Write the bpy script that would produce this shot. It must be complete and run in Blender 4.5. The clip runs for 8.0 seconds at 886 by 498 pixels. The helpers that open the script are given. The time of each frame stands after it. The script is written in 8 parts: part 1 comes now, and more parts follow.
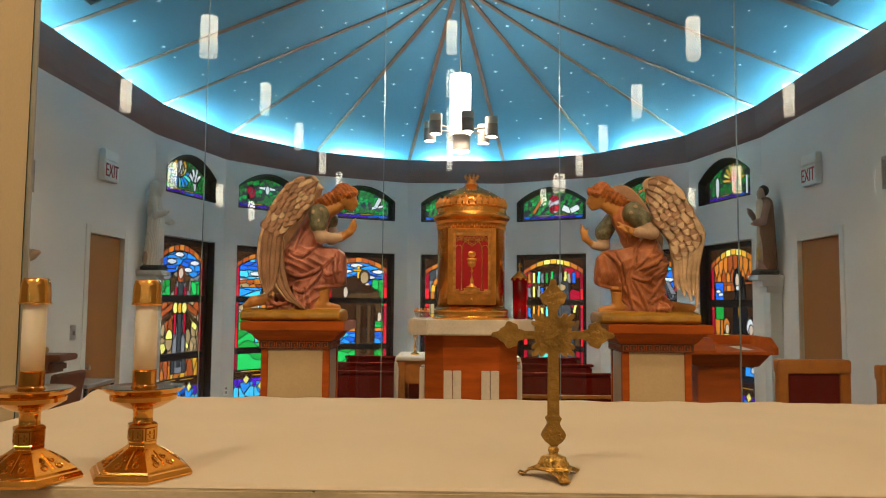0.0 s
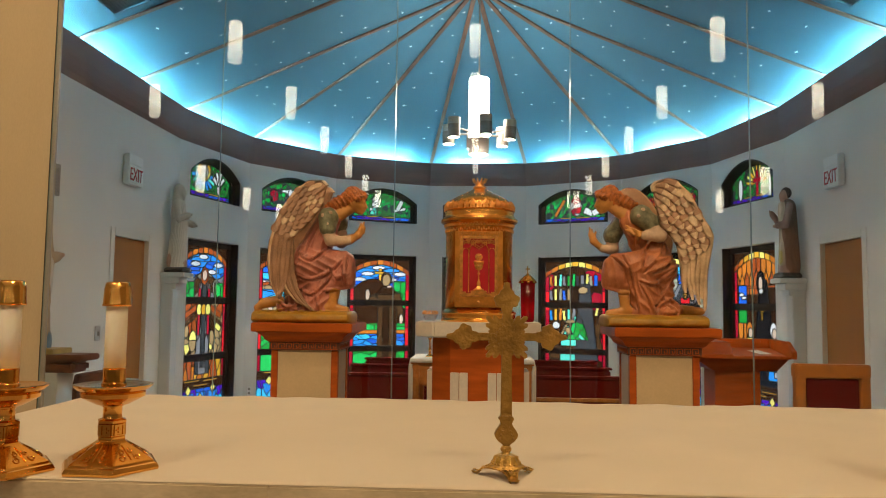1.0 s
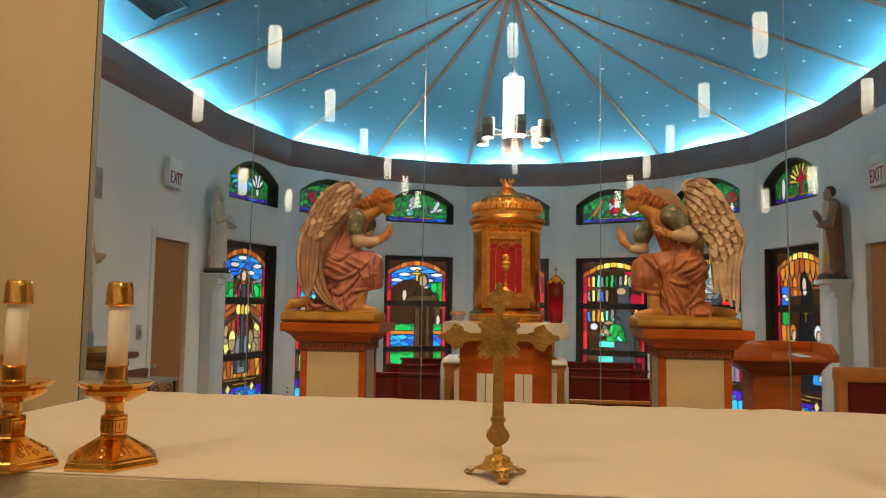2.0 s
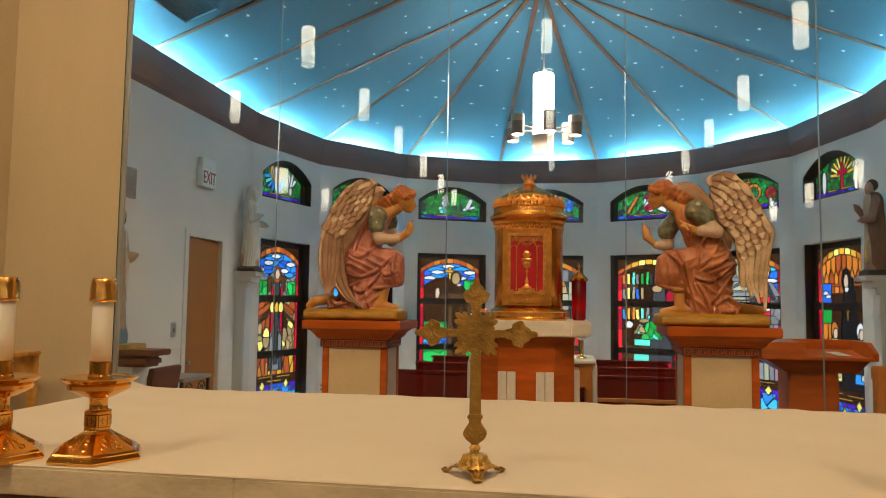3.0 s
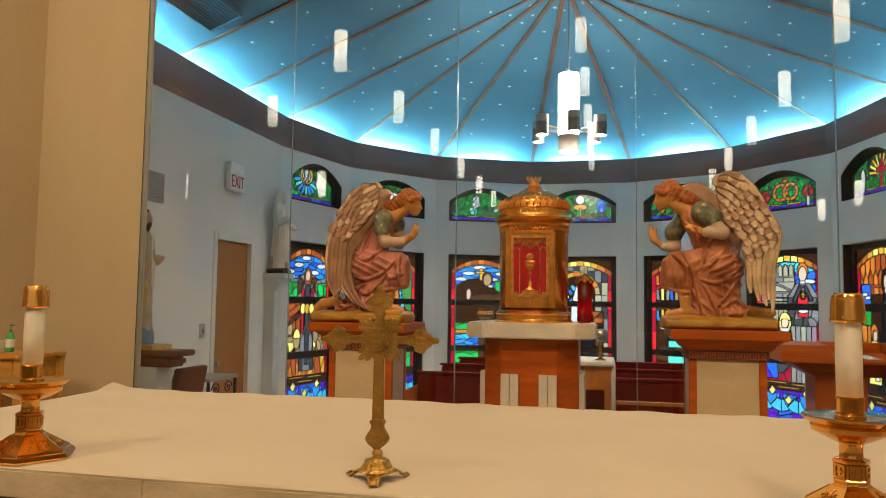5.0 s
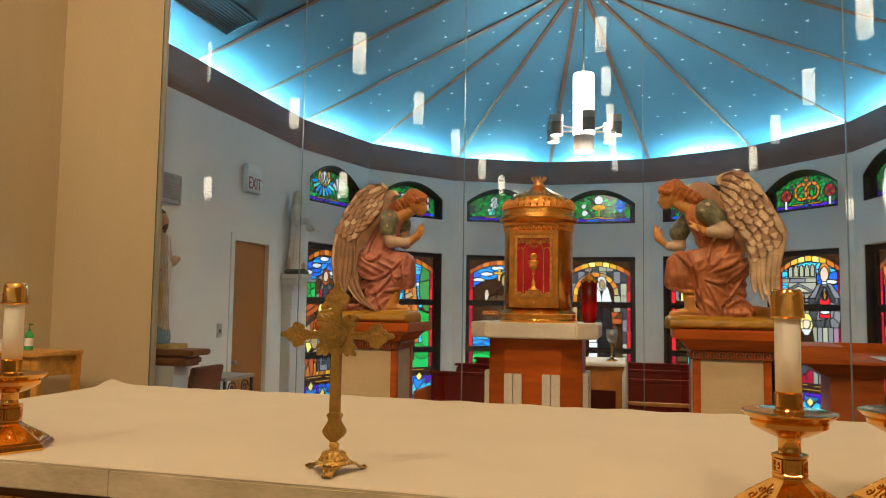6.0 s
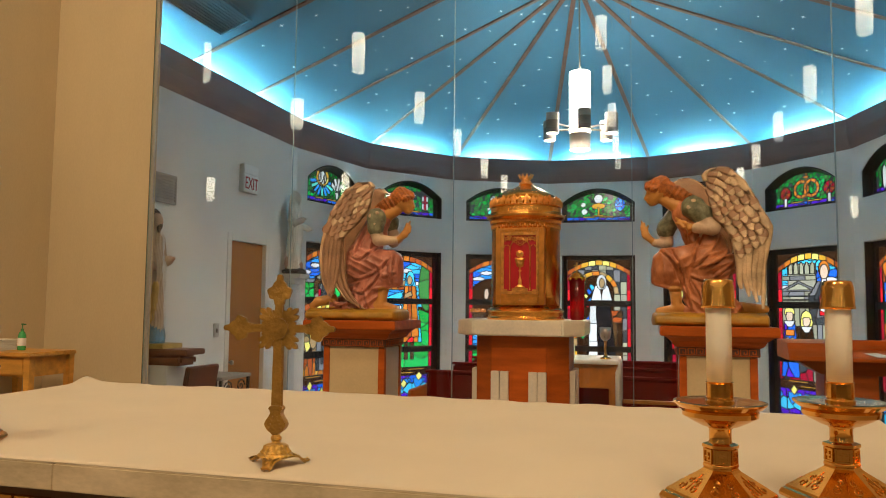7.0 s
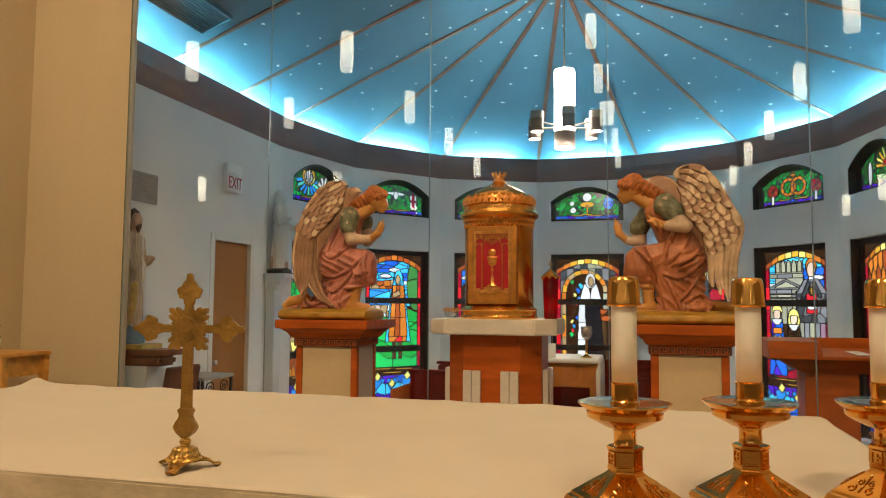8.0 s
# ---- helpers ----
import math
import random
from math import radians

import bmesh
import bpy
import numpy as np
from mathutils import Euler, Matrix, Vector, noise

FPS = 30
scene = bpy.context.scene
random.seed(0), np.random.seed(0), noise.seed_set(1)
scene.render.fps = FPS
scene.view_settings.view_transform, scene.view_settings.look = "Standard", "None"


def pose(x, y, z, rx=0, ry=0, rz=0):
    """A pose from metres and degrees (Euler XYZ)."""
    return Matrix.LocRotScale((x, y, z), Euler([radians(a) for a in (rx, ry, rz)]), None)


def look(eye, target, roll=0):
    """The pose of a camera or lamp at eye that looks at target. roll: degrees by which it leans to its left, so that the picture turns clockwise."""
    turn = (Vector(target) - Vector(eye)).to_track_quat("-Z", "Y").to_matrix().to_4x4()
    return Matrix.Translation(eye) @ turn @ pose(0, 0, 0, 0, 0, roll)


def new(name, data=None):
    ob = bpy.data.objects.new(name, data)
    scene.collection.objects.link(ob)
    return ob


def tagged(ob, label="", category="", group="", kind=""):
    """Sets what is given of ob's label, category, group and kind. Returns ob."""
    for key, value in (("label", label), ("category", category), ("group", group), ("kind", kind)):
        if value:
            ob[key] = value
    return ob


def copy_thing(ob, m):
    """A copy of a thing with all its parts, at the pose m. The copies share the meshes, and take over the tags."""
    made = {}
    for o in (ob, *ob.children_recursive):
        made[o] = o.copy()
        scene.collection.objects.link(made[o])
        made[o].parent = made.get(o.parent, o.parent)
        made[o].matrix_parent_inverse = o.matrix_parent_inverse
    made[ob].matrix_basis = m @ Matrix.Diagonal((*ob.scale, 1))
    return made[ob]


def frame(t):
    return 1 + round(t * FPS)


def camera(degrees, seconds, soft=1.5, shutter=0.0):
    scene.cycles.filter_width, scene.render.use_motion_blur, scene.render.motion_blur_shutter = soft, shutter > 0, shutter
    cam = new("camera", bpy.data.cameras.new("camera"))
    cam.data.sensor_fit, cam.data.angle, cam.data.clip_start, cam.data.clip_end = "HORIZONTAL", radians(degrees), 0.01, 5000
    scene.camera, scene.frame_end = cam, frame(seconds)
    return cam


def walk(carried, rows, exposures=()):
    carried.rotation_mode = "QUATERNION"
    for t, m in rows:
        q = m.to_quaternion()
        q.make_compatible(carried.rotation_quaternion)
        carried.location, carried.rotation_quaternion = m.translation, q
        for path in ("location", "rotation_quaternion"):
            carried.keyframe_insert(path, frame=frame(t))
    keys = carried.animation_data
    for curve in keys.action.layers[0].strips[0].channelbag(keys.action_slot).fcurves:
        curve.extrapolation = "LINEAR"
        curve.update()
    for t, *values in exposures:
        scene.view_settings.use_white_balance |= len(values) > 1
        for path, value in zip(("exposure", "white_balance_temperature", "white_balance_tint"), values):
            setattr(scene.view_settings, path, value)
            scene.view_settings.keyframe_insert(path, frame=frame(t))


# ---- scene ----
cam = camera(62.0, 8.0, soft=1.0)
PATH = [
    (0, (0.184, 0.075, 1.285), (0.152, 2.069, 1.43), 0.5),
    (0.5, (0.259, 0.053, 1.286), (0.197, 2.046, 1.434), 0.6),
    (1, (0.332, 0.039, 1.286), (0.222, 2.03, 1.437), 0.7),
    (1.5, (0.378, 0.039, 1.287), (0.214, 2.026, 1.44), 0.8),
    (3, (0.554, 0.085, 1.283), (0.227, 2.053, 1.428), 0.8),
    (3.5, (0.601, 0.106, 1.288), (0.242, 2.068, 1.432), 0.7),
    (4, (0.656, 0.114, 1.287), (0.276, 2.073, 1.432), 0.7),
    (4.5, (0.735, 0.12, 1.291), (0.328, 2.073, 1.437), 0.6),
    (5, (0.836, 0.121, 1.299), (0.389, 2.065, 1.444), 0.8),
    (6.5, (1.042, 0.126, 1.285), (0.515, 2.05, 1.433), 0.7),
    (7, (1.111, 0.159, 1.278), (0.582, 2.082, 1.425), 0.6),
    (7.5, (1.197, 0.205, 1.275), (0.667, 2.128, 1.42), 0.5),
    (8, (1.263, 0.238, 1.279), (0.742, 2.164, 1.424), 0.4),
]
UNIT = 0.72
walk(cam, [(t, look(Vector(eye) * UNIT, Vector(target) * UNIT, roll)) for t, eye, target, roll in PATH], [(0, -0.08), (1.5, -0.06), (4, 0.0), (8, 0.03)])

# ---- light of the day outside, and fill lamps added over the sanctuary ----
world = bpy.data.worlds.new("world")
scene.world = world
world.use_nodes = True
wn = world.node_tree
sky = wn.nodes.new("ShaderNodeTexSky")
sky.sky_type = "NISHITA"
sky.sun_disc = False
sky.sun_elevation, sky.sun_rotation = radians(38), radians(150)
wn.links.new(sky.outputs["Color"], wn.nodes["Background"].inputs["Color"])
wn.nodes["Background"].inputs["Strength"].default_value = 0.15

sun_data = bpy.data.lights.new("sun", "SUN")
sun_data.energy, sun_data.angle, sun_data.color = 2.5, radians(0.6), (1.0, 0.95, 0.88)
sun = new("sun", sun_data)
sun.matrix_world = look((20, -30, 30), (0, 0, 0))


def lamp(name, at, target, size, watts, color):
    data = bpy.data.lights.new(name, "AREA")
    data.shape, data.size, data.energy, data.color = "DISK", size, watts, color
    ob = new(name, data)
    ob.matrix_world = look(at, target)
    return ob


WARM = (1.0, 0.73, 0.43)
# unseen warm fill lamps, added high up to brighten altar and statues
for lx, ly, lz, watts in ((-3.0, -4.3, 9.35, 195), (0.3, 1.2, 8.6, 115), (3.6, -4.3, 9.35, 195)):
    lamp("sanctuary_downlight", (lx, ly, lz), (lx * 0.5 + 0.15, 5.0, 0.9), 1.2, watts, WARM)

# daylight that falls on the apse windows from outside, one lamp before each
for q in range(-3, 4):
    ang = q * 2 * math.pi / 14
    data = bpy.data.lights.new("window_daylight", "AREA")
    data.shape, data.size, data.size_y, data.energy, data.color = "RECTANGLE", 2.2, 5.2, 40, (0.93, 0.97, 1.0)
    ob = new("window_daylight", data)
    dx, dy = math.sin(ang), math.cos(ang)
    ob.matrix_world = look((0.2 + 6.4 * dx, 10.8 + 6.4 * dy, 1.6), (0.2, 10.8, 1.6))

# ---- materials ----
MATS = {}


def material(name, color, rough=0.6, metal=0.0, vary=0.12, scale=6.0, bump=0.05, bump_scale=60.0, sheen=0.0, coat=0.0, spec=0.5, tint=None, stretch=(1, 1, 1), rand=0.0):
    """Principled surface with colour variation at two scales and fine relief."""
    m = bpy.data.materials.new(name)
    m.use_nodes = True
    nt = m.node_tree
    N, L = nt.nodes, nt.links
    b = N["Principled BSDF"]
    tc = N.new("ShaderNodeTexCoord")
    mp = N.new("ShaderNodeMapping")
    mp.inputs["Scale"].default_value = stretch
    L.new(tc.outputs["Object"], mp.inputs["Vector"])
    n1 = N.new("ShaderNodeTexNoise")
    n1.inputs["Scale"].default_value, n1.inputs["Detail"].default_value = scale, 5
    n2 = N.new("ShaderNodeTexNoise")
    n2.inputs["Scale"].default_value, n2.inputs["Detail"].default_value = bump_scale, 3
    L.new(mp.outputs["Vector"], n1.inputs["Vector"])
    L.new(mp.outputs["Vector"], n2.inputs["Vector"])
    add = N.new("ShaderNodeMath")
    add.operation = "MULTIPLY_ADD"
    L.new(n2.outputs["Fac"], add.inputs[0])
    add.inputs[1].default_value = 0.35
    L.new(n1.outputs["Fac"], add.inputs[2])
    ramp = N.new("ShaderNodeValToRGB")
    c = Vector(color)
    dark = tint if tint else tuple(c * (1 - 2.2 * vary))
    ramp.color_ramp.elements[0].position, ramp.color_ramp.elements[1].position = 0.42, 0.92
    ramp.color_ramp.elements[0].color = (*dark, 1)
    ramp.color_ramp.elements[1].color = (*[min(1, v * (1 + vary)) for v in c], 1)
    L.new(add.outputs[0], ramp.inputs["Fac"])
    out = ramp.outputs["Color"]
    if rand:
        oi = N.new("ShaderNodeObjectInfo")
        hs = N.new("ShaderNodeHueSaturation")
        mr = N.new("ShaderNodeMapRange")
        mr.inputs["To Min"].default_value, mr.inputs["To Max"].default_value = 1 - rand, 1 + rand
        L.new(oi.outputs["Random"], mr.inputs["Value"])
        L.new(mr.outputs["Result"], hs.inputs["Value"])
        L.new(out, hs.inputs["Color"])
        out = hs.outputs["Color"]
    L.new(out, b.inputs["Base Color"])
    rr = N.new("ShaderNodeMapRange")
    rr.inputs["To Min"].default_value, rr.inputs["To Max"].default_value = max(0.02, rough * 0.8), min(1, rough * 1.2)
    L.new(n1.outputs["Fac"], rr.inputs["Value"])
    L.new(rr.outputs["Result"], b.inputs["Roughness"])
    b.inputs["Metallic"].default_value = metal
    b.inputs["Specular IOR Level"].default_value = spec
    b.inputs["Coat Weight"].default_value = coat
    b.inputs["Sheen Weight"].default_value = sheen
    if bump:
        bp = N.new("ShaderNodeBump")
        bp.inputs["Strength"].default_value, bp.inputs["Distance"].default_value = bump, 0.01
        L.new(n2.outputs["Fac"], bp.inputs["Height"])
        L.new(bp.outputs["Normal"], b.inputs["Normal"])
    MATS[name] = m
    return m


def glowing(name, color, strength, ribs=0.0):
    m = bpy.data.materials.new(name)
    m.use_nodes = True
    N, L = m.node_tree.nodes, m.node_tree.links
    b = N["Principled BSDF"]
    b.inputs["Base Color"].default_value = (*color, 1)
    b.inputs["Emission Color"].default_value = (*color, 1)
    b.inputs["Emission Strength"].default_value = strength
    b.inputs["Roughness"].default_value = 0.4
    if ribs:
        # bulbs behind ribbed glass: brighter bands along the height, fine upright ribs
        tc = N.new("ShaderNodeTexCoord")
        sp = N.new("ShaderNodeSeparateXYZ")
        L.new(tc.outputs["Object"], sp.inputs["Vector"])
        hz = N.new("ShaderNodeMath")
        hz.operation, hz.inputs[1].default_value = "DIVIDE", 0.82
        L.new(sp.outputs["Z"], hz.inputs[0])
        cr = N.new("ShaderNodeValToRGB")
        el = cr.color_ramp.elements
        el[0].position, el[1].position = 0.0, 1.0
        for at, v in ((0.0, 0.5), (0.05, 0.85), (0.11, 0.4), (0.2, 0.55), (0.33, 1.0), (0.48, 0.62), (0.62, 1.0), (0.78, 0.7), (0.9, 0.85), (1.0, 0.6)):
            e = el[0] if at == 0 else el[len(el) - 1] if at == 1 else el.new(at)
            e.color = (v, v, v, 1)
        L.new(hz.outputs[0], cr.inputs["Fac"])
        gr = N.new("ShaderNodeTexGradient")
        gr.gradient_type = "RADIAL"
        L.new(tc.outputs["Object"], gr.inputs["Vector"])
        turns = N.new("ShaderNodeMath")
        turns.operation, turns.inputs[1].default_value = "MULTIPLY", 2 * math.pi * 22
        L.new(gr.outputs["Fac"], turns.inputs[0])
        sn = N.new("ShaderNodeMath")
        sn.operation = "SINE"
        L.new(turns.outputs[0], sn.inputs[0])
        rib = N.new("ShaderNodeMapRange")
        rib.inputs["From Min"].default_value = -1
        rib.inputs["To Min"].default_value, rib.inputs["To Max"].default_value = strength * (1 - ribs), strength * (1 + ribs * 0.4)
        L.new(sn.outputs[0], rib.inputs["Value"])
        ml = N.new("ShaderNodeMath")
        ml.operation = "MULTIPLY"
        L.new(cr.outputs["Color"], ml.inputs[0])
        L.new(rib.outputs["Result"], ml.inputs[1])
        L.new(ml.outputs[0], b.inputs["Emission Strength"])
    MATS[name] = m
    return m


def stained(name, color, amount=1.0):
    """Coloured window glass: passes and spreads the daylight behind it."""
    m = bpy.data.materials.new(name)
    m.use_nodes = True
    N, L = m.node_tree.nodes, m.node_tree.links
    N.remove(N["Principled BSDF"])
    o = N["Material Output"]
    tc = N.new("ShaderNodeTexCoord")
    n1 = N.new("ShaderNodeTexNoise")
    n1.inputs["Scale"].default_value, n1.inputs["Detail"].default_value = 9, 4
    L.new(tc.outputs["Object"], n1.inputs["Vector"])
    oi = N.new("ShaderNodeObjectInfo")
    hs = N.new("ShaderNodeHueSaturation")
    mr = N.new("ShaderNodeMapRange")
    mr.inputs["To Min"].default_value, mr.inputs["To Max"].default_value = 0.75, 1.2
    ad = N.new("ShaderNodeMath")
    ad.operation = "MULTIPLY_ADD"
    ad.inputs[1].default_value = 0.45
    L.new(n1.outputs["Fac"], ad.inputs[0])
    L.new(oi.outputs["Random"], ad.inputs[2])
    L.new(ad.outputs[0], mr.inputs["Value"])
    mr.inputs["From Max"].default_value = 1.45
    hs.inputs["Color"].default_value = (*[min(0.95, v * amount) for v in color], 1)
    L.new(mr.outputs["Result"], hs.inputs["Value"])
    tr = N.new("ShaderNodeBsdfTranslucent")
    gl = N.new("ShaderNodeBsdfGlossy")
    gl.inputs["Roughness"].default_value = 0.15
    L.new(hs.outputs["Color"], tr.inputs["Color"])
    mx = N.new("ShaderNodeMixShader")
    mx.inputs["Fac"].default_value = 0.04
    L.new(tr.outputs[0], mx.inputs[1])
    L.new(gl.outputs[0], mx.inputs[2])
    L.new(mx.outputs[0], o.inputs["Surface"])
    MATS[name] = m
    return m


def clear_glass(name, gloss, tint=(1, 1, 1)):
    m = bpy.data.materials.new(name)
    m.use_nodes = True
    N, L = m.node_tree.nodes, m.node_tree.links
    N.remove(N["Principled BSDF"])
    tr = N.new("ShaderNodeBsdfTransparent")
    tr.inputs["Color"].default_value = (*tint, 1)
    gl = N.new("ShaderNodeBsdfGlossy")
    gl.inputs["Roughness"].default_value = 0.0
    mx = N.new("ShaderNodeMixShader")
    mx.inputs["Fac"].default_value = gloss
    L.new(tr.outputs[0], mx.inputs[1])
    L.new(gl.outputs[0], mx.inputs[2])
    L.new(mx.outputs[0], N["Material Output"].inputs["Surface"])
    MATS[name] = m
    return m


PLASTER = material("painted_plaster_blue_grey", (0.73, 0.73, 0.69), 0.75, vary=0.04, scale=1.5, bump=0.08, bump_scale=140)
PILASTER = material("painted_plaster_pale", (0.6, 0.63, 0.62), 0.7, vary=0.04, scale=2, bump=0.06, bump_scale=140)
CREAM = material("painted_wall_cream", (0.545, 0.44, 0.28), 0.6, vary=0.06, scale=1.2, bump=0.06, bump_scale=120, stretch=(1, 1, 0.3))
NAVEWALL = material("nave_plaster", (0.52, 0.44, 0.33), 0.8, vary=0.06, scale=1, bump=0.05)
NAVECEIL = material("nave_ceiling_wood", (0.46, 0.33, 0.2), 0.7, vary=0.2, scale=1.2, stretch=(6, 0.4, 1))
BAND = material("band_brown", (0.21, 0.135, 0.12), 0.75, vary=0.08, scale=2, bump=0.06)
CEIL = material("ceiling_blue", (0.087, 0.243, 0.37), 0.85, vary=0.06, scale=1.3, bump=0.08, bump_scale=120)
RIB = material("rib_wood", (0.22, 0.085, 0.052), 0.5, vary=0.2, scale=5, stretch=(1, 1, 1))
FLOOR = material("floor_tile", (0.42, 0.34, 0.26), 0.4, vary=0.15, scale=2)
CARPET = material("carpet", (0.16, 0.07, 0.05), 0.95, vary=0.15, scale=8, bump=0.3, bump_scale=300)
METALT = material("aluminium_trim", (0.42, 0.41, 0.38), 0.5, metal=0.6, vary=0.05)
BRONZE = material("window_frame_dark", (0.022, 0.016, 0.014), 0.45, vary=0.15, metal=0.2)
LEAD = material("lead_came", (0.015, 0.014, 0.013), 0.6, vary=0.1)
GROUND = material("outside_ground", (0.25, 0.25, 0.22), 0.9, vary=0.2, scale=0.3)
STAR = glowing("star_light", (0.75, 0.92, 1.0), 0.8)
COVE = glowing("cove_light", (0.345, 0.86, 0.975), 295.0)
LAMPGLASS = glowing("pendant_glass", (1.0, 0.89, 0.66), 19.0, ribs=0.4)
GLASS = clear_glass("clear_glass", 0.037, (0.985, 0.99, 0.985))
EDGE = material("glass_edge", (0.28, 0.38, 0.36), 0.2, vary=0.05)

# ---- mesh helpers ----


def mesh_from(name, verts, faces, mats, fmat=None, smooth=False):
    me = bpy.data.meshes.new(name)
    me.from_pydata([tuple(v) for v in verts], [], [tuple(f) for f in faces])
    for m in mats if isinstance(mats, (list, tuple)) else [mats]:
        me.materials.append(m)
    if fmat is not None:
        me.polygons.foreach_set("material_index", list(fmat))
    if smooth:
        me.polygons.foreach_set("use_smooth", [True] * len(me.polygons))
    me.update()
    return me


def put(name, bm, mat, parent=None, label="", smooth=False, bevel=0.0):
    """One bmesh as one mesh object, under a thing where parent is given."""
    if bevel:
        bmesh.ops.bevel(bm, geom=list(bm.edges), offset=bevel, segments=2, affect="EDGES", clamp_overlap=True)
    me = bpy.data.meshes.new(name)
    bm.normal_update()
    bm.to_mesh(me)
    bm.free()
    for m in mat if isinstance(mat, (list, tuple)) else [mat]:
        me.materials.append(m)
    if smooth:
        me.polygons.foreach_set("use_smooth", [True] * len(me.polygons))
    ob = new(name, me)
    if parent is not None:
        ob.parent = parent
    if label:
        ob["label"] = label
    return ob


part = put


def thing(name, at, label, category, group="", turn=0.0):
    e = new(name)
    e.matrix_world = pose(*at, 0, 0, turn)
    return tagged(e, label, category, group)


def box(bm, x0, x1, y0, y1, z0, z1, mi=0):
    v = [bm.verts.new(p) for p in ((x0, y0, z0), (x1, y0, z0), (x1, y1, z0), (x0, y1, z0), (x0, y0, z1), (x1, y0, z1), (x1, y1, z1), (x0, y1, z1))]
    out = []
    for f in ((3, 2, 1, 0), (4, 5, 6, 7), (0, 1, 5, 4), (1, 2, 6, 5), (2, 3, 7, 6), (3, 0, 4, 7)):
        face = bm.faces.new([v[i] for i in f])
        face.material_index = mi
        out.append(face)
    return v


def boxed(*a, bevel=0.0):
    bm = bmesh.new()
    box(bm, *a)
    if bevel:
        bmesh.ops.bevel(bm, geom=list(bm.edges), offset=bevel, segments=2, affect="EDGES", clamp_overlap=True)
    return bm


def lathe(bm, prof, seg=32, at=(0, 0, 0), sweep=1.0, mi=0, flute=0.0, nfl=0):
    """Turns a profile of (radius, height) round the upright axis."""
    rings = []
    for r, z in prof:
        ring = []
        for i in range(seg):
            a = 2 * math.pi * i / seg
            rr = max(r, 1e-4) * (1 + (flute * math.cos(nfl * a) if nfl else 0))
            ring.append(bm.verts.new((at[0] + rr * math.cos(a), at[1] + rr * math.sin(a), at[2] + z)))
        rings.append(ring)
    for a, b in zip(rings, rings[1:]):
        for i in range(seg):
            f = bm.faces.new((a[i], a[(i + 1) % seg], b[(i + 1) % seg], b[i]))
            f.material_index = mi
    bm.faces.new(list(reversed(rings[0]))).material_index = mi
    bm.faces.new(rings[-1]).material_index = mi
    return bm


def turned(prof, seg=32, **k):
    return lathe(bmesh.new(), prof, seg, **k)


def tube(bm, pts, r, seg=8, mi=0):
    """A round bar along a line of points; r: one radius or one for each."""
    rs = r if isinstance(r, (list, tuple)) else [r] * len(pts)
    rings = []
    for i, p in enumerate(pts):
        p = Vector(p)
        d = (Vector(pts[min(i + 1, len(pts) - 1)]) - Vector(pts[max(i - 1, 0)])).normalized()
        u = d.orthogonal().normalized() if abs(d.z) > 0.99 else d.cross(Vector((0, 0, 1))).normalized()
        w = d.cross(u)
        rings.append([bm.verts.new(p + rs[i] * (math.cos(2 * math.pi * k / seg) * u + math.sin(2 * math.pi * k / seg) * w)) for k in range(seg)])
    for a, b in zip(rings, rings[1:]):
        for i in range(seg):
            bm.faces.new((a[i], a[(i + 1) % seg], b[(i + 1) % seg], b[i])).material_index = mi
    bm.faces.new(list(reversed(rings[0]))).material_index = mi
    bm.faces.new(rings[-1]).material_index = mi
    return bm


def slab(bm, outline, z0, z1, mi=0):
    """An upright prism on an outline of (x, y)."""
    lo = [bm.verts.new((x, y, z0)) for x, y in outline]
    hi = [bm.verts.new((x, y, z1)) for x, y in outline]
    n = len(lo)
    bm.faces.new(list(reversed(lo))).material_index = mi
    bm.faces.new(hi).material_index = mi
    for i in range(n):
        bm.faces.new((lo[i], lo[(i + 1) % n], hi[(i + 1) % n], hi[i])).material_index = mi
    return bm


def plate(bm, outline, y0, y1, mi=0):
    """A flat plate standing upright: outline of (x, z), from y0 to y1."""
    a = [bm.verts.new((x, y0, z)) for x, z in outline]
    b = [bm.verts.new((x, y1, z)) for x, z in outline]
    n = len(a)
    bm.faces.new(a).material_index = mi
    bm.faces.new(list(reversed(b))).material_index = mi
    for i in range(n):
        bm.faces.new((a[(i + 1) % n], a[i], b[i], b[(i + 1) % n])).material_index = mi
    return bm


# ---- plan of the chapel ----
X0, Y0 = 0.2, 10.8          # middle of the apse
APO = 4.34                  # apse: a half of a fourteen-sided plan
STEP = 2 * math.pi / 14
HALFW = APO * math.tan(STEP / 2)
RV = APO / math.cos(STEP / 2)
GLASS_Y = 5.92
FRONT = 5.66                 # front face of the wall round the glass
FACETS = [-3, -2, -1, 0, 1, 2, 3]
UP0, UP1, UPS = 2.93, 3.62, 3.33     # upper windows: sill, crown, springing
LO0, LO1 = -0.66, 2.27                 # lower windows
WH = 0.72                            # half the opening's width
APEX = Vector((X0, 10.5, 5.9))
LIPZ = 4.2
FRAME_L, FRAME_R = -3.275, 3.86
CORNER_L, CORNER_R = -4.38, 4.95
ROOM_T = 0.3
FL, PL = -0.79, -0.36      # chapel and nave floor; sanctuary platform


def facet_frame(k):
    """Outward direction and running direction (to the right, seen from inside) of a facet."""
    a = k * STEP
    return Vector((math.sin(a), math.cos(a), 0)), Vector((math.cos(a), -math.sin(a), 0))


def facet_matrix(k, depth=0.0):
    n, u = facet_frame(k)
    m = Matrix.Identity(4)
    m.col[0][:3], m.col[1][:3], m.col[2][:3] = u, n, (0, 0, 1)
    m.col[3][:3] = Vector((X0, Y0, 0)) + n * (APO + depth)
    return m


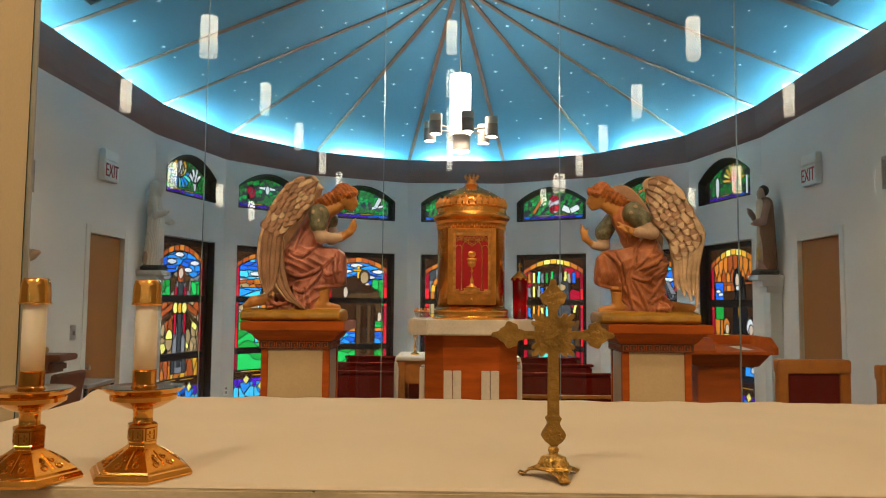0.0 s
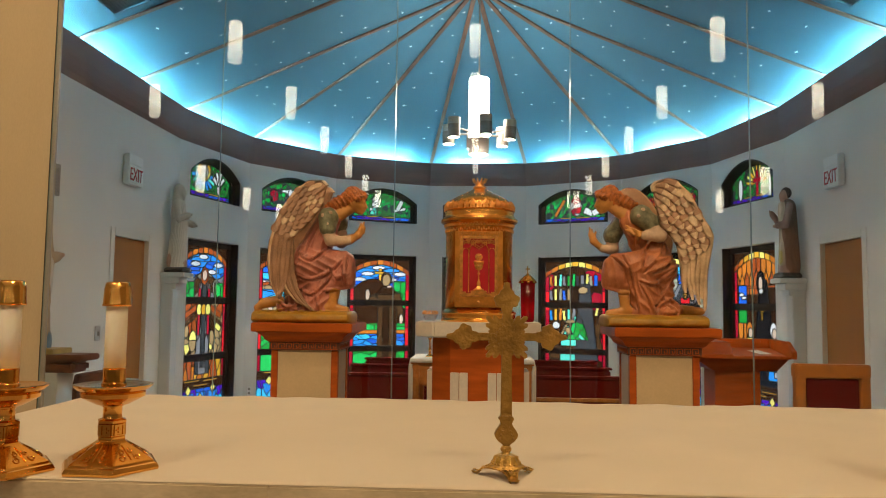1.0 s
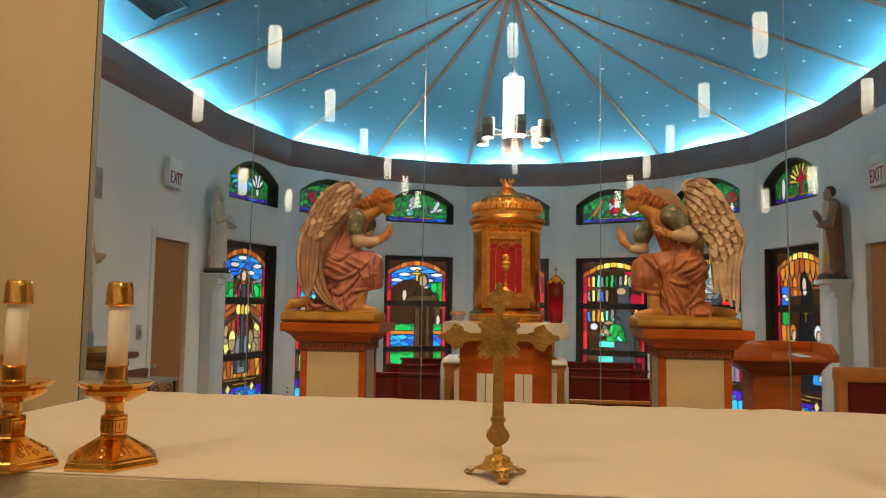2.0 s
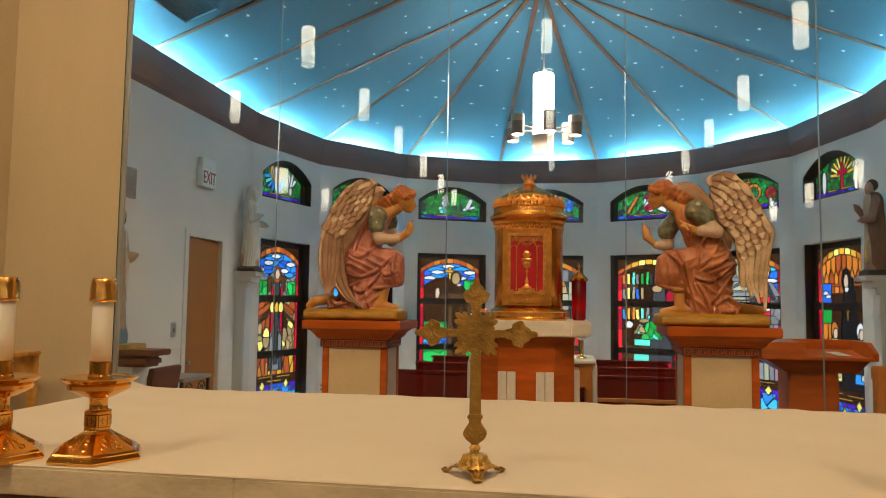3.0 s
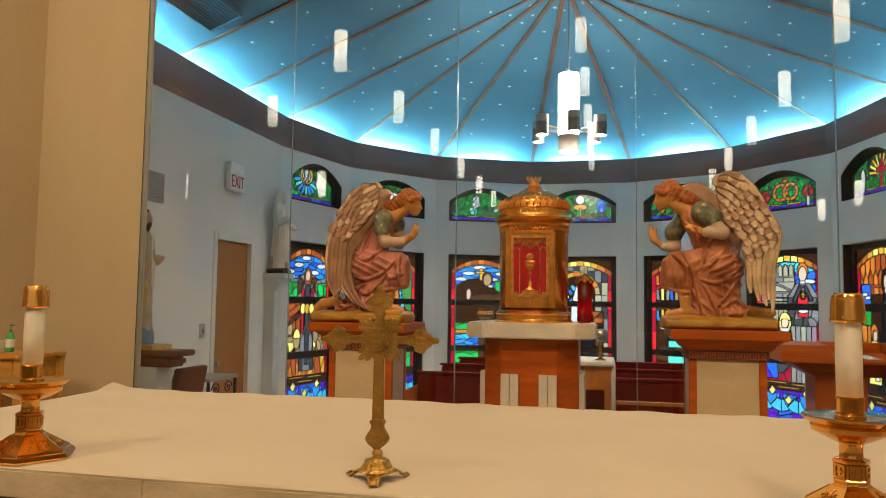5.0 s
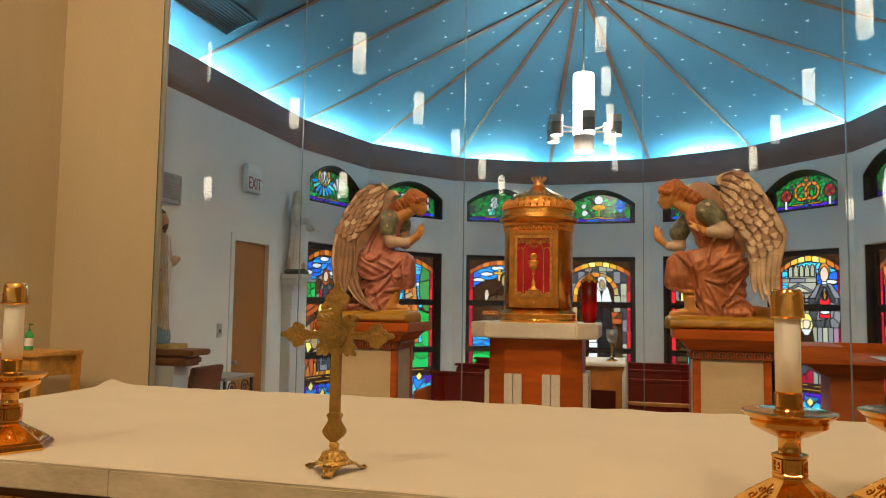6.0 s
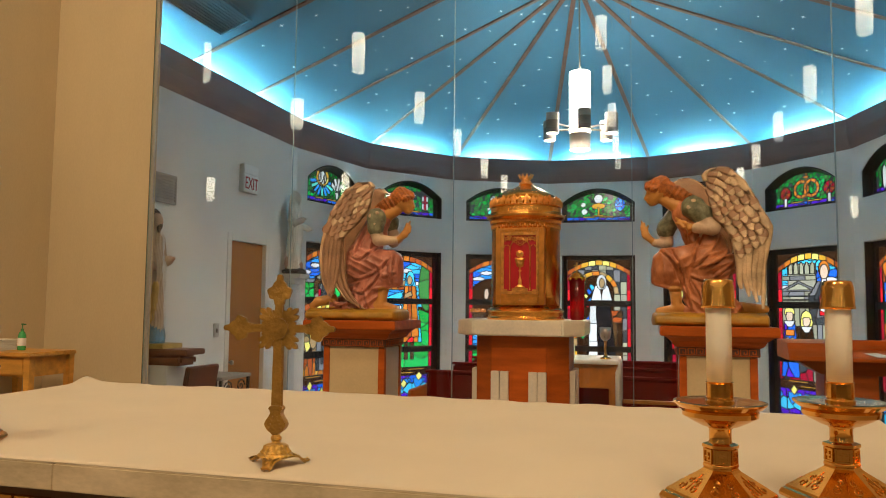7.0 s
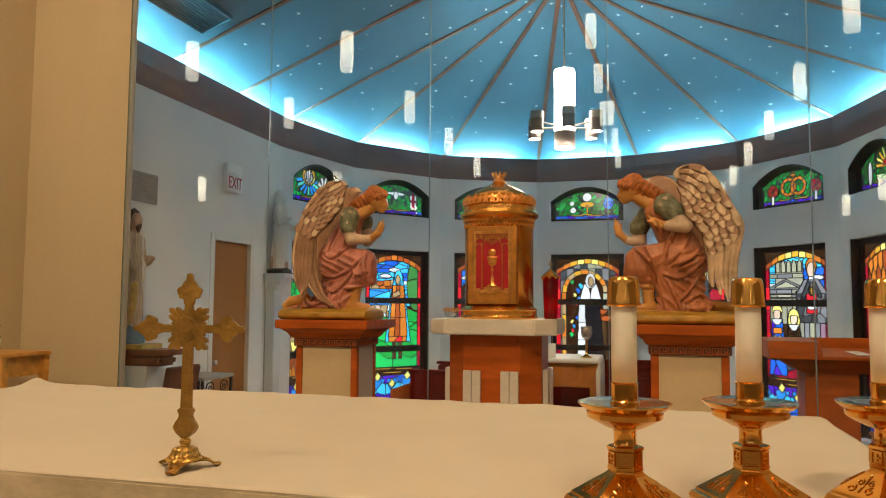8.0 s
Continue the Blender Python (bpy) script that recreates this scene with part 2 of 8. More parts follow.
def arch(u, rise=UP1 - UPS, half=WH):
    return UPS + rise * max(0.0, 1 - (abs(u) / half) ** 2)


def facet_wall(k):
    bm = bmesh.new()

    def cell(ua, ub, za, zb, zc, zd):
        """A block between two uprights, with bottom za..zb and top zc..zd."""
        f = (APO + ROOM_T) / APO
        pts = [(ua, 0, za), (ub, 0, zb), (ub * f, ROOM_T, zb), (ua * f, ROOM_T, za), (ua, 0, zc), (ub, 0, zd), (ub * f, ROOM_T, zd), (ua * f, ROOM_T, zc)]
        v = [bm.verts.new(p) for p in pts]
        for q in ((3, 2, 1, 0), (4, 5, 6, 7), (0, 1, 5, 4), (1, 2, 6, 5), (2, 3, 7, 6), (3, 0, 4, 7)):
            bm.faces.new([v[i] for i in q])
    top = 4.05
    cell(-HALFW, -WH, FL, FL, top, top)
    cell(WH, HALFW, FL, FL, top, top)
    cell(-WH, WH, FL, FL, LO0, LO0)
    cell(-WH, WH, LO1, LO1, UP0, UP0)
    n = 14
    for i in range(n):
        ua, ub = -WH + 2 * WH * i / n, -WH + 2 * WH * (i + 1) / n
        cell(ua, ub, arch(ua), arch(ub), top, top)
    ob = put("wall_apse_%d" % (k + 4), bm, PLASTER)
    ob.matrix_world = facet_matrix(k)
    return tagged(ob, "blue-grey painted plaster wall of the apse with two window openings", "wall", kind="structure")


for k in FACETS:
    facet_wall(k)

XL, XR = X0 - RV, X0 + RV      # side walls
DOORS = {-1: (8.83, 9.96, 2.2), 1: (8.58, 9.82, 2.22)}     # door openings along the west and east walls, their height


def side_wall(name, x, sgn):
    bm = bmesh.new()
    a, b, h = DOORS[sgn]
    x0, x1 = sorted((x, x + sgn * ROOM_T))
    box(bm, x0, x1, GLASS_Y + 0.021, a, FL, 4.05)
    box(bm, x0, x1, b, Y0 + 0.02, FL, 4.05)
    box(bm, x0, x1, a, b, h, 4.05)
    return tagged(put(name, bm, PLASTER), "blue-grey painted plaster side wall with a door opening", "wall", kind="structure")


side_wall("wall_west", XL, -1)
side_wall("wall_east", XR, 1)

# lip line of the cove, from the front along one side, round the apse and back


def ring(r, front=GLASS_Y):
    pts = [(X0 - r, front), (X0 - r, 7.85), (X0 - r, 9.3)]
    for j in range(8):
        a = -math.pi / 2 + j * STEP
        pts.append((X0 + r * math.sin(a), Y0 + r * math.cos(a)))
    return pts + [(X0 + r, 9.3), (X0 + r, 7.85), (X0 + r, front)]


def swept(name, profile, mat, label, closed=True, front=GLASS_Y + 0.03):
    """A moulding along the ring: profile of (outward offset from the wall, height)."""
    bm = bmesh.new()
    rings = [[(x, y, z) for x, y in ring(RV + o, front)] for o, z in profile]
    vv = [[bm.verts.new(p) for p in r] for r in rings]
    n = len(vv)
    for i in range(n if closed else n - 1):
        a, b = vv[i], vv[(i + 1) % n]
        for j in range(len(a) - 1):
            bm.faces.new((a[j], a[j + 1], b[j + 1], b[j]))
    if closed:
        bm.faces.new([r[0] for r in vv])
        bm.faces.new([r[-1] for r in reversed(vv)])
    bmesh.ops.recalc_face_normals(bm, faces=bm.faces)
    return tagged(put(name, bm, mat), label, "trim", kind="structure")


swept("trim_cove_band", [(0.0, 3.74), (-0.035, 3.8), (-0.06, 3.88), (-0.075, 3.97), (-0.08, LIPZ), (-0.03, LIPZ), (-0.02, 4.0), (0.62, 4.0), (0.62, 3.96), (0.0, 3.96)], BAND, "matt brown band under the cove of the ceiling")

# ceiling: one panel between each two ribs, up to the apex

def ceiling():
    """A ridge over the straight part that ends in the apex of the half tent over the apse."""
    bm = bmesh.new()
    half = [(1.04, 15.61), (2.93, 14.73), (4.27, 13.14), (4.8, 11.14), (4.95, 9.69), (4.95, 8.13), (4.95, 5.8)]
    ridge = {9.69: 9.2, 8.13: 7.83}
    pts = [(X0 - x, y) for x, y in reversed(half)] + [(X0 + x, y) for x, y in half]
    lo = [Vector((x, y, LIPZ - 0.03)) for x, y in pts]
    top = [Vector((X0, ridge.get(round(p.y, 2), p.y), APEX.z + 0.03)) if p.y < 10 else APEX + Vector((0, 0, 0.03)) for p in lo]
    up = Vector((0, 0, 0.12))
    for i in range(len(lo) - 1):
        a, b, c, d = lo[i], lo[i + 1], top[i + 1], top[i]
        for off, flip in ((Vector((0, 0, 0)), False), (up, True)):
            q = [a + off, b + off, c + off] + ([d + off] if (c - d).length > 1e-4 else [])
            vs = [bm.verts.new(p) for p in q]
            bm.faces.new(vs if flip else list(reversed(vs)))
    bmesh.ops.remove_doubles(bm, verts=bm.verts, dist=1e-4)
    tagged(put("ceiling", bm, CEIL), "sky-blue panelled tent ceiling dotted with tiny stars", "ceiling", kind="structure")
    return lo, top


CEIL_LO, CEIL_TOP = ceiling()
bm = bmesh.new()
box(bm, XL - 0.9, XR + 0.9, GLASS_Y - 0.1, GLASS_Y + 0.1, 4.35, 6.4)
tagged(put("wall_above_glass", bm, PLASTER), "plain plaster wall over the glass partition", "wall", kind="structure")
swept("wall_cove_back", [(0.6, 3.9), (0.6, 4.35), (0.7, 4.35), (0.7, 3.9)], PLASTER, "plaster back of the light cove")

# ribs of wood, each a bar from the lip to the apex
for i, lo in enumerate(CEIL_LO):
    if i in (0, len(CEIL_LO) - 1):
        continue
    bm = bmesh.new()
    end = CEIL_TOP[i] - Vector((0, 0, 0.03))
    d = end - lo
    ln = d.length
    d.normalize()
    side = d.cross(Vector((0, 0, 1))).normalized()
    up = side.cross(d)
    w = 0.034
    vv = []
    for s in (0.0, ln):
        for du, dz in ((-w, -0.008), (w, -0.008), (w, 0.02), (-w, 0.02)):
            vv.append(bm.verts.new(lo + d * s + side * du + up * dz))
    for q in ((0, 1, 2, 3), (7, 6, 5, 4), (0, 4, 5, 1), (1, 5, 6, 2), (2, 6, 7, 3), (3, 7, 4, 0)):
        bm.faces.new([vv[t] for t in q])
    bmesh.ops.recalc_face_normals(bm, faces=bm.faces)
    tagged(put("trim_ceiling_rib", bm, RIB, bevel=0.004), "brown wooden rib running up the tent ceiling", "rib", "ceiling ribs", kind="structure")

bm = boxed(X0 - 0.034, X0 + 0.034, GLASS_Y + 0.1, APEX.y, APEX.z - 0.03, APEX.z + 0.02, bevel=0.004)
tagged(put("trim_ceiling_ridge", bm, RIB), "brown wooden ridge bar of the ceiling", "rib", kind="structure")

# light strips hidden in the cove, one behind each stretch of the lip
cv = ring(RV + 0.26, GLASS_Y + 0.3)
for (xa, ya), (xb, yb) in zip(cv, cv[1:]):
    a, b = Vector((xa, ya, 4.13)), Vector((xb, yb, 4.13))
    d = (b - a)
    m1, m2 = a + d * 0.22, a + d * 0.78
    bm = tube(bmesh.new(), [m1, m2], 0.035, 10)
    tagged(put("cove_light_tube", bm, COVE), "cyan-white light tube hidden in the ceiling cove", "light tube", "cove lights")

# stars: little pierced lights in the ceiling panels
bm = bmesh.new()
rs = random.Random(5)
n = len(CEIL_LO)
for i in range(1, n - 2):
    a, b = CEIL_LO[i], CEIL_LO[i + 1]
    ta, tb = CEIL_TOP[i], CEIL_TOP[i + 1]
    nrm = (b - a).cross(ta - a).normalized()
    if nrm.z > 0:
        nrm = -nrm
    for row in range(1, 9):
        f = 0.12 + row * 0.095
        cnt = max(1, int(round((1 - f) * 2.6))) if (ta - tb).length < 0.1 else 2
        for c in range(cnt):
            g = (c + 0.5 + rs.uniform(-0.25, 0.25)) / cnt
            p = a.lerp(b, g).lerp(ta.lerp(tb, g), f + rs.uniform(-0.03, 0.03)) + nrm * 0.012
            e1 = (b - a).normalized()
            e2 = nrm.cross(e1)
            r = rs.uniform(0.028, 0.055)
            star = []
            for q in range(8):
                rr = (r if q % 4 == 0 else r * 0.75) if q % 2 == 0 else r * 0.16
                star.append(bm.verts.new(p + e1 * rr * math.cos(q * math.pi / 4) + e2 * rr * math.sin(q * math.pi / 4)))
            bm.faces.new(star)
tagged(put("ceiling_stars", bm, STAR), "tiny pale star lights scattered over the blue ceiling", "star lights", kind="stuff")

# floors
bm = boxed(-16, 16, -30, 16.5, FL - 0.2, FL)
tagged(put("floor", bm, FLOOR), "plain brown stone church floor", "floor", kind="structure")
bm = boxed(CORNER_L, CORNER_R, 0.9, GLASS_Y + 0.12, FL, PL)
tagged(put("floor_platform", bm, FLOOR), "raised brown stone sanctuary platform", "platform", kind="structure")
bm = boxed(XL + 0.02, XR - 0.02, GLASS_Y + 0.1, 15.1, FL - 0.002, FL + 0.006)
tagged(put("floor_carpet", bm, CARPET), "dark red-brown chapel carpet", "carpet", kind="structure")
bm = boxed(-400, 400, -400, 400, FL - 0.6, FL - 0.25)
tagged(put("ground", bm, GROUND), "grey-green ground outside the church", "ground", kind="structure")

# ---- nave, behind and beside the altar ----


def nave_wall(name, *a, mat=NAVEWALL, label="cream plaster wall of the nave"):
    return tagged(put(name, boxed(*a), mat), label, "wall", kind="structure")


nave_wall("wall_partition_left", CORNER_L, FRAME_L, FRONT + 0.27, FRONT + 0.34, FL, 4.6, mat=CREAM, label="cream painted wall beside the glass partition")
nave_wall("wall_partition_right", FRAME_R, CORNER_R, FRONT + 0.27, FRONT + 0.34, FL, 4.6, mat=CREAM, label="cream painted wall beside the glass partition")
nave_wall("wall_sanctuary_left", CORNER_L - 0.3, CORNER_L, 3.4, FRONT + 0.58, FL, 9.6, mat=CREAM, label="cream painted side wall of the sanctuary")
nave_wall("wall_sanctuary_right", CORNER_R, CORNER_R + 0.3, 3.4, FRONT + 0.58, FL, 9.6, mat=CREAM, label="cream painted side wall of the sanctuary")
nave_wall("wall_partition_top", CORNER_L, CORNER_R, FRONT + 0.3, FRONT + 0.58, 4.6, 9.6, mat=CREAM, label="cream painted wall over the glass partition")
nave_wall("wall_transept_left", -15.5, CORNER_L - 0.3, 3.4, 3.7, FL, 9.6)
nave_wall("wall_transept_right", CORNER_R + 0.3, 15.5, 3.4, 3.7, FL, 9.6)
nave_wall("wall_nave_left", -15.8, -15.5, -29.5, 3.7, FL, 9.6)
nave_wall("wall_nave_right", 15.5, 15.8, -29.5, 3.7, FL, 9.6)
nave_wall("wall_nave_back", -15.8, 15.8, -29.8, -29.5, FL, 9.6)
tagged(put("ceiling_nave", boxed(-15.8, 15.8, -29.8, FRONT + 0.58, 9.6, 9.9), NAVECEIL), "dark wooden ceiling of the nave", "ceiling", kind="structure")

# the glass partition: frameless panes between a metal edge at each end
PANES = [FRAME_L, -1.835, -0.39, 1.018, 2.427, FRAME_R]
TILTS = (0.5, 0.3, 0.3, 0.0, 0.0)
for i, (a, b) in enumerate(zip(PANES, PANES[1:])):
    bm = bmesh.new()
    h = (b - a) / 2
    box(bm, -h + 0.0045, h - 0.0045, -0.005, 0.005, PL + 0.01, 4.34)
    bm.faces.ensure_lookup_table()
    for f in bm.faces:
        f.material_index = 0 if abs(f.normal.y) > 0.5 or f.calc_center_median().y != 0 and abs(f.calc_center_median().x) < 0.01 and 0.1 < f.calc_center_median().z < 4.2 else 1
    ob = put("window_pane_%d" % (i + 1), bm, [GLASS, EDGE])
    ob.matrix_world = pose((a + b) / 2, GLASS_Y, 0, 0, 0, TILTS[i])
    tagged(ob, "tall clear frameless glass pane of the chapel partition", "glass pane", "partition panes", kind="structure")
SILICONE = material("clear_silicone", (0.22, 0.27, 0.27), 0.3, vary=0.1, scale=3)
for x in PANES[1:-1]:
    tagged(put("trim_glass_joint", boxed(x - 0.0026, x + 0.0026, GLASS_Y - 0.004, GLASS_Y + 0.004, PL + 0.01, 4.34), SILICONE), "thin grey silicone joint between two glass panes", "trim", "glass joints", kind="structure")
for i, x in enumerate((FRAME_L, FRAME_R)):
    s = 1 if i == 0 else -1
    bm = boxed(min(x, x + s * 0.035), max(x, x + s * 0.035), FRONT + 0.262, GLASS_Y + 0.02, PL, 4.34, bevel=0.004)
    tagged(put("trim_partition_edge", bm, METALT), "slim brushed metal edge of the glass partition", "trim", kind="structure")
    # near-black strip on the wall face, colouring in the shade of a narrow gap
    bm = boxed(min(x - s * 0.012, x), max(x - s * 0.012, x), FRONT + 0.262, FRONT + 0.27, PL, 4.34)
    tagged(put("trim_partition_gap", bm, LEAD), "dark strip standing in for the shade of a gap beside the partition's metal edge", "trim", kind="structure")

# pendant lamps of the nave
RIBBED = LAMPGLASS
LAMPCAP = material("lamp_cap", (0.35, 0.3, 0.22), 0.4, metal=0.7)


def pendant_lamp(z):
    e = thing("pendant_lamp", (0, 0, 0), "lit ribbed white glass cylinder lamp on a rod", "pendant lamp", "nave pendants")
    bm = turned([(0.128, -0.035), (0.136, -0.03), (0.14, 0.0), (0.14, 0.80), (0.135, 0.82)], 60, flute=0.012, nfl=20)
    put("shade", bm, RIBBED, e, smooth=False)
    bm = turned([(0.136, -0.008), (0.147, -0.006), (0.147, 0.012), (0.136, 0.014)], 32)
    put("rim", bm, LAMPCAP, e)
    bm = turned([(0.06, 0.82), (0.06, 0.84), (0.01, 0.85), (0.008, 9.6 - z)], 12)
    put("rod", bm, LAMPCAP, e)
    return e


LAMPS = []
for yv in (14.9, 19.55, 24.05, 28.7, 33.2, 37.6):
    LAMPS += [(-4.8, 11.84 - yv, 6.32), (5.03, 11.84 - yv, 6.32)]
for yv in (19.1, 23.2, 27.6, 32.0, 36.4):
    LAMPS.append((0.2, 11.84 - yv, 7.88))
for yv in (14.7, 19.4):
    LAMPS += [(-8.4, 11.84 - yv, 6.32), (9.0, 11.84 - yv, 6.32)]
for yv in (23.75, 28.3, 33.0):
    LAMPS += [(-8.7, 11.84 - yv, 4.93), (9.25, 11.84 - yv, 4.93)]
LAMPS.append((-13.8, 11.84 - 23.75, 4.93))
LAMPS.append((13.8, 11.84 - 23.75, 4.93))
FIRST = {}
for p in LAMPS:
    if p[2] in FIRST:
        copy_thing(FIRST[p[2]], pose(*p))
    else:
        FIRST[p[2]] = pendant_lamp(p[2])
        FIRST[p[2]].matrix_world = pose(*p)

# ---- stained glass windows ----
PALETTE = {
    "deep_blue": (0.02, 0.14, 0.75), "azure": (0.06, 0.58, 0.9), "mauve": (0.35, 0.2, 0.26), "olive": (0.4, 0.4, 0.27), "sky_blue": (0.03, 0.3, 0.85), "aqua": (0.12, 0.75, 0.6), "white": (0.74, 0.75, 0.74),
    "green": (0.015, 0.36, 0.05), "emerald": (0.02, 0.52, 0.1), "leaf": (0.05, 0.22, 0.05), "brown": (0.035, 0.014, 0.006), "umber": (0.085, 0.042, 0.017),
    "tan": (0.45, 0.3, 0.14), "gold": (0.8, 0.42, 0.04), "yellow": (0.95, 0.85, 0.2), "orange": (0.62, 0.19, 0.025), "rust": (0.4, 0.085, 0.02),
    "red": (0.8, 0.02, 0.03), "crimson": (0.4, 0.01, 0.03), "purple": (0.1, 0.02, 0.6), "grey": (0.22, 0.22, 0.23), "slate": (0.05, 0.055, 0.06),
    "flesh": (0.75, 0.55, 0.4), "stone": (0.32, 0.31, 0.23), "black": (0.01, 0.01, 0.012),
}
for key, col in PALETTE.items():
    stained("glass_" + key, col)


class Cartoon:
    """The drawing of a window: cells of one pane share a number."""

    def __init__(self, half, z0, z1, seed, cell=0.0125):
        self.c, self.half, self.z0 = cell, half, z0
        self.nu, self.nz = int(2 * half / cell), int((z1 - z0) / cell)
        self.u, self.z = np.meshgrid(-half + (np.arange(self.nu) + 0.5) * cell, z0 + (np.arange(self.nz) + 0.5) * cell)
        self.lab = -np.ones(self.u.shape, int)
        self.mat = []
        self.rng = np.random.RandomState(seed)

    def fill(self, mask, mat):
        self.lab[mask] = len(self.mat)
        self.mat.append(mat)

    def pieces(self, mask, mats, size, squash=1.0, jitter=0.5):
        """Breaks an area into many odd-shaped panes."""
        if not mask.any():
            return
        us, zs = self.u[mask], self.z[mask]
        gu = np.arange(us.min(), us.max() + size, size)
        gz = np.arange(zs.min(), zs.max() + size * squash, size * squash)
        seeds = [(a + self.rng.uniform(-jitter, jitter) * size + (size / 2 if j % 2 else 0), b + self.rng.uniform(-jitter, jitter) * size * squash) for j, b in enumerate(gz) for a in gu]
        sd = np.array(seeds)
        near = np.argmin((us[:, None] - sd[None, :, 0]) ** 2 + ((zs[:, None] - sd[None, :, 1]) / squash) ** 2, axis=1)
        flat = np.zeros(us.shape, int)
        for s in np.unique(near):
            flat[near == s] = len(self.mat)
            self.mat.append(mats[self.rng.randint(len(mats))])
        self.lab[mask] = flat

    def ellipse(self, u, z, a, b):
        return ((self.u - u) / a) ** 2 + ((self.z - z) / b) ** 2 < 1

    def rect(self, u0, u1, z0, z1):
        return (self.u > u0) & (self.u < u1) & (self.z > z0) & (self.z < z1)

    def taper(self, u, w0, w1, z0, z1, lean=0.0):
        """A robe-like shape, w0 wide at z0 and w1 at z1 (half widths)."""
        f = np.clip((self.z - z0) / (z1 - z0), 0, 1)
        return (abs(self.u - u - lean * f) < w0 + (w1 - w0) * f) & (self.z > z0) & (self.z < z1)

    def band(self, u0, z0, u1, z1, w):
        du, dz = u1 - u0, z1 - z0
        ln = math.hypot(du, dz)
        t = ((self.u - u0) * du + (self.z - z0) * dz) / ln
        s = abs((self.u - u0) * dz - (self.z - z0) * du) / ln
        return (t > 0) & (t < ln) & (s < w)

    def build(self, parent, lead_parts=True, open_mask=None):
        lab = self.lab.copy()
        if open_mask is not None:
            lab[~open_mask] = -1
        edge = np.zeros(lab.shape, bool)
        edge[:, 1:] |= lab[:, 1:] != lab[:, :-1]
        edge[1:, :] |= lab[1:, :] != lab[:-1, :]
        lead = edge & (lab >= 0)
        lab[lead] = -2
        for i in np.unique(lab[lab >= 0]):
            if (lab == i).sum() < 3:
                lab[lab == i] = -2
        c = self.c

        def runs(mask):
            out = []
            for j in range(mask.shape[0]):
                row = np.flatnonzero(np.diff(np.concatenate(([0], mask[j].astype(np.int8), [0]))))
                for a, b in zip(row[::2], row[1::2]):
                    out.append((-self.half + a * c, -self.half + b * c, self.z0 + j * c))
            return out

        def sheet(name, rr, y, mat):
            v, f = [], []
            for a, b, z in rr:
                i = len(v)
                v += [(a, y, z), (b, y, z), (b, y, z + c), (a, y, z + c)]
                f.append((i, i + 1, i + 2, i + 3))
            ob = new(name, mesh_from(name, v, f, mat))
            ob.parent = parent
            return ob
        for i in np.unique(lab[lab >= 0]):
            sheet("pane", runs(lab == i), 0.0, MATS["glass_" + self.mat[i]])
        # leading: bars proud of the glass
        v, f = [], []
        for a, b, z in runs(lab == -2):
            i = len(v)
            for y in (-0.007, 0.007, 0.0):
                v += [(a, y, z), (b, y, z), (b, y, z + c), (a, y, z + c)]
            f += [(i, i + 1, i + 2, i + 3), (i + 7, i + 6, i + 5, i + 4), (i + 3, i + 2, i + 6, i + 7), (i + 1, i, i + 4, i + 5), (i + 8, i + 9, i + 10, i + 11)]
        ob = new("leading", mesh_from("leading", v, f, LEAD))
        ob.parent = parent
        ob["label"] = "black lead bars between the panes"


def frame_liner(k, z0, z1, arched, parent, bars=()):
    """Dark metal frame lining a window opening, with its crossbars."""
    d0, d1, w = 0.03, 0.2, 0.1
    bm = bmesh.new()
    f = 1 + (d1) / APO
    for s in (-1, 1):
        x0, x1 = sorted((s * (WH - 0.004), s * (WH - w)))
        box(bm, x0, x1, d0 + 0.1, d1, z0 + 0.002, (arch(WH - w) if arched else z1) - 0.002)
        xa, xb = sorted((s * (WH - 0.003), s * (WH - 0.018)))
        box(bm, xa, xb, d0 - 0.02, d0 + 0.1, z0 + 0.002, (arch(WH - 0.018) if arched else z1) - 0.003)
    box(bm, -WH + w, WH - w, d0 + 0.1, d1, z0 + 0.002, z0 + 0.06)
    if not arched:
        box(bm, -WH + w, WH - w, d0 + 0.1, d1, z1 - 0.09, z1 - 0.002)
    part("frame", bm, BRONZE, parent)
    if arched:
        n = 16
        bm = bmesh.new()
        for i in range(n):
            ua, ub = -WH + 2 * WH * i / n, -WH + 2 * WH * (i + 1) / n
            a, b = arch(ua) - 0.003, arch(ub) - 0.003
            v = [bm.verts.new(p) for p in ((ua, d0 - 0.02, a - 0.02), (ub, d0 - 0.02, b - 0.02), (ub, d1, b - 0.09), (ua, d1, a - 0.09), (ua, d0 - 0.02, a), (ub, d0 - 0.02, b), (ub, d1, b), (ua, d1, a))]
            for q in ((3, 2, 1, 0), (4, 5, 6, 7), (0, 1, 5, 4), (2, 3, 7, 6)):
                bm.faces.new([v[t] for t in q])
        part("arch", bm, BRONZE, parent)
    for zb in bars:
        part("crossbar", boxed(-WH + w, WH - w, d1 - 0.08, d1 - 0.02, zb - 0.055, zb + 0.055), BRONZE, parent)


BARS = (1.31, 0.4)
GH = WH - 0.09


